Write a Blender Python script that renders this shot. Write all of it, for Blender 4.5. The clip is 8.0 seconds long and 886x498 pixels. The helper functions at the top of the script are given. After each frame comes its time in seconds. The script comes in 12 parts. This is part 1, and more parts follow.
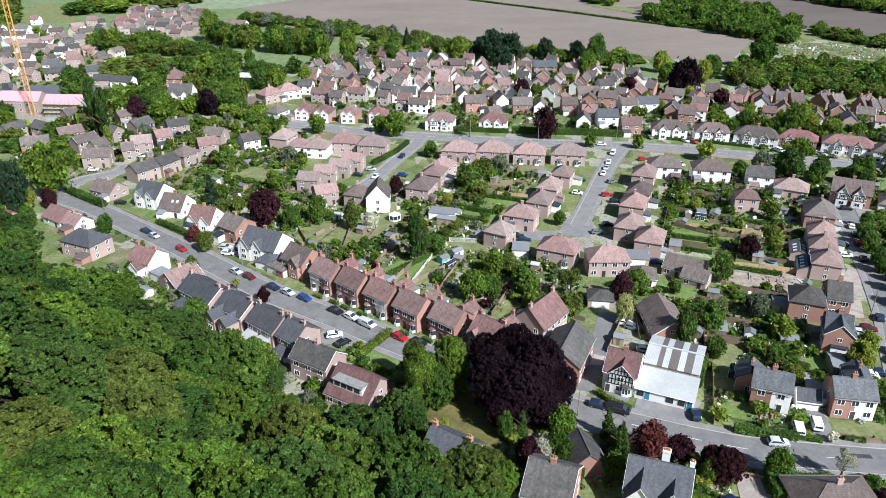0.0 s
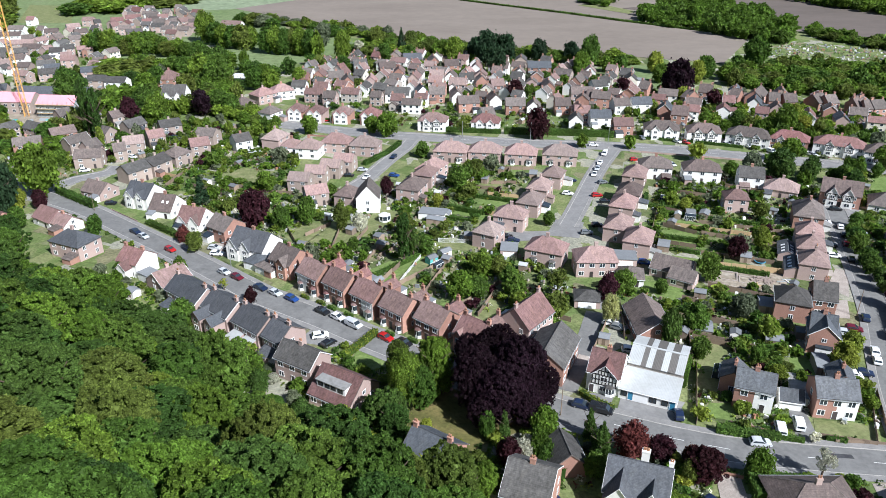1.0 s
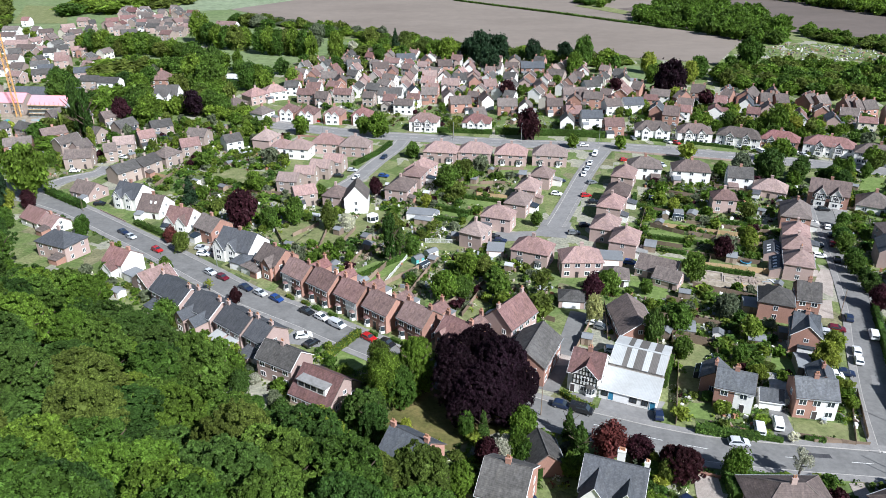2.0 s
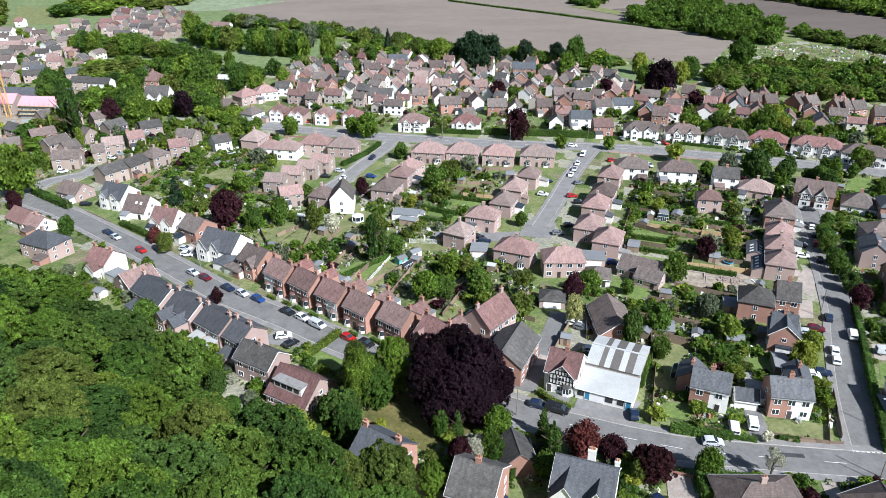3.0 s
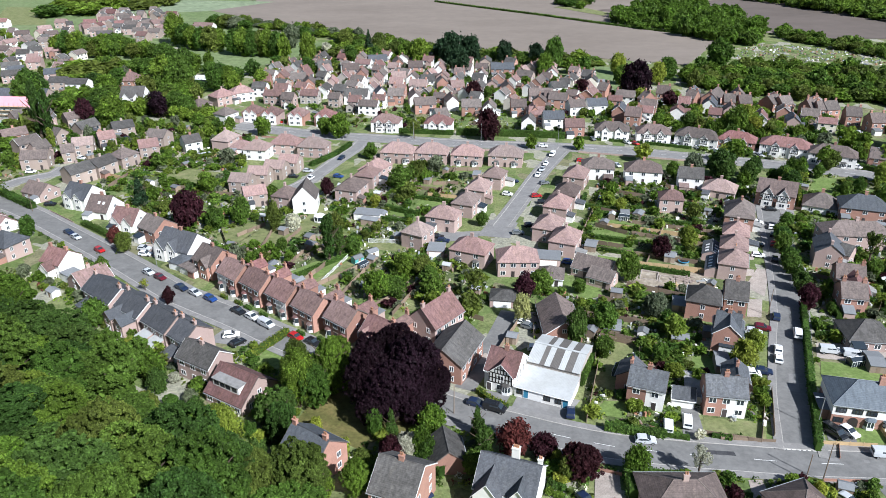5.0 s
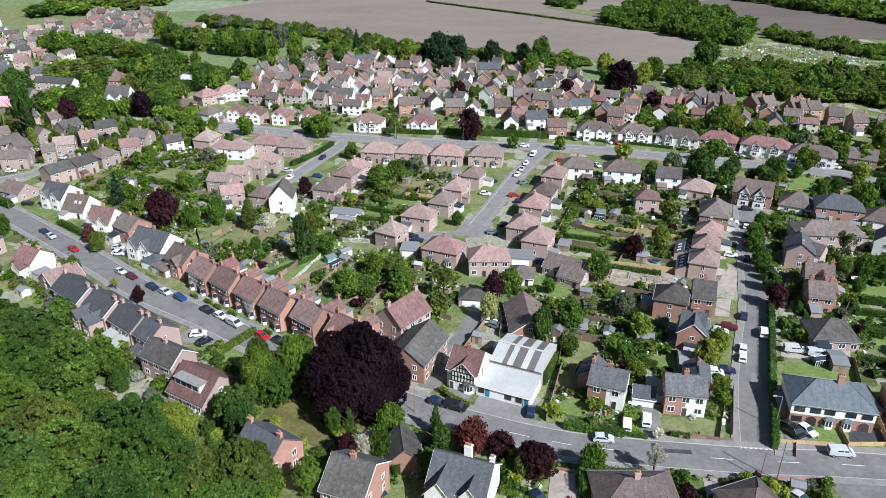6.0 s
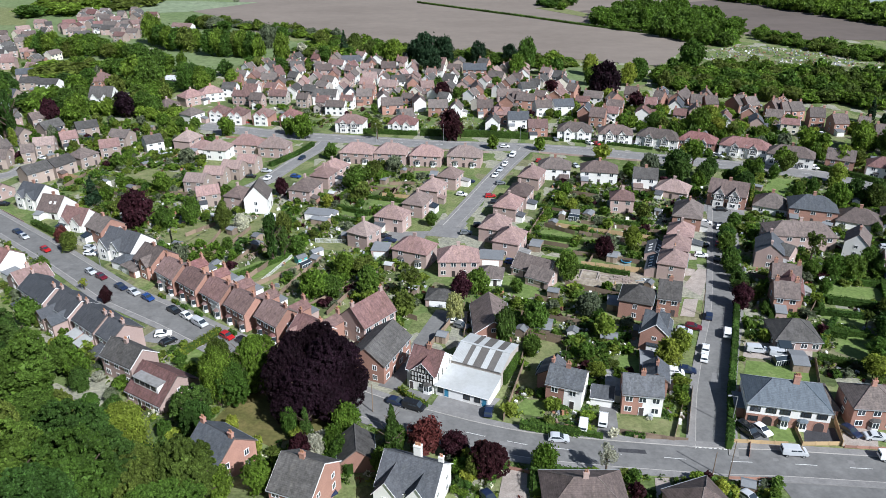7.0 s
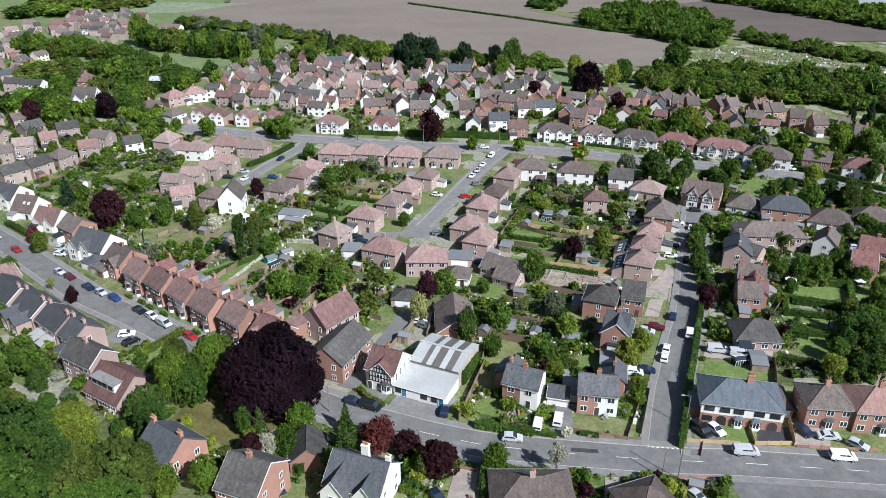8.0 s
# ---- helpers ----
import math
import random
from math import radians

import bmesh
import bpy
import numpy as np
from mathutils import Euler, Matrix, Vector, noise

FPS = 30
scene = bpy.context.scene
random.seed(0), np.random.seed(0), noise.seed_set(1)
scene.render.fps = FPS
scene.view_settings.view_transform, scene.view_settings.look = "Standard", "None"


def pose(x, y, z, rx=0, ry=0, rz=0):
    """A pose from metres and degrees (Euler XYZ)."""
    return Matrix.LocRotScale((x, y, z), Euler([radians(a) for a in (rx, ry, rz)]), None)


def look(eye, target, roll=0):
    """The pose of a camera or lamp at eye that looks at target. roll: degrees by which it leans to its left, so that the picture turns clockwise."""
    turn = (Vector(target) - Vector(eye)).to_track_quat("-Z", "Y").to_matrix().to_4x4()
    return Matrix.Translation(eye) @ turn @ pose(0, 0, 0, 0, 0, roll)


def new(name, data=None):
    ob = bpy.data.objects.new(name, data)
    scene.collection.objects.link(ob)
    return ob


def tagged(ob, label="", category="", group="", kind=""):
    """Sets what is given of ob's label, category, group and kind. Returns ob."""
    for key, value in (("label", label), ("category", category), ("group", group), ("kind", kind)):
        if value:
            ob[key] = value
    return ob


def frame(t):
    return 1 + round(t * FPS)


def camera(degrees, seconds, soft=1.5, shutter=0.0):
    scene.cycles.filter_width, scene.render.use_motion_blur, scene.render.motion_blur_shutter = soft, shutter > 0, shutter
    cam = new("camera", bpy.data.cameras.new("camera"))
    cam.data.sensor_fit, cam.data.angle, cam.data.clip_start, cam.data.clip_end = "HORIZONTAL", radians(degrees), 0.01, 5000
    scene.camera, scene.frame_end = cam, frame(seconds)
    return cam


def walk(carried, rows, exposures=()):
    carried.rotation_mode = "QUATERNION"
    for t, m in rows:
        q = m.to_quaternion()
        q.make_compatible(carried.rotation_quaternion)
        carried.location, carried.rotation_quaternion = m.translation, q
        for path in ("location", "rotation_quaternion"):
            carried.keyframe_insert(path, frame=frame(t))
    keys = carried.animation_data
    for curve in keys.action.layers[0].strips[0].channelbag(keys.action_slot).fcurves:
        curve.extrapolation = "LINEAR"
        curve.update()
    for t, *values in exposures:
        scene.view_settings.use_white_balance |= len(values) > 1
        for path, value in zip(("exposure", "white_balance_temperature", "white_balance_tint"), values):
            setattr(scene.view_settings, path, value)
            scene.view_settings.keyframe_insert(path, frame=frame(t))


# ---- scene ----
cam = camera(62.1, 8.0, soft=0.35)
METRES, EYE, TILT, LEAN, TURN = 50.0, 97.4, -26.3, 0.0, 0.0
ROWS = [
    (0.0, 0.0, 0.0, 0.0, -0.0, -0.31, 0.1),
    (0.5, 0.0304, -0.0013, -0.0005, -0.02, -0.29, 0.11),
    (1.0, 0.0669, -0.0039, -0.001, -0.03, -0.26, 0.11),
    (1.5, 0.1041, -0.0062, -0.0015, -0.04, -0.24, 0.11),
    (3.0, 0.2438, -0.0132, -0.0044, -0.09, -0.18, 0.16),
    (3.5, 0.2968, -0.0164, -0.006, -0.11, -0.15, 0.17),
    (4.0, 0.3595, -0.0205, -0.0076, -0.12, -0.16, 0.18),
    (4.5, 0.4229, -0.0237, -0.0093, -0.16, -0.14, 0.19),
    (6.0, 0.6533, -0.0349, -0.0167, -0.25, -0.11, 0.15),
    (6.5, 0.7332, -0.0382, -0.018, -0.29, -0.1, 0.15),
    (7.0, 0.8223, -0.043, -0.0195, -0.32, -0.05, 0.14),
    (7.5, 0.9053, -0.047, -0.0215, -0.36, -0.01, 0.14),
    (8.0, 0.9983, -0.0526, -0.024, -0.4, 0.03, 0.13),
]
walk(cam, [(t, pose(0, 0, EYE, TILT, LEAN, TURN) @ pose(METRES * x, METRES * y, METRES * z, 90 + pitch, roll, yaw)) for t, x, y, z, yaw, pitch, roll in ROWS], exposures=[(0, 0.72, 5850, 9.5), (4, 0.75, 5850, 9.5), (8, 0.44, 5850, 9.5)])

# ---- light ----
SUN_DIR = Vector((0.65, -0.75, 0.88)).normalized()
sun = new("sun", bpy.data.lights.new("sun", "SUN"))
sun.data.energy, sun.data.angle, sun.data.color = 5.0, radians(0.6), (1.0, 0.965, 0.92)
sun.matrix_world = look(SUN_DIR * 400, (0, 0, 0))
world = bpy.data.worlds.new("sky")
scene.world = world
world.use_nodes = True
wn = world.node_tree.nodes
sky = wn.new("ShaderNodeTexSky")
sky.sky_type, sky.sun_disc = "NISHITA", False
sky.sun_elevation = math.asin(SUN_DIR.z)
sky.sun_rotation = math.atan2(SUN_DIR.x, SUN_DIR.y)
wn["Background"].inputs["Strength"].default_value = 0.05
world.node_tree.links.new(sky.outputs[0], wn["Background"].inputs["Color"])

rng = random.Random(7)


# ---- ground form: a slope down from a wooded hill to a flat plain ----
def ground(x, y):
    b = float(np.interp(y, [110, 147, 180, 226, 290, 342, 400, 1000], [0, -1.4, -2.6, -5.5, -8, -9.5, -11, -13]))
    y0 = 101 + 9 * min(max((-10 - x) / 20, 0), 1) + max(-30 - x, 0) * 0.8
    s = 0.6 - 0.46 * min(max((x + 5) / 35, 0), 1)
    d = y0 - y
    return b + max(min(s * (math.sqrt(d * d + 64) + d) / 2, 62) - 0.35 * s, 0)


# ---- materials ----
def material(name, rough=0.8, metal=0.0):
    m = bpy.data.materials.new(name)
    m.use_nodes = True
    b = m.node_tree.nodes["Principled BSDF"]
    b.inputs["Roughness"].default_value, b.inputs["Metallic"].default_value = rough, metal
    b.inputs["Specular IOR Level"].default_value = 0.3
    return m, m.node_tree.nodes, m.node_tree.links, b


def noise_node(n, l, scale, detail=3, coord="Object", rough=0.6, stretch=None):
    tc = n.new("ShaderNodeTexCoord")
    tex = n.new("ShaderNodeTexNoise")
    tex.inputs["Scale"].default_value, tex.inputs["Detail"].default_value, tex.inputs["Roughness"].default_value = scale, detail, rough
    if stretch:
        mp = n.new("ShaderNodeMapping")
        mp.inputs["Scale"].default_value = stretch
        l.new(tc.outputs[coord], mp.inputs[0])
        l.new(mp.outputs[0], tex.inputs["Vector"])
    else:
        l.new(tc.outputs[coord], tex.inputs["Vector"])
    return tex


def ramp_node(n, l, source, stops):
    r = n.new("ShaderNodeValToRGB")
    e = r.color_ramp.elements
    while len(e) < len(stops):
        e.new(0.5)
    for k, (p, c) in zip(e, stops):
        k.position, k.color = p, (*c, 1)
    l.new(source, r.inputs[0])
    return r


def shade(c, f):
    return tuple(min(max(v * f, 0), 1) for v in c)


def mix_node(n, l, fac, a, b, mode="MIX"):
    m = n.new("ShaderNodeMix")
    m.data_type, m.blend_type = "RGBA", mode
    for value, slot in ((fac, 0), (a, 6), (b, 7)):
        if hasattr(value, "links"):
            l.new(value, m.inputs[slot])
        elif slot == 0:
            m.inputs[0].default_value = value
        else:
            m.inputs[slot].default_value = (*value, 1)
    return m.outputs[2]


def surface(name, color, rough=0.85, fine=3.0, broad=0.25, amount=0.3, bump=0.15, vary=0.12, metal=0.0, coord="Object", dirt=None, courses=0.0):
    """A worn surface: fine grain, broad stains, a little difference from thing to thing, tile courses if wanted."""
    m, n, l, b = material(name, rough, metal)
    f1, f2 = noise_node(n, l, fine, 4, coord), noise_node(n, l, broad, 3, coord)
    c1 = ramp_node(n, l, f1.outputs[0], [(0.3, shade(color, 1 - amount)), (0.55, color), (0.8, shade(color, 1 + amount * 0.8))])
    c2 = ramp_node(n, l, f2.outputs[0], [(0.35, dirt or shade(color, 1 - amount)), (0.65, color)])
    col = mix_node(n, l, 0.45, c1.outputs[0], c2.outputs[0])
    info = n.new("ShaderNodeObjectInfo")
    hsv = n.new("ShaderNodeHueSaturation")
    rg = n.new("ShaderNodeMapRange")
    rg.inputs[3].default_value, rg.inputs[4].default_value = 1 - vary, 1 + vary
    l.new(info.outputs["Random"], rg.inputs[0])
    l.new(rg.outputs[0], hsv.inputs["Value"])
    l.new(col, hsv.inputs["Color"])
    if courses:
        mul7, fr7 = n.new("ShaderNodeMath"), n.new("ShaderNodeMath")
        mul7.operation, fr7.operation, mul7.inputs[1].default_value = "MULTIPLY", "FRACT", 17.3
        l.new(info.outputs["Random"], mul7.inputs[0])
        l.new(mul7.outputs[0], fr7.inputs[0])
        for slot, lo, hi in (("Hue", 0.49, 0.512), ("Saturation", 1.2, 0.8)):
            mr = n.new("ShaderNodeMapRange")
            mr.inputs[3].default_value, mr.inputs[4].default_value = lo, hi
            l.new(fr7.outputs[0], mr.inputs[0])
            l.new(mr.outputs[0], hsv.inputs[slot])
    out = hsv.outputs[0]
    height = f1.outputs[0]
    if courses:
        tc, sep = n.new("ShaderNodeTexCoord"), n.new("ShaderNodeSeparateXYZ")
        l.new(tc.outputs["Object"], sep.inputs[0])
        mul, fr = n.new("ShaderNodeMath"), n.new("ShaderNodeMath")
        mul.operation, fr.operation = "MULTIPLY", "FRACT"
        mul.inputs[1].default_value = 1 / courses
        l.new(sep.outputs["Z"], mul.inputs[0])
        l.new(mul.outputs[0], fr.inputs[0])
        r = ramp_node(n, l, fr.outputs[0], [(0.0, (0.5,) * 3), (0.25, (1, 1, 1)), (1.0, (0.9,) * 3)])
        out = mix_node(n, l, 0.6, out, r.outputs[0], "MULTIPLY")
        snap, wn_ = n.new("ShaderNodeVectorMath"), n.new("ShaderNodeTexWhiteNoise")
        snap.operation = "SNAP"
        snap.inputs[1].default_value = (0.27, 0.27, courses)
        l.new(tc.outputs["Object"], snap.inputs[0])
        l.new(snap.outputs[0], wn_.inputs["Vector"])
        tiles = ramp_node(n, l, wn_.outputs["Value"], [(0.0, (0.62,) * 3), (0.5, (1, 1, 1)), (1.0, (1.32,) * 3)])
        out = mix_node(n, l, 0.38, out, tiles.outputs[0], "MULTIPLY")
        streak = noise_node(n, l, 1.0, 4, stretch=(1.6, 0.35, 0.35))
        lichen = ramp_node(n, l, streak.outputs[0], [(0.34, (0.74,) * 3), (0.52, (1, 1, 1)), (0.68, (1.2, 1.18, 1.12))])
        out = mix_node(n, l, 0.8, out, lichen.outputs[0], "MULTIPLY")
        height = fr.outputs[0]
    l.new(out, b.inputs["Base Color"])
    if bump:
        bp = n.new("ShaderNodeBump")
        bp.inputs["Strength"].default_value, bp.inputs["Distance"].default_value = bump, 0.05
        l.new(height, bp.inputs["Height"])
        l.new(bp.outputs[0], b.inputs["Normal"])
    return m


def foliage(name, color, spread=0.35, warm=0.0):
    """Leaves: differ leaf by leaf and tree by tree, let some light through."""
    m, n, l, b = material(name, 0.6)
    geo, info = n.new("ShaderNodeNewGeometry"), n.new("ShaderNodeObjectInfo")
    r1 = ramp_node(n, l, geo.outputs["Random Per Island"], [(0.0, shade(color, 1 - spread)), (0.6, color), (1.0, shade(color, 1 + spread * 1.3))])
    hsv = n.new("ShaderNodeHueSaturation")
    a, c = n.new("ShaderNodeMapRange"), n.new("ShaderNodeMapRange")
    a.inputs[3].default_value, a.inputs[4].default_value = 0.482 - warm, 0.506
    c.inputs[3].default_value, c.inputs[4].default_value = 1.18, 0.84
    l.new(info.outputs["Random"], a.inputs[0])
    l.new(info.outputs["Random"], c.inputs[0])
    l.new(a.outputs[0], hsv.inputs["Hue"])
    level = c.outputs[0]
    for scale, low, high in ((0.11, 0.74, 1.26), (0.9, 0.8, 1.2)):
        nz, mr, mu = n.new("ShaderNodeTexNoise"), n.new("ShaderNodeMapRange"), n.new("ShaderNodeMath")
        nz.inputs["Scale"].default_value, nz.inputs["Detail"].default_value = scale, 2
        mr.inputs[1].default_value, mr.inputs[2].default_value, mr.inputs[3].default_value, mr.inputs[4].default_value = 0.35, 0.65, low, high
        mu.operation = "MULTIPLY"
        l.new(geo.outputs["Position"], nz.inputs["Vector"])
        l.new(nz.outputs[0], mr.inputs[0])
        l.new(level, mu.inputs[0])
        l.new(mr.outputs[0], mu.inputs[1])
        level = mu.outputs[0]
    l.new(level, hsv.inputs["Value"])
    l.new(r1.outputs[0], hsv.inputs["Color"])
    l.new(hsv.outputs[0], b.inputs["Base Color"])
    b.inputs["Specular IOR Level"].default_value = 0.15
    tr, mx = n.new("ShaderNodeBsdfTranslucent"), n.new("ShaderNodeMixShader")
    l.new(hsv.outputs[0], tr.inputs["Color"])
    mx.inputs[0].default_value = 0.46
    l.new(b.outputs[0], mx.inputs[1])
    l.new(tr.outputs[0], mx.inputs[2])
    l.new(mx.outputs[0], n["Material Output"].inputs[0])
    return m


def blotched(name, stops, scale, detail=5, fine=1.2, rough=0.95, stretch=None, bump=0.3, grain=0.23):
    """Grass, soil and paving: broad patches through a ramp, broken up by a finer grain."""
    m, n, l, b = material(name, rough)
    f1, f2 = noise_node(n, l, scale, detail, stretch=stretch), noise_node(n, l, fine, 4)
    r = ramp_node(n, l, f1.outputs[0], stops)
    g = ramp_node(n, l, f2.outputs[0], [(0.3, (1 - grain * 1.2,) * 3), (0.7, (1 + grain * 0.8,) * 3)])
    l.new(mix_node(n, l, 1.0, r.outputs[0], g.outputs[0], "MULTIPLY"), b.inputs["Base Color"])
    b.inputs["Specular IOR Level"].default_value = 0.15
    bp = n.new("ShaderNodeBump")
    bp.inputs["Strength"].default_value, bp.inputs["Distance"].default_value = bump, 0.2
    l.new(f2.outputs[0], bp.inputs["Height"])
    l.new(bp.outputs[0], b.inputs["Normal"])
    return m


def garden_ground():
    """Back gardens: small blocky plots of lawn, beds, gravel and paving, broken by grain and patches."""
    m, n, l, b = material("garden_ground", 0.95)
    tc, mp, vo = n.new("ShaderNodeTexCoord"), n.new("ShaderNodeMapping"), n.new("ShaderNodeTexVoronoi")
    mp.inputs["Rotation"].default_value = (0, 0, radians(20))
    mp.inputs["Scale"].default_value = (0.16, 0.1, 0.0)
    vo.distance = "CHEBYCHEV"
    vo.inputs["Scale"].default_value = 1.0
    l.new(tc.outputs["Object"], mp.inputs[0])
    l.new(mp.outputs[0], vo.inputs["Vector"])
    sep = n.new("ShaderNodeSeparateColor")
    l.new(vo.outputs["Color"], sep.inputs[0])
    plots = ramp_node(n, l, sep.outputs[0], [(0.0, (0.13, 0.19, 0.06)), (0.2, (0.075, 0.1, 0.04)), (0.32, (0.19, 0.225, 0.09)), (0.48, (0.23, 0.2, 0.135)), (0.58, (0.11, 0.16, 0.05)), (0.7, (0.44, 0.41, 0.37)), (0.86, (0.23, 0.25, 0.115))])
    plots.color_ramp.interpolation = "CONSTANT"
    f1, f2 = noise_node(n, l, 0.2, 5), noise_node(n, l, 1.3, 4)
    rough = ramp_node(n, l, f1.outputs[0], [(0.3, (0.07, 0.09, 0.035)), (0.45, (0.12, 0.155, 0.055)), (0.6, (0.19, 0.205, 0.09)), (0.75, (0.28, 0.25, 0.17))])
    g = ramp_node(n, l, f2.outputs[0], [(0.3, (0.6,) * 3), (0.7, (1.25,) * 3)])
    col = mix_node(n, l, 0.55, rough.outputs[0], plots.outputs[0])
    l.new(mix_node(n, l, 1.0, col, g.outputs[0], "MULTIPLY"), b.inputs["Base Color"])
    b.inputs["Specular IOR Level"].default_value = 0.1
    bp = n.new("ShaderNodeBump")
    bp.inputs["Strength"].default_value, bp.inputs["Distance"].default_value = 0.4, 0.2
    l.new(f2.outputs[0], bp.inputs["Height"])
    l.new(bp.outputs[0], b.inputs["Normal"])
    return m


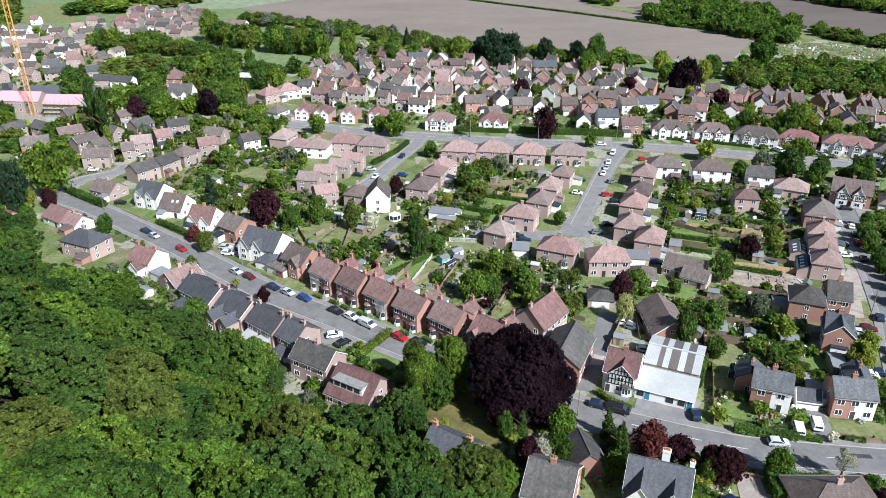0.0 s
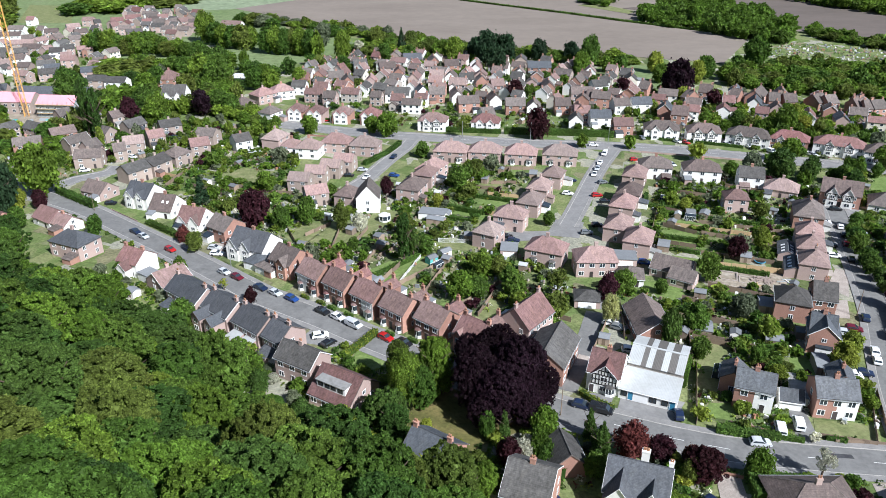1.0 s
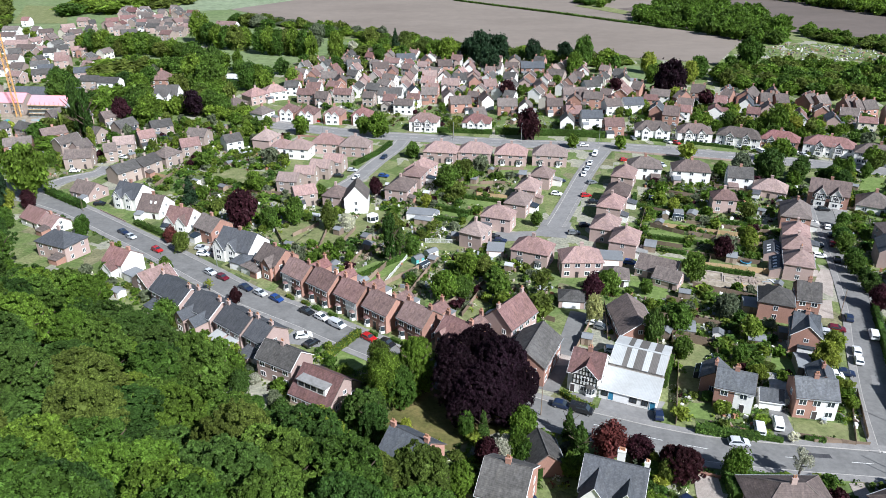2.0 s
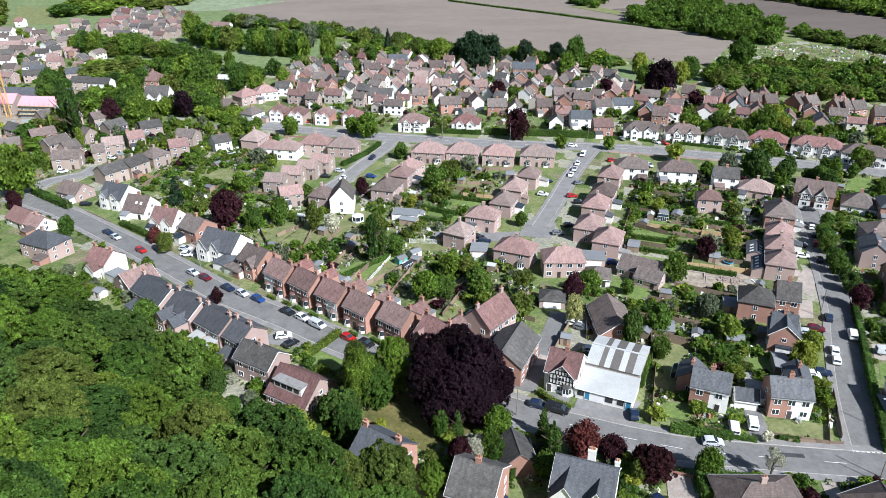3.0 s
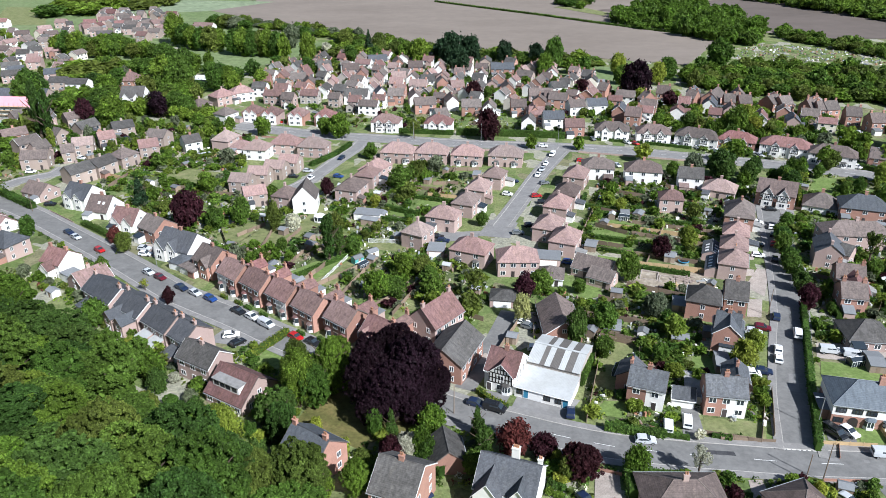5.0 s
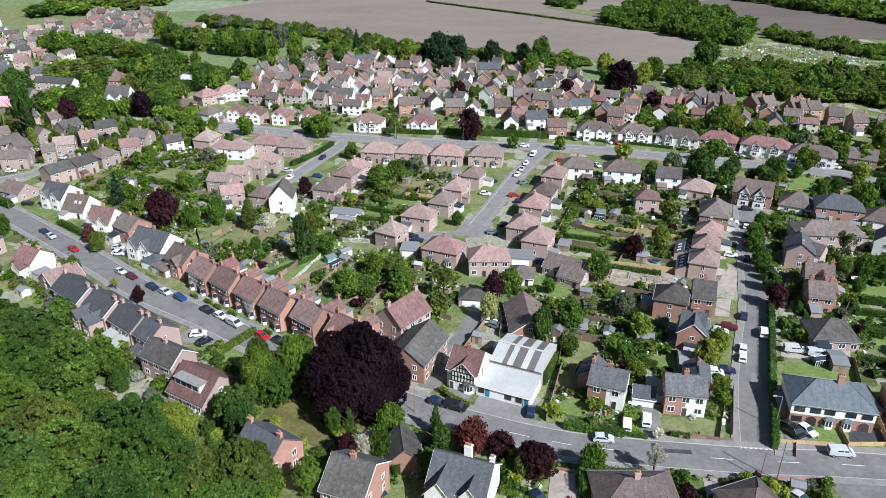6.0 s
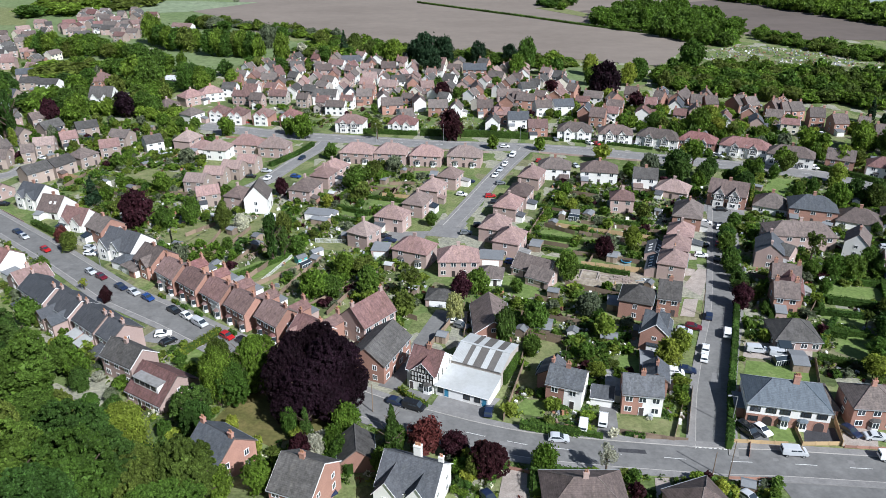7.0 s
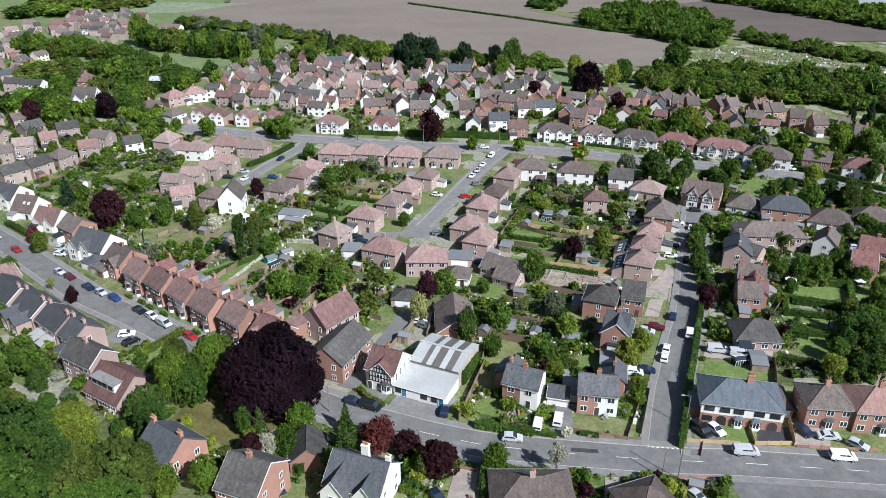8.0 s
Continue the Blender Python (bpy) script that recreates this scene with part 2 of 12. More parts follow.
M = {
    "ground": blotched("rough_grass", [(0.3, (0.035, 0.05, 0.018)), (0.45, (0.06, 0.095, 0.025)), (0.58, (0.1, 0.115, 0.05)), (0.7, (0.17, 0.15, 0.1))], 0.16),
    "garden": garden_ground(),
    # leaf litter, coloured extra dark for the shade beneath the crowns
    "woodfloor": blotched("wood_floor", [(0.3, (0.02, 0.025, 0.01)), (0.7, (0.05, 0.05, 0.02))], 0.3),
    "lawn": blotched("lawn_grass", [(0.3, (0.115, 0.17, 0.045)), (0.55, (0.155, 0.215, 0.065)), (0.75, (0.22, 0.255, 0.1))], 0.22),
    "drylawn": blotched("dry_lawn", [(0.3, (0.13, 0.155, 0.06)), (0.55, (0.19, 0.205, 0.09)), (0.75, (0.26, 0.245, 0.13))], 0.25),
    # olive grass, its tones lowered to paint the partial shade by the beech
    "wornlawn": blotched("shaded_olive_lawn", [(0.3, (0.09, 0.095, 0.03)), (0.5, (0.135, 0.125, 0.045)), (0.72, (0.19, 0.155, 0.065))], 0.2),
    "meadow": blotched("meadow", [(0.3, (0.135, 0.185, 0.075)), (0.6, (0.17, 0.215, 0.1)), (0.8, (0.215, 0.24, 0.13))], 0.03, fine=0.3),
    "crop": blotched("far_crop", [(0.3, (0.19, 0.24, 0.14)), (0.7, (0.25, 0.29, 0.19))], 0.02, fine=0.2),
    "soil": blotched("ploughed_soil", [(0.3, (0.19, 0.16, 0.135)), (0.5, (0.21, 0.178, 0.15)), (0.7, (0.23, 0.195, 0.165))], 0.012, fine=0.12, stretch=(1, 2.2, 1), bump=0.0, grain=0.06),
    # the same ploughed soil with a cloud's shadow put into darker colour
    "soil_dark": blotched("cloud_shaded_soil", [(0.3, (0.115, 0.096, 0.083)), (0.5, (0.13, 0.108, 0.094)), (0.7, (0.145, 0.12, 0.105))], 0.012, fine=0.12, stretch=(1, 2.2, 1), bump=0.0, grain=0.06),
    "bare": blotched("bare_earth", [(0.3, (0.2, 0.165, 0.125)), (0.5, (0.31, 0.265, 0.205)), (0.72, (0.42, 0.375, 0.31))], 0.35),
    "asphalt": blotched("asphalt", [(0.3, (0.15, 0.148, 0.144)), (0.55, (0.187, 0.185, 0.179)), (0.75, (0.225, 0.222, 0.215))], 0.3, fine=1.2, rough=0.85, bump=0.03, grain=0.07),
    "asphalt_pale": blotched("pale_asphalt", [(0.3, (0.19, 0.187, 0.183)), (0.6, (0.235, 0.23, 0.225)), (0.8, (0.28, 0.275, 0.27))], 0.3, fine=1.2, rough=0.85, bump=0.03, grain=0.07),
    "tarmac_new": blotched("new_tarmac", [(0.3, (0.05, 0.05, 0.055)), (0.7, (0.075, 0.075, 0.08))], 0.4, fine=5, rough=0.8, bump=0.05),
    "pavement": blotched("pavement", [(0.3, (0.2, 0.195, 0.19)), (0.6, (0.255, 0.247, 0.237)), (0.8, (0.31, 0.295, 0.28))], 0.5, fine=2.5, bump=0.05, grain=0.1),
    "paving": blotched("paving", [(0.3, (0.3, 0.26, 0.23)), (0.6, (0.4, 0.35, 0.31)), (0.8, (0.48, 0.44, 0.4))], 0.5, fine=5, bump=0.1),
    "kerb": surface("kerb_stone", (0.42, 0.4, 0.37), 0.85),
    "paint": surface("road_paint", (0.72, 0.72, 0.7), 0.7, amount=0.2, vary=0.05),
    "brick": surface("red_brick", (0.38, 0.215, 0.165), 0.9, fine=6, amount=0.35, vary=0.22),
    "brick_pale": surface("pale_brick", (0.42, 0.315, 0.283), 0.9, fine=6, amount=0.25, vary=0.12),
    "brick_buff": surface("buff_brick", (0.36, 0.29, 0.25), 0.9, fine=6, amount=0.25, vary=0.15),
    "white": surface("white_render", (0.78, 0.77, 0.74), 0.8, amount=0.1, vary=0.05, dirt=(0.66, 0.64, 0.59)),
    "cream": surface("cream_render", (0.68, 0.63, 0.53), 0.85, amount=0.12, vary=0.1, dirt=(0.55, 0.5, 0.41)),
    "dash": surface("grey_pebbledash", (0.42, 0.38, 0.34), 0.95, fine=9, amount=0.25, vary=0.15),
    "roof_pink": surface("weathered_clay_tile", (0.285, 0.203, 0.19), 0.85, fine=1.6, broad=0.4, amount=0.34, vary=0.26, dirt=(0.24, 0.17, 0.14), courses=0.2),
    "roof_red": surface("red_clay_tile", (0.215, 0.13, 0.124), 0.85, fine=1.6, broad=0.4, amount=0.38, vary=0.26, dirt=(0.15, 0.09, 0.07), courses=0.2),
    "roof_brown": surface("brown_tile", (0.16, 0.129, 0.119), 0.85, fine=1.6, broad=0.4, amount=0.38, vary=0.26, dirt=(0.095, 0.08, 0.07), courses=0.2),
    "roof_slate": surface("slate", (0.088, 0.095, 0.108), 0.75, fine=2, broad=0.4, amount=0.4, vary=0.2, dirt=(0.068, 0.072, 0.075), courses=0.16),
    "roof_worn": surface("worn_pale_slate", (0.135, 0.144, 0.158), 0.7, fine=2, broad=0.5, amount=0.4, vary=0.1, dirt=(0.075, 0.08, 0.08), courses=0.16),
    "roof_grey": surface("grey_tile", (0.105, 0.1, 0.096), 0.85, fine=1.6, broad=0.4, amount=0.38, vary=0.26, dirt=(0.048, 0.045, 0.04), courses=0.2),
    "roof_blue": surface("blue_grey_slate", (0.115, 0.14, 0.165), 0.6, fine=3, amount=0.15, vary=0.05, courses=0.2),
    "roof_bright": surface("new_pink_tile", (0.32, 0.16, 0.14), 0.8, fine=3, amount=0.15, vary=0.08, courses=0.2),
    "membrane": surface("pink_membrane", (0.75, 0.34, 0.38), 0.7, amount=0.15, vary=0.05),
    "sheet": surface("white_corrugated_sheet", (0.46, 0.475, 0.475), 0.7, fine=1.5, amount=0.14, dirt=(0.35, 0.35, 0.33)),
    "sheet_grey": surface("grey_corrugated_sheet", (0.14, 0.13, 0.12), 0.7, fine=1.5, amount=0.2),
    "felt": surface("grey_felt_roof", (0.19, 0.2, 0.21), 0.9, amount=0.25, vary=0.25),
    "trim": surface("white_trim", (0.8, 0.8, 0.79), 0.5, amount=0.06, bump=0, vary=0.03),
    "black": surface("black_timber", (0.025, 0.022, 0.02), 0.6, amount=0.3, bump=0),
    "lead": surface("lead_flat_roof", (0.26, 0.26, 0.26), 0.75, fine=1.2, amount=0.45, dirt=(0.22, 0.21, 0.19)),
    "bluedoor": surface("blue_paint", (0.05, 0.22, 0.36), 0.5, amount=0.1, bump=0),
    "door": surface("dark_door", (0.06, 0.05, 0.05), 0.5, amount=0.2, bump=0, vary=0.4),
    "pot": surface("clay_pot", (0.42, 0.22, 0.13), 0.85, vary=0.2),
    "timber": surface("weathered_timber", (0.24, 0.18, 0.13), 0.9, fine=4, amount=0.3, vary=0.3),
    "newtimber": surface("new_timber", (0.5, 0.36, 0.2), 0.85, fine=4, amount=0.2, vary=0.12),
    "shed": surface("shed_boards", (0.28, 0.22, 0.17), 0.9, fine=4, amount=0.3, vary=0.35),
    "bark": surface("bark", (0.12, 0.09, 0.065), 0.95, fine=5, amount=0.4),
    "steel": surface("galvanised_steel", (0.42, 0.43, 0.43), 0.45, metal=0.7, amount=0.1, bump=0),
    "yellow": surface("yellow_steel", (0.62, 0.34, 0.1), 0.5, amount=0.1, bump=0),
    "rubber": surface("tyre_rubber", (0.02, 0.02, 0.02), 0.9, amount=0.1, bump=0),
    "plastic_grey": surface("grey_board", (0.3, 0.32, 0.33), 0.6, amount=0.1, bump=0),
    "scaffold": surface("scaffold_sheet", (0.32, 0.36, 0.36), 0.8, amount=0.25, bump=0),
    "teal": surface("teal_container", (0.12, 0.42, 0.4), 0.6, amount=0.15, bump=0),
    "water": surface("lake_water", (0.45, 0.47, 0.47), 0.15, amount=0.05, bump=0),
    "leaf": foliage("leaf_green", (0.088, 0.162, 0.026), 0.45),
    "leaf_fresh": foliage("leaf_fresh", (0.122, 0.205, 0.026), 0.45),
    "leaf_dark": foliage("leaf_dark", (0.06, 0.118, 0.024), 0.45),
    "leaf_olive": foliage("leaf_olive", (0.112, 0.155, 0.03), 0.45),
    "leaf_lime": foliage("leaf_lime", (0.235, 0.3, 0.045), warm=0.01),
    "leaf_copper": foliage("leaf_copper", (0.021, 0.0095, 0.015), 0.6),
    "leaf_plum": foliage("leaf_plum", (0.048, 0.016, 0.02), 0.45),
    "leaf_rust": foliage("leaf_rust", (0.13, 0.05, 0.035), 0.4),
    "leaf_grey": foliage("leaf_grey", (0.14, 0.17, 0.1), 0.3),
    "blossom": foliage("white_blossom", (0.55, 0.55, 0.42), 0.3),
    "leaf_spring": foliage("leaf_spring", (0.19, 0.255, 0.036), 0.3),
    "leaf_pale": foliage("leaf_pale", (0.36, 0.37, 0.15), 0.25),
    "conifer": foliage("conifer_green", (0.03, 0.062, 0.028)),
    "hedge": foliage("hedge_leaf", (0.085, 0.16, 0.03), 0.4),
    "hedge_yellow": foliage("hedge_golden", (0.2, 0.24, 0.035), 0.4),
}
gm, gn, gl, gb = material("window_glass", 0.05)
gb.inputs["Base Color"].default_value = (0.03, 0.04, 0.05, 1)
gb.inputs["Specular IOR Level"].default_value = 0.7
M["glass"] = gm
CAR_PAINT = {}
for cname, cc, crough in (("white", (0.78, 0.78, 0.78), 0.3), ("silver", (0.5, 0.52, 0.54), 0.3), ("grey", (0.16, 0.17, 0.18), 0.3), ("black", (0.015, 0.016, 0.018), 0.25),
                          ("blue", (0.02, 0.06, 0.22), 0.3), ("red", (0.4, 0.015, 0.015), 0.3), ("maroon", (0.12, 0.01, 0.02), 0.3), ("navy", (0.015, 0.025, 0.06), 0.3), ("cream", (0.7, 0.66, 0.55), 0.4)):
    CAR_PAINT[cname] = surface("car_paint_" + cname, cc, crough, amount=0.04, bump=0, vary=0.03)
    CAR_PAINT[cname].node_tree.nodes["Principled BSDF"].inputs["Coat Weight"].default_value = 0.6


# ---- mesh helpers ----
def mesh_of(name, verts, faces, mat, smooth=False):
    me = bpy.data.meshes.new(name)
    me.from_pydata([tuple(v) for v in verts], [], faces)
    for m in (mat if isinstance(mat, (list, tuple)) else [mat]):
        me.materials.append(M[m] if isinstance(m, str) else m)
    if smooth:
        me.polygons.foreach_set("use_smooth", [True] * len(me.polygons))
    me.update()
    return me


def put(name, me, parent=None, m=None, label=""):
    ob = new(name, me)
    if parent:
        ob.parent = parent
    if m is not None:
        ob.matrix_basis = m
    return tagged(ob, label)


def empty(name, x, y, z, rot=0, label="", category="", group=""):
    ob = new(name)
    ob.matrix_basis = pose(x, y, z, 0, 0, rot)
    return tagged(ob, label, category, group)


class Shape:
    """Gathers boxes, prisms and slabs into one mesh."""

    def __init__(self):
        self.v, self.f = [], []

    def hull(self, bottom, top):
        k, n = len(self.v), len(bottom)
        self.v += list(bottom) + list(top)
        self.f += [tuple(range(k + n - 1, k - 1, -1)), tuple(range(k + n, k + 2 * n))]
        self.f += [(k + i, k + (i + 1) % n, k + n + (i + 1) % n, k + n + i) for i in range(n)]
        return self

    def box(self, x0, y0, z0, x1, y1, z1):
        c = [(x0, y0), (x1, y0), (x1, y1), (x0, y1)]
        return self.hull([(x, y, z0) for x, y in c], [(x, y, z1) for x, y in c])

    def tube(self, x, y, z0, z1, r0, r1, n=8):
        a = [(math.cos(2 * math.pi * i / n), math.sin(2 * math.pi * i / n)) for i in range(n)]
        return self.hull([(x + r0 * c, y + r0 * s, z0) for c, s in a], [(x + r1 * c, y + r1 * s, z1) for c, s in a])

    def limb(self, p, q, r0, r1, n=6):
        p, q = Vector(p), Vector(q)
        w = (q - p).normalized()
        u = w.orthogonal().normalized()
        v = w.cross(u)
        ring = [u * math.cos(2 * math.pi * i / n) + v * math.sin(2 * math.pi * i / n) for i in range(n)]
        return self.hull([p + r0 * c for c in ring], [q + r1 * c for c in ring])

    def mesh(self, name, mat, smooth=False):
        return mesh_of(name, self.v, self.f, mat, smooth)


CACHE = {}


def cached(key, make):
    if key not in CACHE:
        CACHE[key] = make()
    return CACHE[key]


# ---- windows, doors, chimneys: shared meshes ----
def frame_shape(w, h, t, y0, y1, n):
    """A window frame as one piece: a ring with mullions, cut out of a grid of cells."""
    xs = [-w / 2]
    for i in range(n):
        xs += [-w / 2 + t + i * (w - t) / n, -w / 2 + (i + 1) * (w - t) / n]
    xs += [w / 2]
    zs = [0, t, h - t, h]
    nx, nz = len(xs) - 1, 3
    solid = lambda i, j: 0 <= i < nx and 0 <= j < nz and (j != 1 or i % 2 == 0)
    v = [(x, y, z) for y in (y0, y1) for z in zs for x in xs]
    at = lambda i, j, k: k * 4 * (nx + 1) + j * (nx + 1) + i
    f = []
    for i in range(nx):
        for j in range(nz):
            if not solid(i, j):
                continue
            f += [(at(i, j, 0), at(i + 1, j, 0), at(i + 1, j + 1, 0), at(i, j + 1, 0)), (at(i, j, 1), at(i, j + 1, 1), at(i + 1, j + 1, 1), at(i + 1, j, 1))]
            for di, dj, e in ((-1, 0, ((i, j), (i, j + 1))), (1, 0, ((i + 1, j + 1), (i + 1, j))), (0, -1, ((i + 1, j), (i, j))), (0, 1, ((i, j + 1), (i + 1, j + 1)))):
                if not solid(i + di, j + dj):
                    (p, q), (r, u) = e
                    f.append((at(p, q, 0), at(r, u, 0), at(r, u, 1), at(p, q, 1)))
    return v, f


def window(parent, m, w, h, frame_mat="trim", far=False):
    """A framed window with mullions, in the wall's plane (local -y faces out)."""
    n = max(1, round(w / 0.7))

    def frame_mesh():
        v, f = frame_shape(w, h, 0.1, -0.08, 0.04, n)
        if not far:
            return mesh_of("window_frame", v, f, frame_mat)
        k = len(v)
        v += [(-w / 2, -0.03, 0), (w / 2, -0.03, 0), (w / 2, -0.03, h), (-w / 2, -0.03, h)]
        me = mesh_of("window", v, f + [(k, k + 1, k + 2, k + 3)], [frame_mat, "glass"])
        me.polygons[len(f)].material_index = 1
        return me
    win = put("window", cached(("win", w, h, frame_mat, far), frame_mesh), parent, m)
    if not far:
        put("pane", cached(("pane", w, h), lambda: Shape().box(-w / 2 + 0.08, -0.035, 0.08, w / 2 - 0.08, -0.015, h - 0.08).mesh("pane", "glass")), win)
    return win


def door(parent, m, w=0.95, h=2.05, mat="door"):
    d = put("door", cached(("door", w, h, mat), lambda: Shape().box(-w / 2, -0.06, 0, w / 2, 0.03, h).mesh("door", mat)), parent, m)
    if parent.matrix_basis.translation.y > 150:
        return
    put("door_frame", cached(("dframe", w, h), lambda: mesh_of("door_frame", *frame_shape(w + 0.2, h + 0.1, 0.1, -0.08, 0.03, 1), "trim")), d)


def chimney(parent, x, y, z0, z1, w=0.9, d=0.6, mat="brick", pots=2):
    ch = put("chimney", cached(("chim", w, d, round(z1 - z0, 1), mat), lambda: Shape().box(-w / 2, -d / 2, z0 - z1, w / 2, d / 2, -0.25)
                               .box(-w / 2 - 0.07, -d / 2 - 0.07, -0.25, w / 2 + 0.07, d / 2 + 0.07, 0).mesh("chimney", mat)), parent, pose(x, y, z1))
    pot = cached("pot", lambda: Shape().tube(0, 0, 0, 0.45, 0.15, 0.12).tube(0, 0, 0.45, 0.52, 0.16, 0.16).mesh("chimney_pot", "pot"))
    for i in range(pots):
        put("chimney_pot", pot, ch, pose((i - (pots - 1) / 2) * w / max(pots, 1) * 0.8, 0, 0))


def gable_roof(L, D, E, rise, over=0.3, mat="roof_pink"):
    """A pitched roof of one folded slab with an overhang."""
    k, th, l = rise / (D / 2), 0.15, L / 2 + over * 0.6
    p = [(-D / 2 - over, E - over * k), (0, E + rise), (D / 2 + over, E - over * k), (D / 2 + over, E - over * k + th), (0, E + rise + th * 1.15), (-D / 2 - over, E - over * k + th)]
    v = [(-l, y, z) for y, z in p] + [(l, y, z) for y, z in p]
    f = [(i, (i + 1) % 6, 6 + (i + 1) % 6, 6 + i) for i in range(6)]
    f += [(0, 5, 4, 1), (1, 4, 3, 2), (6, 7, 10, 11), (7, 8, 9, 10)]
    return mesh_of("roof", v, [q[::-1] for q in f], mat)


def hip_roof(L, D, E, rise, over=0.35, mat="roof_pink"):
    """A hipped roof with an eaves board."""
    s = Shape()
    l, d = L / 2 + over, D / 2 + over
    r = max((L - D) / 2, 0.15)
    z0 = E - 0.05
    base = [(-l, -d), (l, -d), (l, d), (-l, d)]
    s.v += [(x, y, z0 - 0.14) for x, y in base] + [(x, y, z0) for x, y in base] + [(-r, 0, E + rise), (r, 0, E + rise)]
    s.f += [(3, 2, 1, 0)] + [(i, (i + 1) % 4, 4 + (i + 1) % 4, 4 + i) for i in range(4)]
    s.f += [(4, 5, 9, 8), (5, 6, 9), (6, 7, 8, 9), (7, 4, 8)]
    return s.mesh("roof", mat)


def ridge_tiles(parent, L, D, E, rise, gable, mat):
    """Ridge and hip tiles as parts of their own."""
    if gable:
        put("ridge_tile", cached(("ridge", L, E, rise, mat), lambda: Shape().limb((-L / 2 - 0.15, 0, E + rise + 0.16), (L / 2 + 0.15, 0, E + rise + 0.16), 0.11, 0.11, 6).mesh("ridge_tile", mat)), parent)
        return
    l, d, r, z0 = L / 2 + 0.35, D / 2 + 0.35, max((L - D) / 2, 0.15), E - 0.05
    ends = [((-r, 0, E + rise), (r, 0, E + rise))] + [((sx * l, sy * d, z0), (sx * r, 0, E + rise)) for sx in (-1, 1) for sy in (-1, 1)]
    for i, (p, q) in enumerate(ends):
        put("hip_tile" if i else "ridge_tile", cached(("hiptile", L, D, E, rise, mat, i), lambda: Shape().limb(p, q, 0.08, 0.08, 5).mesh("hip_tile", mat)), parent)


def walls(L, D, E, rise, gable, mat):
    s = Shape()
    if gable:
        a = [(0, -D / 2, -1.5), (0, D / 2, -1.5), (0, D / 2, E), (0, 0, E + rise), (0, -D / 2, E)]
        s.hull([(-L / 2, y, z) for _, y, z in a], [(L / 2, y, z) for _, y, z in a])
    else:
        s.box(-L / 2, -D / 2, -1.5, L / 2, D / 2, E - 0.1)
    return s.mesh("wall", mat)


SIDES = {"front": (0, lambda x, L, D: (x, -D / 2)), "back": (180, lambda x, L, D: (-x, D / 2)), "right": (90, lambda x, L, D: (L / 2, x)), "left": (-90, lambda x, L, D: (-L / 2, -x))}


def on_wall(side, x, z, L, D):
    turn, at = SIDES[side]
    px, py = at(x, L, D)
    return pose(px, py, z, 0, 0, turn)


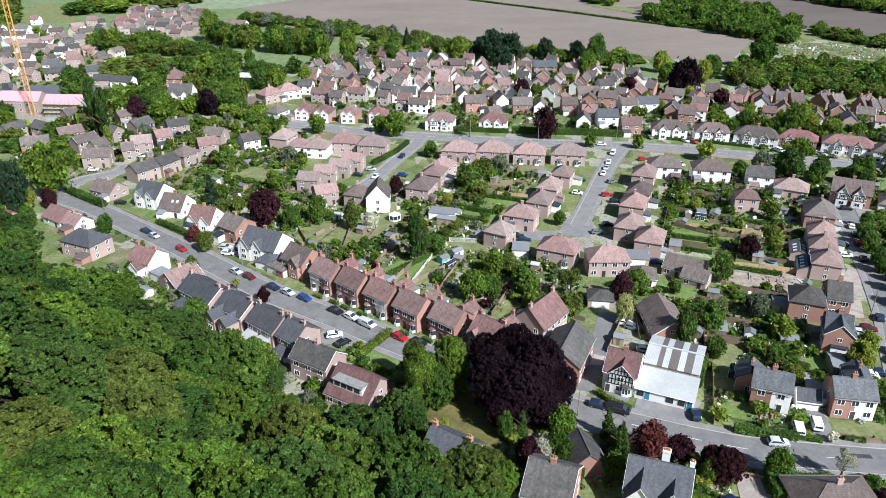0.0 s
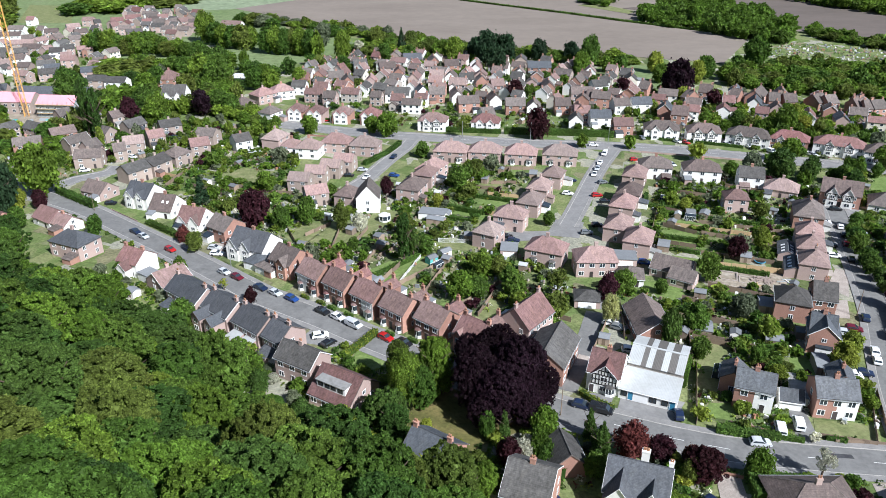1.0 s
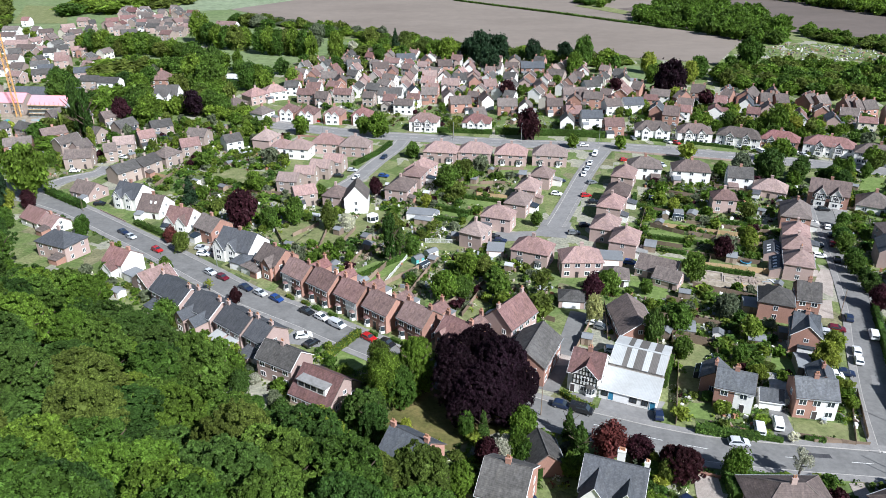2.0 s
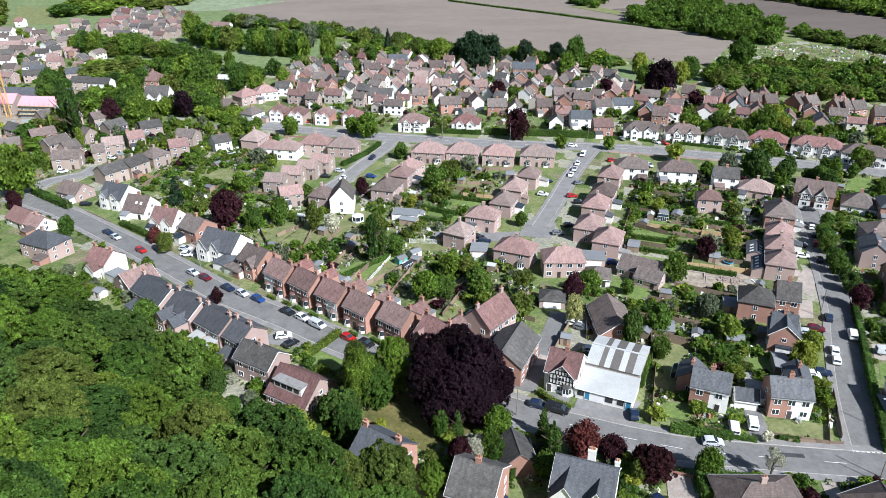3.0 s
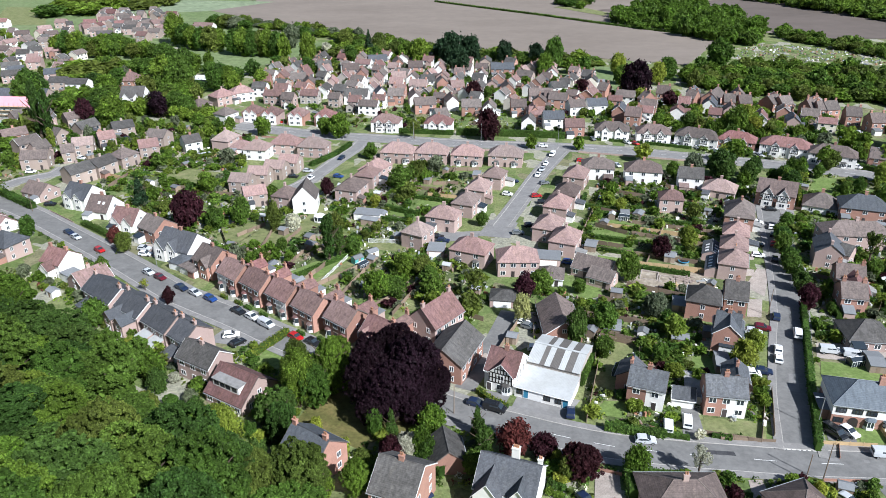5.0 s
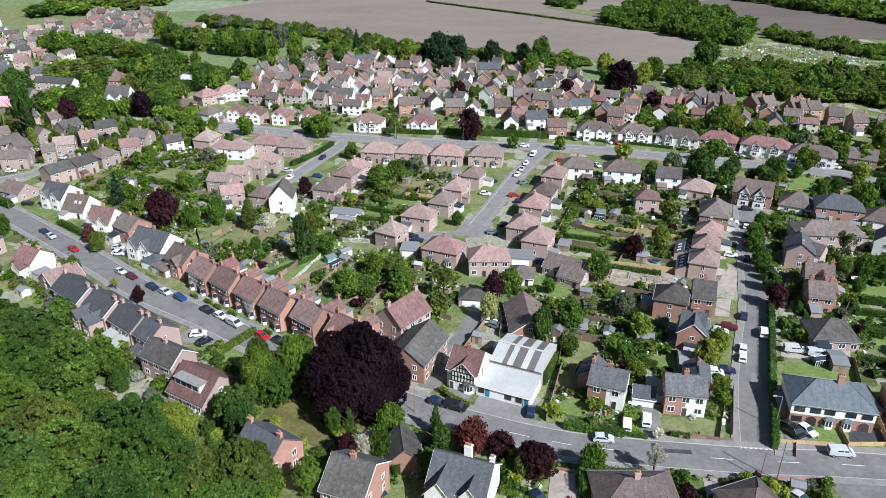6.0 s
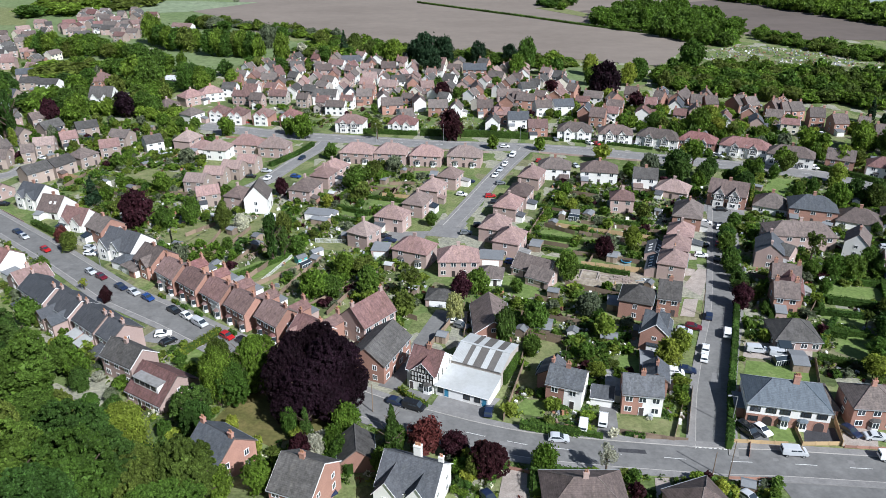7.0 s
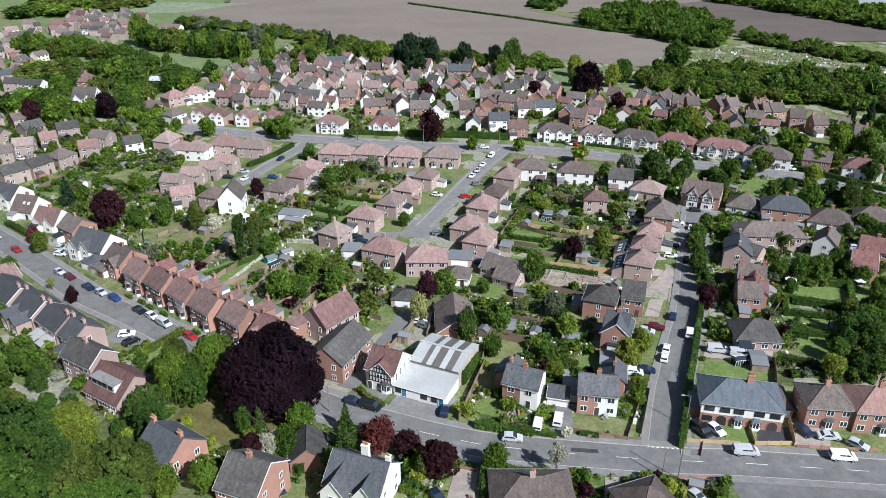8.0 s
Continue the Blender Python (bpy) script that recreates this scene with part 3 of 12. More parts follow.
def house(x, y, rot, L, D, E, rise, roof="gable", wall="brick", roof_mat="roof_pink", label="", category="house", chimneys=1, far=False, sash="trim", bays=0, group="", z=None,
          windows=True, upper=None, gables=0, patio=True, gable_wall="white", timber=False):
    """A dwelling: walls, roof, bargeboards, chimneys with pots, windows with panes, doors, bays."""
    h = empty("house" if category == "house" else category.replace(" ", "_"), x, y, ground(x, y) if z is None else z, rot, label, category, group)
    gable = roof == "gable"
    L, D = round(L * 2) / 2, round(D * 2) / 2
    put("wall", cached(("wall", L, D, E, rise, gable, wall), lambda: walls(L, D, E, rise, gable, wall)), h)
    if upper:
        put("upper_wall", cached(("upper", L, D, E, upper), lambda: Shape().box(-L / 2 - 0.04, -D / 2 - 0.02, E * 0.52, L / 2 + 0.04, D / 2 + 0.04, E - 0.2).mesh("upper_wall", upper)), h, label="white rendered upper wall")
    build = gable_roof if gable else hip_roof
    put("roof", cached(("roof", L, D, E, rise, gable, roof_mat), lambda: build(L, D, E, rise, mat=roof_mat)), h)
    fine = y < 185
    if y < 150:
        ridge_tiles(h, L, D, E, rise, gable, roof_mat)
    if gable and fine:
        def verge():
            s = Shape()
            for sg in (-1, 1):
                a = [(0, sg * (D / 2 + 0.32), E - 0.32 * rise / (D / 2) - 0.08), (0, sg * (D / 2 + 0.32), E - 0.32 * rise / (D / 2) + 0.13), (0, 0, E + rise + 0.13), (0, 0, E + rise - 0.08)]
                s.hull([(0, b, c) for _, b, c in a], [(0.06, b, c) for _, b, c in a])
            return s.mesh("bargeboard", board)
        board = "trim" if wall in ("white", "cream") or rng.random() < 0.2 else "roof_brown"
        for sx in (-L / 2 - 0.24, L / 2 + 0.2):
            put("bargeboard", cached(("verge", L, D, E, rise, board), verge), h, pose(sx, 0, 0))
    if fine:
        for sy in (-1, 1):
            put("gutter", cached(("gutter", L, wall in ("white", "cream")), lambda: Shape().box(-L / 2 - 0.25, -0.06, -0.05, L / 2 + 0.25, 0.06, 0.05).mesh("gutter", "trim" if wall in ("white", "cream") else "plastic_grey")), h, pose(0, sy * (D / 2 + 0.42), E - 0.3 * rise / (D / 2) - 0.08 if gable else E - 0.1))
    if y < 210 and patio:
        put("patio", cached(("patio", L, D), lambda: Shape().box(-L / 2 - 0.8, -D / 2 - 2.6, -1.2, L / 2 + 1.2, -D / 2, 0.05).mesh("patio", "paving")), h, label="pale paved terrace beside the house")
    cm = wall if wall.startswith("brick") else "brick"
    for i in range(chimneys):
        cx = 0 if chimneys == 1 else (i / (chimneys - 1) - 0.5) * (L - 1.2 if gable else max(L - D + 1.0, 2.0))
        chimney(h, cx, 0, E + rise * 0.3, E + rise + 1.15, 0.95, 0.6, cm, 2 if fine else 0)
    if windows:
        storeys = [0.9] if E < 3.6 else [0.9, 3.4]
        seen = {"front": -math.cos(radians(rot)), "back": math.cos(radians(rot)), "left": -math.sin(radians(rot)), "right": math.sin(radians(rot))}
        for side in ("front", "back", "left", "right"):
            if y > 150 and (seen[side] > 0.35 or (side == "back" and abs(rot) < 45) or (y > 260 and side == ("left" if x < 25 else "right")) or (y > 345 and side in ("left", "right"))):
                continue
            long_side = side in ("front", "back")
            span = L if long_side else D
            for si, z0 in enumerate(storeys):
                n = max(1, round(span / (3.0 if y < 190 else 4.4))) if long_side else (1 if span < 8.5 or far else 2)
                for i in range(n):
                    wx = (i + 0.5) / n * span - span / 2
                    if si == 0 and long_side and i % 3 == 1 and not far:
                        door(h, on_wall(side, wx, 0.05, L, D))
                    elif E - z0 > 1.3:
                        window(h, on_wall(side, wx, z0, L, D), 1.5 if long_side else 1.1, 1.35 if E - z0 > 1.6 else 1.05, sash, y > 145)
            if gable and E < 3.6 and side in ("left", "right") and rise > 2 and not far:
                window(h, on_wall(side, 0, E + 0.2, L, D), 1.1, 1.1, sash, y > 145)
    if windows and patio and not bays and not gables and y > 140 and abs(rot) < 95 and rng.random() < 0.5:
        ew = rng.choice((2.6, 3.4))
        extension(h, rng.choice((-1, 1)) * (L / 2 - ew / 2 - 0.4), -D / 2, ew, rng.choice((2.4, 3.2)), 2.3, rng.randrange(7))
    for i in range(gables):
        cross_gable(h, ((i + 0.5) / gables - 0.5) * (L * 0.75 if gables > 1 else 0), -D / 2 - 0.7, 3.4, D / 2 + 0.5, E - 0.2, 1.7, gable_wall, roof_mat, timber)
    for i in range(bays):
        bx = (i + 0.5) / bays * L - L / 2
        bay(h, bx, -D / 2)
    return h


EXT = [("white", "felt"), ("brick_pale", "felt"), ("brick", "roof_brown"), ("white", "lead"), ("trim", "glass"), ("brick_buff", "roof_pink"), ("white", "roof_slate")]


def extension(h, x, y, w, d, E, kind):
    """A low lean-to against the garden side: walls, and a roof that slopes away from the house."""
    wall, top = EXT[kind]
    def make():
        v = Shape().box(-w / 2, -d, -1.2, w / 2, 0.02, E)
        n = len(v.f)
        v.hull([(-w / 2 - 0.15, -d - 0.2, E), (w / 2 + 0.15, -d - 0.2, E), (w / 2 + 0.15, 0.02, E + 0.25), (-w / 2 - 0.15, 0.02, E + 0.25)],
               [(-w / 2 - 0.15, -d - 0.2, E + 0.13), (w / 2 + 0.15, -d - 0.2, E + 0.13), (w / 2 + 0.15, 0.02, E + 0.75), (-w / 2 - 0.15, 0.02, E + 0.75)])
        me = v.mesh("extension", [wall, top, "glass"])
        for p in me.polygons[n:]:
            p.material_index = 1
        return me
    put("extension", cached(("ext", w, d, E, kind), make), h, pose(x, y, 0), "low " + M[wall].name.replace("_", " ") + " rear extension")


def far_houses(rows, label):
    """Houses too far off to be told apart singly: rows of (x, y, turn, length, depth, eaves, rise, wall, roof, chimneys)."""
    by = {}
    for x, y, rot, L, D, E, rise, wall, roof, ch in rows:
        m = pose(x, y, ground(x, y), 0, 0, rot)
        FOOT.append((x, y, math.cos(radians(rot)), math.sin(radians(rot)), L / 2, D / 2))

        def add(mat, shape):
            vs, fs = by.setdefault(mat, ([], []))
            k = len(vs)
            vs += [m @ Vector(v) for v in shape.v]
            fs += [tuple(i + k for i in f) for f in shape.f]
        a = [(-D / 2, -1.5), (D / 2, -1.5), (D / 2, E), (0, E + rise), (-D / 2, E)]
        add(wall, Shape().hull([(-L / 2, u, z) for u, z in a], [(L / 2, u, z) for u, z in a]))
        r, k = Shape(), rise / (D / 2)
        p = [(-D / 2 - 0.35, E - 0.35 * k), (0, E + rise), (D / 2 + 0.35, E - 0.35 * k), (D / 2 + 0.35, E - 0.35 * k + 0.16), (0, E + rise + 0.18), (-D / 2 - 0.35, E - 0.35 * k + 0.16)]
        r.v = [(-L / 2 - 0.25, u, z) for u, z in p] + [(L / 2 + 0.25, u, z) for u, z in p]
        r.f = [(i, (i + 1) % 6, 6 + (i + 1) % 6, 6 + i)[::-1] for i in range(6)] + [(1, 4, 5, 0), (2, 3, 4, 1), (11, 10, 7, 6), (10, 9, 8, 7)]
        add(roof, r)
        for i in range(ch):
            cx = (L / 2 - 0.6) * (1 if i else -1)
            add("brick", Shape().box(cx - 0.45, -0.3, E, cx + 0.45, 0.3, E + rise + 1.2))
        if rng.random() < 0.65:
            kx, kw, kd, ke = rng.uniform(-0.25, 0.25) * L, rng.uniform(2.6, 3.8), rng.uniform(2.5, 4.5), rng.choice((2.5, 3.2, 4.4))
            kr = kw * 0.36
            a = [(-kw / 2, -1.5), (kw / 2, -1.5), (kw / 2, ke), (0, ke + kr), (-kw / 2, ke)]
            add(rng.choice((wall, "white", "brick_pale", "brick")), Shape().hull([(kx + u, -D / 2 - kd, z) for u, z in a], [(kx + u, -D / 2 + 0.2, z) for u, z in a]))
            q = Shape()
            for sg in (-1, 1):
                pr = [(kx, ke + kr), (kx + sg * (kw / 2 + 0.25), ke - 0.18), (kx + sg * (kw / 2 + 0.25), ke - 0.02), (kx, ke + kr + 0.16)][::-sg]
                q.hull([(u, -D / 2 - kd - 0.2, z) for u, z in pr], [(u, -D / 2 + 0.2, z) for u, z in pr])
            add(rng.choice((roof, roof, "roof_slate", "roof_pink", "roof_brown", "felt")), q)
            add("glass", Shape().box(kx - 0.6, -D / 2 - kd - 0.05, 0.9, kx + 0.6, -D / 2 - kd + 0.02, 2.0))
        if rng.random() < 0.5:
            for sx in (-1, 1):
                for sg in (-1, 1):
                    pr = [(0, E + rise), (sg * (D / 2 + 0.35), E - 0.35 * k), (sg * (D / 2 + 0.35), E - 0.35 * k + 0.2), (0, E + rise + 0.22)]
                    add("trim", Shape().hull([(sx * (L / 2 + 0.26), u, z) for u, z in pr], [(sx * (L / 2 + 0.32), u, z) for u, z in pr]))
        n = max(2, round(L / 3.2))
        for z0 in (0.9, 3.3):
            for i in range(n):
                wx = (i + 0.5) / n * L - L / 2
                add("trim", Shape().box(wx - 0.75, -D / 2 - 0.05, z0, wx + 0.75, -D / 2 + 0.02, z0 + 1.25))
                add("glass", Shape().box(wx - 0.62, -D / 2 - 0.07, z0 + 0.12, wx + 0.62, -D / 2, z0 + 1.13))
            add("trim", Shape().box(L / 2 - 0.02, -0.6, z0, L / 2 + 0.05, 0.6, z0 + 1.2))
            add("glass", Shape().box(L / 2, -0.48, z0 + 0.12, L / 2 + 0.07, 0.48, z0 + 1.08))
    words = {"trim": "white window frames of", "glass": "dark window panes of"}
    for mat, (vs, fs) in by.items():
        ob = put("far_house", mesh_of("far_house", vs, fs, mat))
        tagged(ob, (words.get(mat, M[mat].name.replace("_", " ") + " of") + " " + label), "house", kind="stuff")


def bay(parent, x, y, top="roof_grey", h=2.3, w=2.2, bars=(-0.6, 0.0, 0.6)):
    """A canted bay window on the ground floor with its own little roof."""
    def ring(g, z):
        return [(-w / 2 - g, 0.05, z), (-w / 2 + 0.5 - g * 0.5, -0.75 - g, z), (w / 2 - 0.5 + g * 0.5, -0.75 - g, z), (w / 2 + g, 0.05, z)]
    b = put("bay_window", cached(("bay", w), lambda: Shape().hull(ring(0, -0.5), ring(0, 0.82)).mesh("bay_window", "trim")), parent, pose(x, y, 0.1))
    put("pane", cached(("baypane", w), lambda: Shape().hull(ring(-0.05, 0.82), ring(-0.05, 2.15)).mesh("pane", "glass")), b)
    put("head", cached(("bayhead", w), lambda: Shape().hull(ring(0.02, 2.15), ring(0.02, 2.352)).mesh("head", "trim")), b)
    for mx in bars:
        put("mullion", cached("baymullion", lambda: Shape().box(-0.05, -0.74, 0.82, 0.05, -0.66, 2.15).mesh("mullion", "trim")), b, pose(mx, 0, 0))
    put("bay_roof", cached(("bayroof", top, w), lambda: Shape().hull(ring(0.15, 2.35), [(-w / 2 + 0.4, 0.05, 2.8), (-w / 2 + 0.6, -0.1, 2.8), (w / 2 - 0.6, -0.1, 2.8), (w / 2 - 0.4, 0.05, 2.8)]).mesh("bay_roof", top)), b)


def cross_gable(h, x, y, w, depth, E, rise, wall, roof_mat, timber=False):
    """A gabled wing that faces local -y: wall, roof and bargeboard, with a window."""
    a = [(-w / 2, -1.0), (w / 2, -1.0), (w / 2, E), (0, E + rise), (-w / 2, E)]
    g = put("front_gable", Shape().hull([(u, 0, z) for u, z in a], [(u, depth, z) for u, z in a]).mesh("front_gable", wall), h, pose(x, y, 0))
    s, k, o = Shape(), rise / (w / 2), 0.3
    t = Shape()
    for sg in (-1, 1):
        p = [(0, E + rise), (sg * (w / 2 + o), E - o * k), (sg * (w / 2 + o), E - o * k + 0.15), (0, E + rise + 0.15)]
        if sg > 0:
            p = p[::-1]
        s.hull([(u, -0.3, z) for u, z in p], [(u, depth, z) for u, z in p])
        t.hull([(u, -0.36, z - 0.03) for u, z in p], [(u, -0.305, z - 0.03) for u, z in p])
    put("gable_roof", s.mesh("gable_roof", roof_mat), g)
    put("bargeboard", t.mesh("bargeboard", "trim" if wall in ("white", "cream") else "roof_brown"), g)
    tiny = h.matrix_basis.translation.y > 145
    window(g, pose(0, 0, E - 1.6 if E > 4 else 0.9), 1.5, 1.2, "trim", tiny)
    if E > 4:
        window(g, pose(0, 0, 0.9), 1.7, 1.3, "trim", tiny)
    if timber:
        for i in range(5):
            put("beam", cached(("stud", round(E, 1)), lambda: Shape().box(-0.09, -0.05, E - 2.2, 0.09, 0.02, E + 0.2).mesh("beam", "black")), g, pose((i - 2) * w / 4.4, -0.01, 0))
        for zz in (E - 2.2, E - 0.1):
            put("beam", cached(("rail", round(w, 1)), lambda: Shape().box(-w / 2, -0.05, 0, w / 2, 0.02, 0.2).mesh("beam", "black")), g, pose(0, -0.02, zz))
    return g


# ---- foliage meshes ----
def leaf_cards(points, normals, size, rs, lift=0.55):
    """Pointed leaf clumps at points, turned to lie loosely along the crown."""
    n = len(points)
    nv = normals + rs.normal(0, lift, (n, 3))
    nv /= np.linalg.norm(nv, axis=1)[:, None] + 1e-9
    t = np.cross(nv, rs.normal(0, 1, (n, 3)))
    t /= np.linalg.norm(t, axis=1)[:, None] + 1e-9
    b = np.cross(nv, t)
    s = (size * rs.uniform(0.6, 1.3, n))[:, None]
    droop = nv * s * 0.25
    v = np.stack([points - t * s * 0.62 - droop, points + t * s * 0.62 - droop, points + b * s * 0.85], 1).reshape(-1, 3)
    return v, np.arange(n * 3).reshape(-1, 3)


def quick_mesh(name, v, f, mat):
    me = bpy.data.meshes.new(name)
    me.vertices.add(len(v))
    me.vertices.foreach_set("co", v.astype(np.float32).ravel())
    me.loops.add(len(f) * 3)
    me.loops.foreach_set("vertex_index", f.astype(np.int32).ravel())
    me.polygons.add(len(f))
    me.polygons.foreach_set("loop_start", np.arange(len(f), dtype=np.int32) * 3)
    me.update(calc_edges=True)
    me.materials.append(M[mat])
    return me


def crown_mesh(seed, leaves, blobs=26, shape="round", size=0.095):
    """A crown about 1 high and 1 wide round the origin, out of many lobes of leaf clumps."""
    rs = np.random.RandomState(seed)
    c, r = [], []
    swell = rs.normal(0, 1, (5, 3))
    swell /= np.linalg.norm(swell, axis=1)[:, None]
    puff = min((0.76 if blobs > 150 else 1.08) / math.sqrt(blobs), 0.13)
    for i in range(blobs):
        d = rs.normal(0, 1, 3)
        d /= np.linalg.norm(d)
        if shape == "lobed":
            d[2] = abs(d[2]) if rs.uniform() < 0.6 else d[2]
            k = (rs.uniform(0.34, 0.4) if rs.uniform() < 0.75 else rs.uniform(0.25, 0.34)) * (0.86 + 0.34 * np.max(np.maximum(swell @ d, 0) ** 3))
            c.append((d[0] * k, d[1] * k, d[2] * k))
            r.append(puff * rs.uniform(0.45, 1.4))
        elif shape in ("round", "open"):
            d[2] = abs(d[2]) if rs.uniform() < 0.45 else d[2]
            k = (rs.uniform(0.22, 0.44) if blobs > 70 else rs.uniform(0.26, 0.42)) if shape == "round" else rs.uniform(0.15, 0.42)
            c.append((d[0] * k, d[1] * k, d[2] * k * 0.95))
            r.append(rs.uniform(0.08, 0.15) * (1.5 if blobs < 16 else 1.15 if blobs < 40 else 1.0 if blobs < 70 else 0.86) * (0.7 if shape == "open" else 1))
        elif shape == "tall":
            z = rs.uniform(-0.45, 0.42)
            w = 0.2 * math.sqrt(max(0.05, 1 - (z / 0.55) ** 2))
            c.append((d[0] * w, d[1] * w, z))
            r.append(rs.uniform(0.07, 0.12))
        elif shape == "cone":
            z = rs.uniform(-0.45, 0.45)
            w = 0.3 * (0.55 - z)
            c.append((d[0] * w, d[1] * w, z))
            r.append(0.04 + 0.11 * (0.55 - z))
        else:
            k = rs.uniform(0.2, 0.36)
            c.append((d[0] * k, d[1] * k, abs(d[2]) * k * 0.7 + 0.12))
            r.append(rs.uniform(0.08, 0.15))
    c, r = np.array(c), np.array(r)
    pick = rs.choice(len(c), leaves, p=r ** 2 / np.sum(r ** 2))
    d = rs.normal(0, 1, (leaves, 3))
    d[:, 2] = d[:, 2] * 0.9 + (0.6 if shape == "lobed" else 0.35)
    d += c[pick] * 1.6
    d /= np.linalg.norm(d, axis=1)[:, None]
    p = c[pick] + d * (r[pick] * rs.uniform(0.8, 1.05, leaves))[:, None] * ((1, 1, 0.72) if shape == "lobed" else (1, 1, 1))
    if shape == "lobed" and not 150 < blobs < 600:
        p += d * (puff * 0.4 * rs.exponential(0.55, leaves))[:, None] + rs.normal(0, puff * 0.13, (leaves, 3))
    if shape == "weep":
        low = rs.uniform(0, 1, leaves) < 0.6
        p[low, 2] -= rs.uniform(0, 0.5, low.sum())
        d[low, 2] *= 0.2
    # a loose dark inside, so that the crown is not hollow
    inner = rs.normal(0, 1, (leaves // 7, 3))
    inner /= np.linalg.norm(inner, axis=1)[:, None]
    q = inner * ((0.31 if blobs > 150 else 0.34) if shape in ("round", "weep", "lobed") else 0.12) * rs.uniform(0.6, 1, (len(inner), 1))
    if shape in ("tall", "cone"):
        q[:, 2] *= 2.4
    v1, f1 = leaf_cards(p, d, size, rs, 0.42)
    v2, f2 = leaf_cards(q, inner, size * (2.2 if shape != "lobed" else 3.2), rs, 0.4)
    return np.concatenate([v1, v2]), np.concatenate([f1, f2 + len(v1)])


CROWNS, RAW = {}, {}
for key, n_leaf, n_blob, form, size, count in (("near", 32000, 430, "lobed", 0.022, 3), ("big", 15000, 260, "lobed", 0.029, 3), ("beech", 36000, 950, "lobed", 0.018, 2), ("mid", 2900, 80, "lobed", 0.068, 4), ("clump", 150, 12, "round", 0.22, 4), ("far", 680, 44, "lobed", 0.125, 4), ("tall", 2600, 46, "tall", 0.055, 2),
                                               ("cone", 2400, 50, "cone", 0.06, 2), ("weep", 14000, 60, "weep", 0.028, 1), ("open", 2400, 60, "open", 0.045, 2), ("bush", 440, 14, "round", 0.14, 4)):
    RAW[key] = [crown_mesh(100 + 17 * i + len(key) * 7, n_leaf, n_blob, form, size) for i in range(count)]
    CROWNS[key] = [quick_mesh("crown", v, f, "leaf") for v, f in RAW[key]]


def thicket(name, spots, label, parts=1):
    """Many distant crowns joined: spots are (x, y, width, height, base height, leaf, form)."""
    by = {}
    for x, y, w, h, z0, leaf, form in spots:
        by.setdefault(leaf, []).append((x, y, w, h, z0, form))
    for leaf, rows in by.items():
        vs, fs, k = [], [], 0
        for x, y, w, h, z0, form in rows:
            v, f = rng.choice(RAW[form])
            a = rng.uniform(0, 6.28)
            c, s = math.cos(a) * w, math.sin(a) * w
            vs.append(np.stack([x + v[:, 0] * c - v[:, 1] * s, y + v[:, 0] * s + v[:, 1] * c, ground(x, y) + z0 + (v[:, 2] + 0.45) * h], 1))
            fs.append(f + k)
            k += len(v)
        ob = put(name, quick_mesh(name, np.concatenate(vs), np.concatenate(fs), leaf))
        tagged(ob, TREE_WORDS.get(leaf, "green").replace(" broadleaf", "") + " " + label, name, kind="stuff")


def trunk_mesh(kind):
    """A tapered trunk with limbs that reach into the crown; 1 high from the ground to the crown's top."""
    rs = random.Random(len(kind))
    s = Shape().limb((0, 0, -0.12), (0.01, 0, 0.32), 0.036, 0.026, 7).limb((0.01, 0, 0.32), (0.0, 0.02, 0.72), 0.026, 0.008, 6)
    for i in range(9):
        a, z0 = i * 2.4, rs.uniform(0.28, 0.55)
        s.limb((0.01, 0, z0), (math.cos(a) * 0.26, math.sin(a) * 0.26, z0 + rs.uniform(0.12, 0.3)), 0.014, 0.004, 5)
    return s.mesh("trunk", "bark")


TRUNK = trunk_mesh("broad")
TREE_WORDS = {"leaf": "green broadleaf", "leaf_fresh": "fresh green broadleaf", "leaf_dark": "dark green broadleaf", "leaf_olive": "olive-green thinly leaved", "leaf_lime": "golden yellow-green",
              "leaf_copper": "dark purple copper beech", "leaf_plum": "purple-leaved ornamental", "leaf_rust": "rusty red-leaved", "leaf_grey": "pale grey-green", "blossom": "white-blossomed", "conifer": "dark green conifer", "leaf_pale": "pale yellow-leaved", "leaf_spring": "light olive newly leaved"}


def tree(x, y, height, width, leaf="leaf", form="mid", base=0.3, name="tree", where="garden", z=None):
    """A tree: trunk with limbs and a crown of leaf clumps; base: the crown's lower edge as a share of the height."""
    z = ground(x, y) if z is None else z
    what = {"tall": "columnar tree", "cone": "conifer", "weep": "weeping tree", "open": "thinly leaved tree"}.get(form, "tree")
    word = TREE_WORDS[leaf] + ("" if leaf == "conifer" else " " + what) + (" tree" if leaf == "conifer" else "")
    t = empty(name, x, y, z, rng.uniform(0, 360), word + " standing in the " + where, "tree")
    k = height * (1 - base)
    cr = put("crown", rng.choice(CROWNS[form]), t, Matrix.Translation((0, 0, height - k / 2)) @ Matrix.Diagonal((width, width, k, 1)))
    cr.material_slots[0].link = "OBJECT"
    cr.material_slots[0].material = M[leaf]
    put("trunk", TRUNK, t, Matrix.Diagonal((height * 0.75 + width * 0.25, height * 0.75 + width * 0.25, height, 1)))
    return t


def shrub(x, y, w, h, leaf="leaf"):
    z = ground(x, y)
    b = put("shrub", rng.choice(CROWNS["bush"]), None, Matrix.Translation((x, y, z + h * 0.42)) @ Matrix.Rotation(rng.uniform(0, 6), 4, "Z") @ Matrix.Diagonal((w, w, h, 1)))
    b.material_slots[0].link = "OBJECT"
    b.material_slots[0].material = M[leaf]
    return tagged(b, TREE_WORDS.get(leaf, "green") .replace(" broadleaf", "") + " rounded shrub growing in a garden", "shrub")


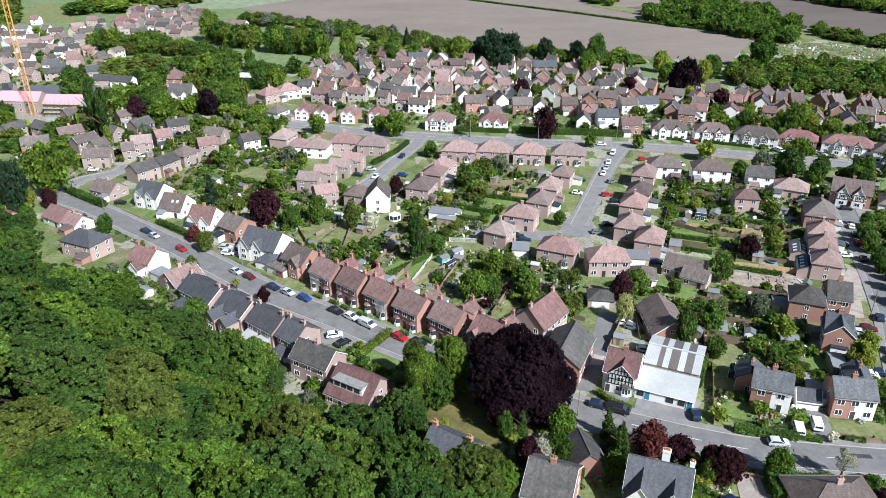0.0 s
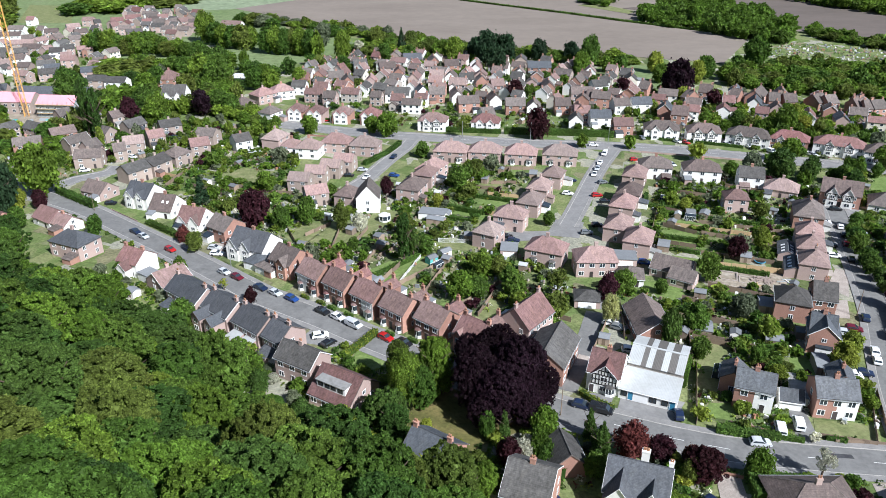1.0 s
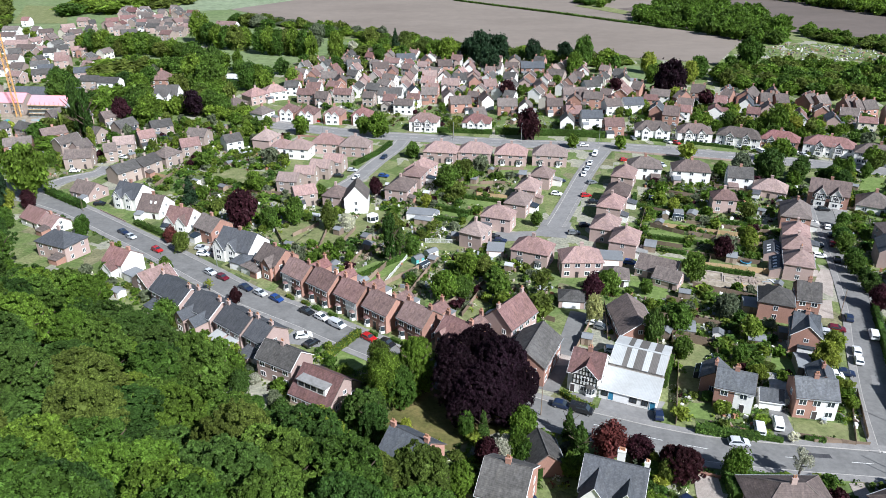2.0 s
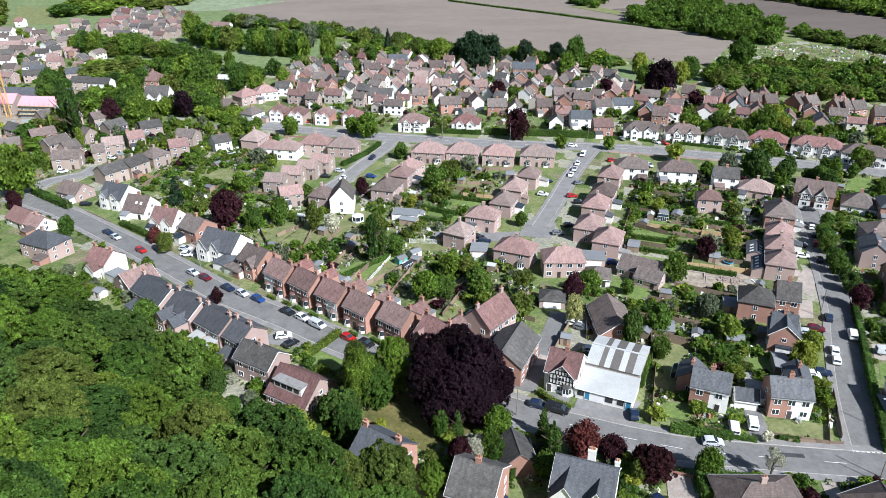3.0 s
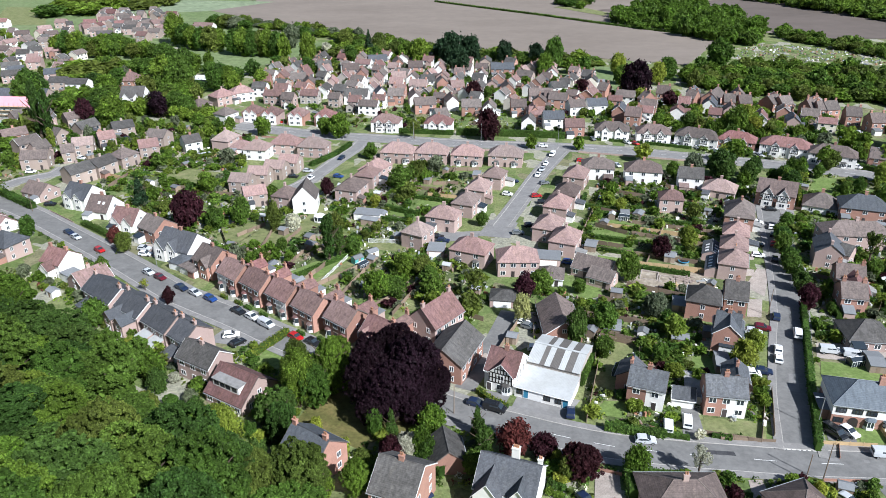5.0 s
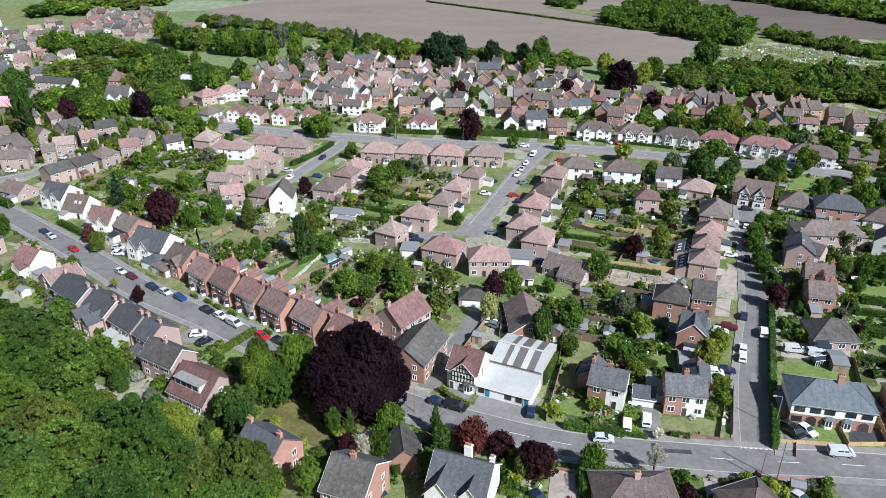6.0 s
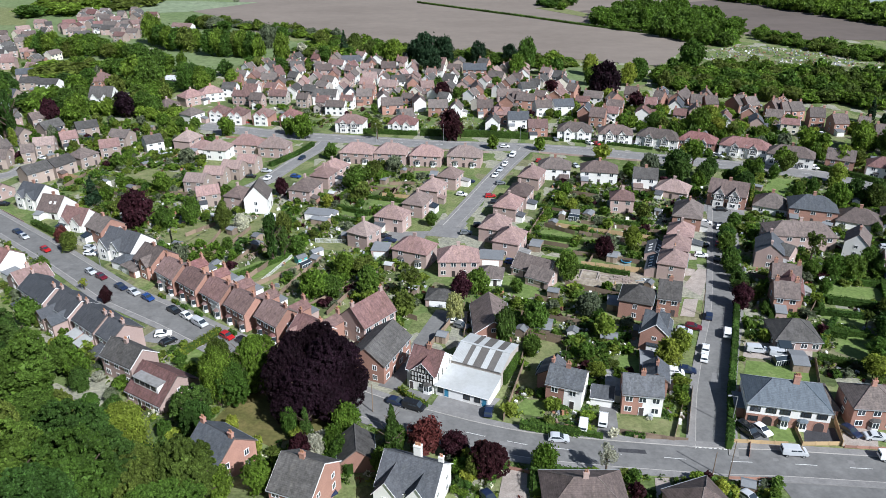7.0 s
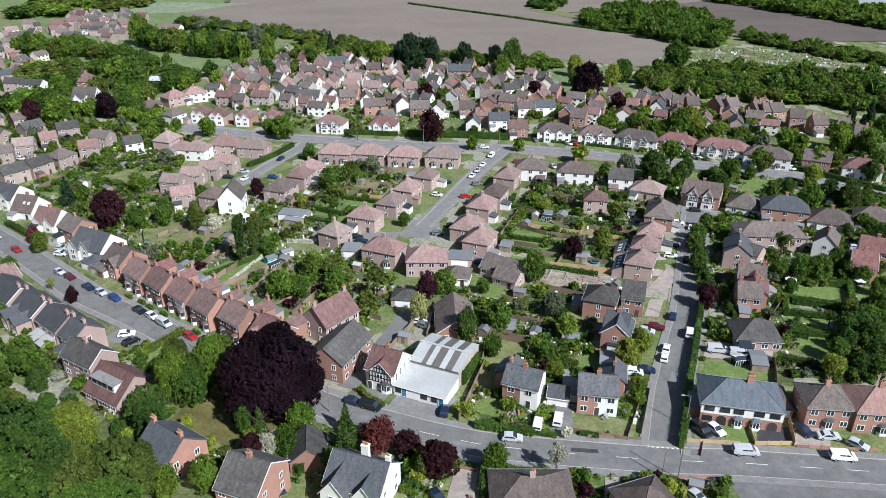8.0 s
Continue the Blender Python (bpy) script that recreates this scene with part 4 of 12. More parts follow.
def hedge(points, w=1.0, h=1.6, leaf="hedge", label="clipped green hedge along a garden edge", clump=0.32):
    """A clipped hedge along a line: a solid inner body clad in leaf clumps."""
    rs = np.random.RandomState(len(points) * 31 + int(abs(points[0][0])))
    P, Nn, body = [], [], Shape()
    for (x0, y0), (x1, y1) in zip(points[:-1], points[1:]):
        ln = math.hypot(x1 - x0, y1 - y0)
        ux, uy = (x1 - x0) / ln, (y1 - y0) / ln
        nx, ny = -uy, ux
        g0, g1 = ground(x0, y0), ground(x1, y1)
        k = w * 0.36
        ring = [(x0 - nx * k, y0 - ny * k, g0), (x1 - nx * k, y1 - ny * k, g1), (x1 + nx * k, y1 + ny * k, g1), (x0 + nx * k, y0 + ny * k, g0)]
        body.hull([(a, b, c - 0.2) for a, b, c in ring], [(a, b, c + h - 0.2) for a, b, c in ring])
        n = int(ln * (w + 2 * h) / (clump * clump) * 1.1)
        s = rs.uniform(0, ln, n)
        e = rs.uniform(0, w + 2 * h, n)
        off = np.where(e < h, -w / 2, np.where(e < h + w, e - h - w / 2, w / 2)) * rs.uniform(0.85, 1.08, n)
        zz = np.where(e < h, e, np.where(e < h + w, h, w + 2 * h - e)) + rs.uniform(-0.12, 0.1, n)
        gz = g0 + (g1 - g0) * s / ln
        P.append(np.stack([x0 + ux * s + nx * off, y0 + uy * s + ny * off, gz + np.maximum(zz, 0.05)], 1))
        top = ((e > h) & (e < h + w))[:, None]
        Nn.append(np.where(top, [0, 0, 1.0], np.stack([nx * np.sign(off), ny * np.sign(off), 0.2 + 0 * off], 1)))
    v, f = leaf_cards(np.concatenate(P), np.concatenate(Nn), clump, rs, 0.5)
    hd = put("hedge", quick_mesh("hedge", v, f, leaf))
    tagged(hd, label, "hedge")
    # solid filler in a darker leaf green than the clumps around it
    put("core", body.mesh("core", "leaf_dark"), hd, label="solid dark green body inside the hedge")
    return hd


# ---- ground sheets ----
def drape(name, c, mat, lift=0.05, step=6.0, label="", kind="structure"):
    """A four-cornered patch laid over the ground."""
    c = [Vector((p[0], p[1])) for p in c]
    nu = max(1, int(max((c[1] - c[0]).length, (c[2] - c[3]).length) / step))
    nv = max(1, int(max((c[3] - c[0]).length, (c[2] - c[1]).length) / step))
    v, f = [], []
    for j in range(nv + 1):
        for i in range(nu + 1):
            a = c[0].lerp(c[1], i / nu).lerp(c[3].lerp(c[2], i / nu), j / nv)
            v.append((a.x, a.y, ground(a.x, a.y) + lift))
    for j in range(nv):
        for i in range(nu):
            k = j * (nu + 1) + i
            f.append((k, k + 1, k + nu + 2, k + nu + 1))
    return tagged(put(name, mesh_of(name, v, f, mat)), label, kind=kind)


def smooth_line(pts, step=4.0):
    """Points along a smooth curve through pts."""
    p = [Vector(q) for q in pts]
    p = [p[0] * 2 - p[1]] + p + [p[-1] * 2 - p[-2]]
    out = []
    for i in range(1, len(p) - 2):
        n = max(1, int((p[i + 1] - p[i]).length / step))
        for k in range(n):
            t = k / n
            out.append(0.5 * (2 * p[i] + (p[i + 1] - p[i - 1]) * t + (2 * p[i - 1] - 5 * p[i] + 4 * p[i + 1] - p[i + 2]) * t * t + (3 * p[i] - p[i - 1] - 3 * p[i + 1] + p[i + 2]) * t ** 3))
    return out + [p[-2]]


def ribbon(name, line, off0, off1, mat, lift, drop=0.0, label="", parent=None):
    """A strip that follows line between two side offsets, with upright edges if it drops."""
    cols = 5 if abs(off1 - off0) > 3 else 2
    v, f = [], []
    for i, q in enumerate(line):
        d = (line[min(i + 1, len(line) - 1)] - line[max(i - 1, 0)]).normalized()
        for k in range(cols):
            o = off0 + (off1 - off0) * k / (cols - 1)
            x, y = q.x + d.y * o, q.y - d.x * o
            v.append((x, y, ground(x, y) + lift))
    n = len(line)
    for i in range(n - 1):
        for k in range(cols - 1):
            a = i * cols + k
            f.append((a, a + 1, a + cols + 1, a + cols) if off1 > off0 else (a, a + cols, a + cols + 1, a + 1))
    if drop:
        m = len(v)
        v += [(x, y, z - drop) for x, y, z in v]
        for e in (0, cols - 1):
            f += [(i * cols + e, (i + 1) * cols + e, m + (i + 1) * cols + e, m + i * cols + e) for i in range(n - 1)]
    ob = put(name, mesh_of(name, v, f, mat), parent)
    return tagged(ob, label, kind="" if parent else "structure")


ROAD_LINES = []


def road(name, pts, half, label, mat="asphalt", walk_w=1.8, dashes=0.0, dash_from=-1e9, lift=0.06, sides=(-1, 1)):
    line = smooth_line(pts)
    ROAD_LINES.append((np.array([(p.x, p.y) for p in line]), half + walk_w))
    r = ribbon(name, line, -half, half, mat, lift, label=label)
    for sg in sides:
        if walk_w:
            ribbon("kerb", line, sg * half, sg * (half + 0.15), "kerb", lift + 0.11, 0.14, "", r)
            ribbon("pavement", line, sg * (half + 0.15), sg * (half + walk_w), "pavement", lift + 0.1, 0.25, "grey tarmac pavement beside the road")
    if dashes:
        n = int(sum((b - a).length for a, b in zip(line[:-1], line[1:])) / dashes)
        for i in range(n):
            a = line[min(int(i / n * (len(line) - 1)), len(line) - 2)]
            b = line[min(int(i / n * (len(line) - 1)) + 1, len(line) - 1)]
            fr = i / n * (len(line) - 1) % 1
            q, d = a.lerp(b, fr), (b - a).normalized()
            if q.x < dash_from:
                continue
            dash = cached("dash", lambda: Shape().box(-2, -0.06, 0, 2, 0.06, 0.006).mesh("road_marking", "paint"))
            g = (ground(q.x + d.x, q.y + d.y) - ground(q.x - d.x, q.y - d.y)) / 2
            mt = Matrix.Translation((q.x, q.y, ground(q.x, q.y) + lift + 0.02)) @ Matrix.Rotation(math.atan2(d.y, d.x), 4, "Z") @ Matrix.Rotation(-math.atan(g), 4, "Y")
            put("road_marking", dash, r, mt)
    return r


# ---- vehicles ----
def car_body(L, W, H, kind):
    """Body shell by cross-sections along the car: bonnet, cabin, boot."""
    if kind == "van":
        prof = [(-0.5, 0.35, 0.88), (-0.485, 0.3, 0.98), (-0.3, 0.25, 1.0), (0.1, 0.25, 1.0), (0.18, 0.25, 0.97), (0.335, 0.25, 0.6), (0.46, 0.25, 0.53), (0.5, 0.35, 0.4)]
    elif kind == "hatch":
        prof = [(-0.5, 0.35, 0.55), (-0.48, 0.25, 0.66), (-0.40, 0.22, 0.93), (-0.30, 0.22, 1.0), (0.02, 0.22, 1.0), (0.22, 0.22, 0.64), (0.44, 0.22, 0.54), (0.5, 0.3, 0.4)]
    else:
        prof = [(-0.5, 0.35, 0.6), (-0.47, 0.24, 0.68), (-0.36, 0.22, 0.72), (-0.24, 0.22, 0.98), (0.02, 0.22, 1.0), (0.2, 0.22, 0.66), (0.44, 0.22, 0.56), (0.5, 0.3, 0.42)]
    s = Shape()
    rings = []
    for x, z0, z1 in prof:
        belt = min(z1, 0.64)
        tw = W / 2 * (1 - 0.28 * max(0, z1 - 0.66))
        wv = W / 2 * (0.93 if abs(x) > 0.47 else 1.0)
        rings.append([(x * L, -wv, z0 * H), (x * L, -wv, belt * H), (x * L, -tw * 0.97, z1 * H - 0.03), (x * L, -tw * 0.85, z1 * H), (x * L, tw * 0.85, z1 * H), (x * L, tw * 0.97, z1 * H - 0.03), (x * L, wv, belt * H), (x * L, wv, z0 * H)])
    n = 8
    for r in rings:
        s.v += r
    for i in range(len(rings) - 1):
        s.f += [(i * n + j, i * n + (j + 1) % n, (i + 1) * n + (j + 1) % n, (i + 1) * n + j) for j in range(n)]
    s.f += [tuple(range(n)), tuple(range((len(rings) - 1) * n, len(rings) * n))[::-1]]
    me = s.mesh("body", "trim")
    bm = bmesh.new()
    bm.from_mesh(me)
    bmesh.ops.recalc_face_normals(bm, faces=bm.faces)
    bm.to_mesh(me)
    bm.free()
    return me


def car_glass(L, W, H, kind):
    """Windscreen, rear window and side windows, each a piece of its own: (name, shape)."""
    out = []
    if kind == "van":
        out.append(("windscreen", Shape().hull([(0.185 * L, -W * 0.4, 0.95 * H), (0.185 * L, W * 0.4, 0.95 * H), (0.318 * L, W * 0.44, 0.63 * H), (0.318 * L, -W * 0.44, 0.63 * H)],
                                            [(0.2 * L, -W * 0.4, 0.965 * H), (0.2 * L, W * 0.4, 0.965 * H), (0.335 * L, W * 0.44, 0.645 * H), (0.335 * L, -W * 0.44, 0.645 * H)])))
        for sg in (-1, 1):
            out.append(("side_window", Shape().box(0.03 * L, sg * W * 0.47 - 0.03, 0.65 * H, 0.2 * L, sg * W * 0.47 + 0.03, 0.87 * H)))
            out.append(("side_window", Shape().box(-0.2 * L, sg * W * 0.47 - 0.03, 0.66 * H, 0.01 * L, sg * W * 0.47 + 0.03, 0.87 * H)))
        out.append(("rear_window", Shape().box(-0.505 * L, -W * 0.36, 0.64 * H, -0.485 * L, W * 0.36, 0.86 * H)))
        return out
    x0, x1, y = (-0.42, 0.14, 0.46) if kind == "hatch" else (-0.28, 0.12, 0.46)
    for sg in (-1, 1):
        a = [(x0 * L, 0.68 * H), (x1 * L + 0.2, 0.68 * H), (0.02 * L, 0.93 * H), ((x0 + 0.1) * L, 0.93 * H)]
        out.append(("side_window", Shape().hull([(x, sg * W * (y + 0.025 if z < 0.8 * H else y - 0.015), z) for x, z in a], [(x, sg * W * (y + 0.045 if z < 0.8 * H else y + 0.005), z) for x, z in a])))
    out.append(("windscreen", Shape().hull([(0.03 * L, -W * 0.39, 0.985 * H), (0.03 * L, W * 0.39, 0.985 * H), (0.2 * L, W * 0.42, 0.675 * H), (0.2 * L, -W * 0.42, 0.675 * H)],
                                        [(0.045 * L, -W * 0.39, 1.0 * H), (0.045 * L, W * 0.39, 1.0 * H), (0.22 * L, W * 0.42, 0.69 * H), (0.22 * L, -W * 0.42, 0.69 * H)])))
    r = (-0.41, -0.47) if kind == "hatch" else (-0.25, -0.355)
    out.append(("rear_window", Shape().hull([(r[0] * L, -W * 0.38, 0.94 * H), (r[0] * L, W * 0.38, 0.94 * H), (r[1] * L, W * 0.42, 0.7 * H), (r[1] * L, -W * 0.42, 0.7 * H)],
                                         [(r[0] * L - 0.04, -W * 0.38, 0.95 * H), (r[0] * L - 0.04, W * 0.38, 0.95 * H), (r[1] * L - 0.04, W * 0.42, 0.71 * H), (r[1] * L - 0.04, -W * 0.42, 0.71 * H)])))
    return out


def car(x, y, rot, colour="silver", kind="hatch", where="parked at the kerb", lift=0.07):
    L, W, H = {"van": (4.9, 1.9, 1.95), "hatch": (4.1, 1.75, 1.5), "saloon": (4.5, 1.8, 1.45)}[kind]
    g = lambda a, b: ground(a, b)
    c, s = math.cos(radians(rot)), math.sin(radians(rot))
    pitch = math.atan((g(x + c, y + s) - g(x - c, y - s)) / 2)
    t = empty("van" if kind == "van" else "car", 0, 0, 0, 0, f"{colour} {'van' if kind == 'van' else 'saloon car' if kind == 'saloon' else 'hatchback car'} {where}", "van" if kind == "van" else "car", "parked vehicles")
    t.matrix_basis = Matrix.Translation((x, y, g(x, y) + lift)) @ Matrix.Rotation(radians(rot), 4, "Z") @ Matrix.Rotation(-pitch, 4, "Y")
    b = put("body", cached(("car", kind), lambda: car_body(L, W, H, kind)), t)
    b.material_slots[0].link = "OBJECT"
    b.material_slots[0].material = CAR_PAINT[colour]
    for nm, me in cached(("glass", kind), lambda: [(nm, s.mesh(nm, "glass")) for nm, s in car_glass(L, W, H, kind)]):
        put(nm, me, t)
    wheel = cached("wheel", lambda: Shape().limb((0, -0.1, 0), (0, 0.1, 0), 0.32, 0.32, 12).mesh("wheel", "rubber"))
    rim = cached("rim", lambda: Shape().limb((0, -0.112, 0), (0, 0.112, 0), 0.2, 0.2, 10).mesh("rim", "steel"))
    for wx in (-0.31, 0.32):
        for wy in (-0.45, 0.45):
            w = put("wheel", wheel, t, pose(wx * L, wy * W, 0.32))
            if y < 150:
                put("rim", rim, w)
    return t


# ---- fences, sheds, poles ----
def fence(points, h=1.7, mat="timber", label="weathered timber garden fence", panel=2.4):
    t = empty("fence", points[0][0], points[0][1], 0, 0, label, "fence")
    for (x0, y0), (x1, y1) in zip(points[:-1], points[1:]):
        ln = math.hypot(x1 - x0, y1 - y0)
        close = y0 < 140
        n = max(1, round(ln / (panel if close else 4.5)))
        w = round(ln / n, 1)
        def pickets():
            return mesh_of("panel", *frame_shape(w - 0.12, h, 0.07, -0.025, 0.025, max(2, int(w / 0.3))), mat)
        pm = cached(("panel", w, h, mat), pickets if mat == "trim" else lambda: Shape().box(-w / 2 + 0.06, -0.025, 0.05, w / 2 - 0.06, 0.025, h).mesh("panel", mat))
        sm = cached(("post", h, mat), lambda: Shape().box(-0.06, -0.06, -0.3, 0.06, 0.06, h + 0.12).mesh("post", mat))
        a = math.degrees(math.atan2(y1 - y0, x1 - x0))
        for i in range(n):
            f = (i + 0.5) / n
            px, py = x0 + (x1 - x0) * f, y0 + (y1 - y0) * f
            put("panel", pm, t, pose(px - points[0][0], py - points[0][1], ground(px, py), 0, 0, a))
            if not close and i:
                continue
            qx, qy = x0 + (x1 - x0) * i / n, y0 + (y1 - y0) * i / n
            put("post", sm, t, pose(qx - points[0][0], qy - points[0][1], ground(qx, qy), 0, 0, a))
    return t


def shed(x, y, rot, w=2.4, d=3.2, h=2.0, wall="shed", roof="felt", label="small timber garden shed with a felt roof"):
    t = empty("shed", x, y, ground(x, y), rot, label if wall in ("shed", "timber") else "small pale garden shed with a grey roof", "shed")
    w, d = round(w, 1), round(d, 1)
    put("wall", cached(("shed", w, d, h, wall), lambda: walls(d, w, h, 0.5, True, wall)), t)
    put("roof", cached(("shedroof", w, d, h, roof), lambda: gable_roof(d, w, h, 0.5, 0.15, roof)), t)
    put("door", cached(("sdoor", wall), lambda: Shape().box(-0.4, -0.04, 0.05, 0.4, 0.03, 1.8).mesh("door", "timber")), t, pose(0, -w / 2, 0))
    return t


def pole(x, y, h, label, name="street_lamp", arm=True, rot=0, mat="steel", lean=0.0):
    t = empty(name, x, y, ground(x, y), rot, label, name.replace("_", " "))
    put("post", Shape().limb((0, 0, -0.2), (lean, 0, h), 0.11, 0.07, 8).mesh("post", mat), t)
    if arm:
        put("arm", Shape().limb((lean, 0, h), (lean + 1.4, 0, h + 0.25), 0.05, 0.04, 6).mesh("arm", mat), t)
        put("lamp_head", Shape().box(lean + 1.2, -0.14, h + 0.17, lean + 1.95, 0.14, h + 0.33).mesh("lamp_head", "plastic_grey"), t)
    return t


# ---- the ground sheet ----
def ground_sheet():
    xs = np.unique(np.concatenate([np.arange(-90, 165, 2.5), np.arange(-200, 260, 5.0), np.arange(-700, 900, 50.0), [-4000, -2000, -1200, 1400, 2200, 4000]]))
    ys = np.unique(np.concatenate([np.arange(56, 140, 2.0), np.arange(0, 420, 5.0), np.arange(-300, 1000, 50.0), [-1500, -700, 1500, 2500, 4500]]))
    v = [(x, y, ground(x, y)) for y in ys for x in xs]
    n = len(xs)
    f = [(j * n + i, j * n + i + 1, (j + 1) * n + i + 1, (j + 1) * n + i) for j in range(len(ys) - 1) for i in range(n - 1)]
    tagged(put("ground", mesh_of("ground", v, f, "garden", True)), "rough grassy ground sloping down from a hill to a plain", kind="structure")


ground_sheet()


# ---- roads, fields, lawns and drives ----
road("road_main", [(-167.8, 267.7), (-154.1, 257.9), (-133.4, 245.2), (-117.9, 234.6), (-89.3, 210.2), (-69.2, 192.5), (-49.8, 174.6), (-42.7, 169.1), (-26.3, 158), (-12.8, 148), (24.2, 122.4), (34.2, 117.5), (41.3, 114.5), (45.7, 112.6), (57.1, 108.7), (69.1, 106.5), (80.5, 105), (92.4, 103.6), (104.3, 102.9), (115.6, 101.7), (127.6, 100.4), (139.4, 99)], 3.7, "grey asphalt residential road curving round the hill foot", dashes=9.0, dash_from=33)
road("road_straight", [(93.2, 106), (99.4, 124.2), (107.4, 143.6), (115.3, 161.9), (126.6, 193.6), (137.9, 226.8), (143.6, 243.3)], 3.0, "grey asphalt side street running uphill", dashes=0.0)
road("road_wide", [(-77, 353.4), (-70.6, 350.3), (-33.6, 336.2), (3.5, 327.6), (38.8, 320.1), (79.6, 314.7), (106.9, 308.6), (127, 301.2), (170, 286.4), (201.9, 271.1), (216.6, 258.3), (240, 242.8)], 4.2, "wide grey asphalt road across the town", mat='asphalt_pale', walk_w=2.2, dashes=10.0)
road("road_cul_de_sac", [(80.4, 313.8), (66.4, 281.8), (56.3, 253.8), (50.1, 236.5), (44.7, 221.9)], 2.4, "pale asphalt cul-de-sac", mat='asphalt_pale', walk_w=1.3, lift=0.05)
road("road_branch", [(-10.8, 324.9), (-13.5, 312.7), (-20, 294.2), (-26.8, 271), (-31, 261.7)], 2.5, "pale asphalt branch street", mat='asphalt_pale', walk_w=1.3, lift=0.05)
road("road_estate", [(-154.5, 260.4), (-145.2, 261.7), (-140.6, 271.6), (-131.4, 279.2), (-130.8, 288.1)], 2.8, "pale asphalt estate street", mat='asphalt_pale', walk_w=1.3, lift=0.05)
road("lane", [(29.8, 127.6), (34.1, 137.8), (39.4, 152.8), (42.6, 162.1)], 2.3, "narrow asphalt lane beside a brick house", walk_w=0, lift=0.075)
drape("field_soil", [(-110, 610), (900, 610), (1500, 1500), (-400, 1500)], "soil", 0.1, 60, "bare brown ploughed field beyond the town")
# this sheet paints the cloud shadow over the field at the right
drape("field_soil", [(176, 735), (330, 585), (1100, 560), (1700, 1480)], "soil_dark", 0.3, 60, "ploughed field behind a copse, cloud shadow put in its colour")
drape("field_green", [(-900, 560), (-110, 560), (-330, 1500), (-1600, 1500)], "meadow", 0.1, 60, "pale green meadows in the distance")
drape("field_soil", [(-199.1, 739), (-36.5, 583.6), (48.9, 766), (-93.2, 892.7)], "soil", 0.2, 40, "bare brown ploughed field beyond the town")
drape("field_soil", [(-36.5, 583.6), (189.9, 491.6), (239.9, 578.7), (48.9, 766)], "soil", 0.2, 40, "bare brown ploughed field beyond the town")
drape("meadow", [(-177.6, 516.1), (-111.7, 464.7), (-52, 559.1), (-110.6, 621.4)], "meadow", 0.15, 20, "bright green meadow between trees")
drape("meadow", [(-234.6, 484.9), (-161.7, 465.1), (-171.5, 535.3), (-240.5, 546)], "meadow", 0.15, 20, "bright green meadow between trees")
drape("meadow", [(-364.2, 657), (-316.6, 656.5), (-360.8, 755.6), (-406.5, 763.7)], "drylawn", 0.2, 30, "pale dry meadow")
drape("field_crop", [(-312.5, 705.8), (-198.9, 731.9), (-145.1, 796.4), (-326.3, 819.9)], "crop", 0.25, 40, "pale green crop field")
drape("meadow", [(94.4, 434.1), (131.1, 427.1), (149.7, 481.9), (110.1, 495.7)], "meadow", 0.15, 20, "green paddock behind the village")
drape("grass_strip", [(136.9, 753.5), (174.6, 700.4), (185.6, 713.7), (156.5, 768.6)], "drylawn", 0.3, 30, "pale grass strip at the field edge")
drape("allotment_ground", [(221.9, 508.5), (349, 442.8), (390.4, 511.8), (255.8, 569.8)], "garden", 0.2, 20, "allotment plots of dug earth and greenery")
drape("lake", [(510.5, 863.1), (462.0, 755.0), (479.3, 651.7), (626.2, 893.6)], "water", 0.4, 60, "pale distant lake")
drape("lawn", [(-39.8, 207.6), (-25, 201.7), (-16.8, 223.2), (-33.2, 226.4)], "drylawn", 0.05, 6, "dry yellowish garden lawn")
drape("lawn", [(-23.6, 225.4), (-12.9, 222.2), (-11, 234.6), (-18.6, 236.8)], "drylawn", 0.05, 6, "dry yellowish garden lawn")
drape("lawn", [(-48.7, 212.3), (-39.9, 206.2), (-33.3, 223.8), (-42.7, 226.5)], "drylawn", 0.05, 6, "dry yellowish garden lawn")
drape("lawn", [(-82.5, 273.3), (-68.1, 263.9), (-63.7, 280.3), (-79.8, 285.5)], "drylawn", 0.05, 6, "dry yellowish garden lawn")
drape("lawn", [(-15.2, 179.9), (-10.6, 176.5), (-2, 196.4), (-6.7, 200.3)], "lawn", 0.05, 6, "mown green garden lawn")
drape("lawn", [(-9.1, 178.2), (-6.1, 176.5), (1.3, 195.1), (-1.4, 198.5)], "drylawn", 0.05, 6, "dry yellowish garden lawn")
# beech lawn: part of the tree's shade is in this colour
drape("lawn", [(-2.3, 124.7), (9, 108.2), (24.6, 117.2), (14.6, 134.5)], "wornlawn", 0.05, 6, "olive-brown garden lawn, partial tree shade put in its colour")
drape("lawn", [(59.8, 178.6), (61, 166.6), (69.5, 171.2), (68.2, 180.3)], "lawn", 0.05, 6, "mown green garden lawn")
drape("lawn", [(71.7, 206.2), (81, 202.5), (85.8, 214.1), (75.7, 220.2)], "lawn", 0.05, 6, "mown green garden lawn")
drape("lawn", [(56.5, 127.5), (62.5, 127.5), (72.2, 146.2), (66.3, 149.3)], "drylawn", 0.05, 6, "dry yellowish garden lawn")
drape("lawn", [(55.9, 118.7), (62.2, 117.2), (65, 122.9), (59.2, 123.3)], "lawn", 0.05, 6, "mown green garden lawn")
drape("lawn", [(-18.4, 136.7), (-10.1, 135.6), (-9.1, 142.7), (-16.6, 145.2)], "lawn", 0.05, 6, "mown green garden lawn")
drape("lawn", [(109.2, 132.1), (124.4, 129.4), (126.9, 135.2), (112.1, 138.2)], "lawn", 0.05, 6, "mown green garden lawn")
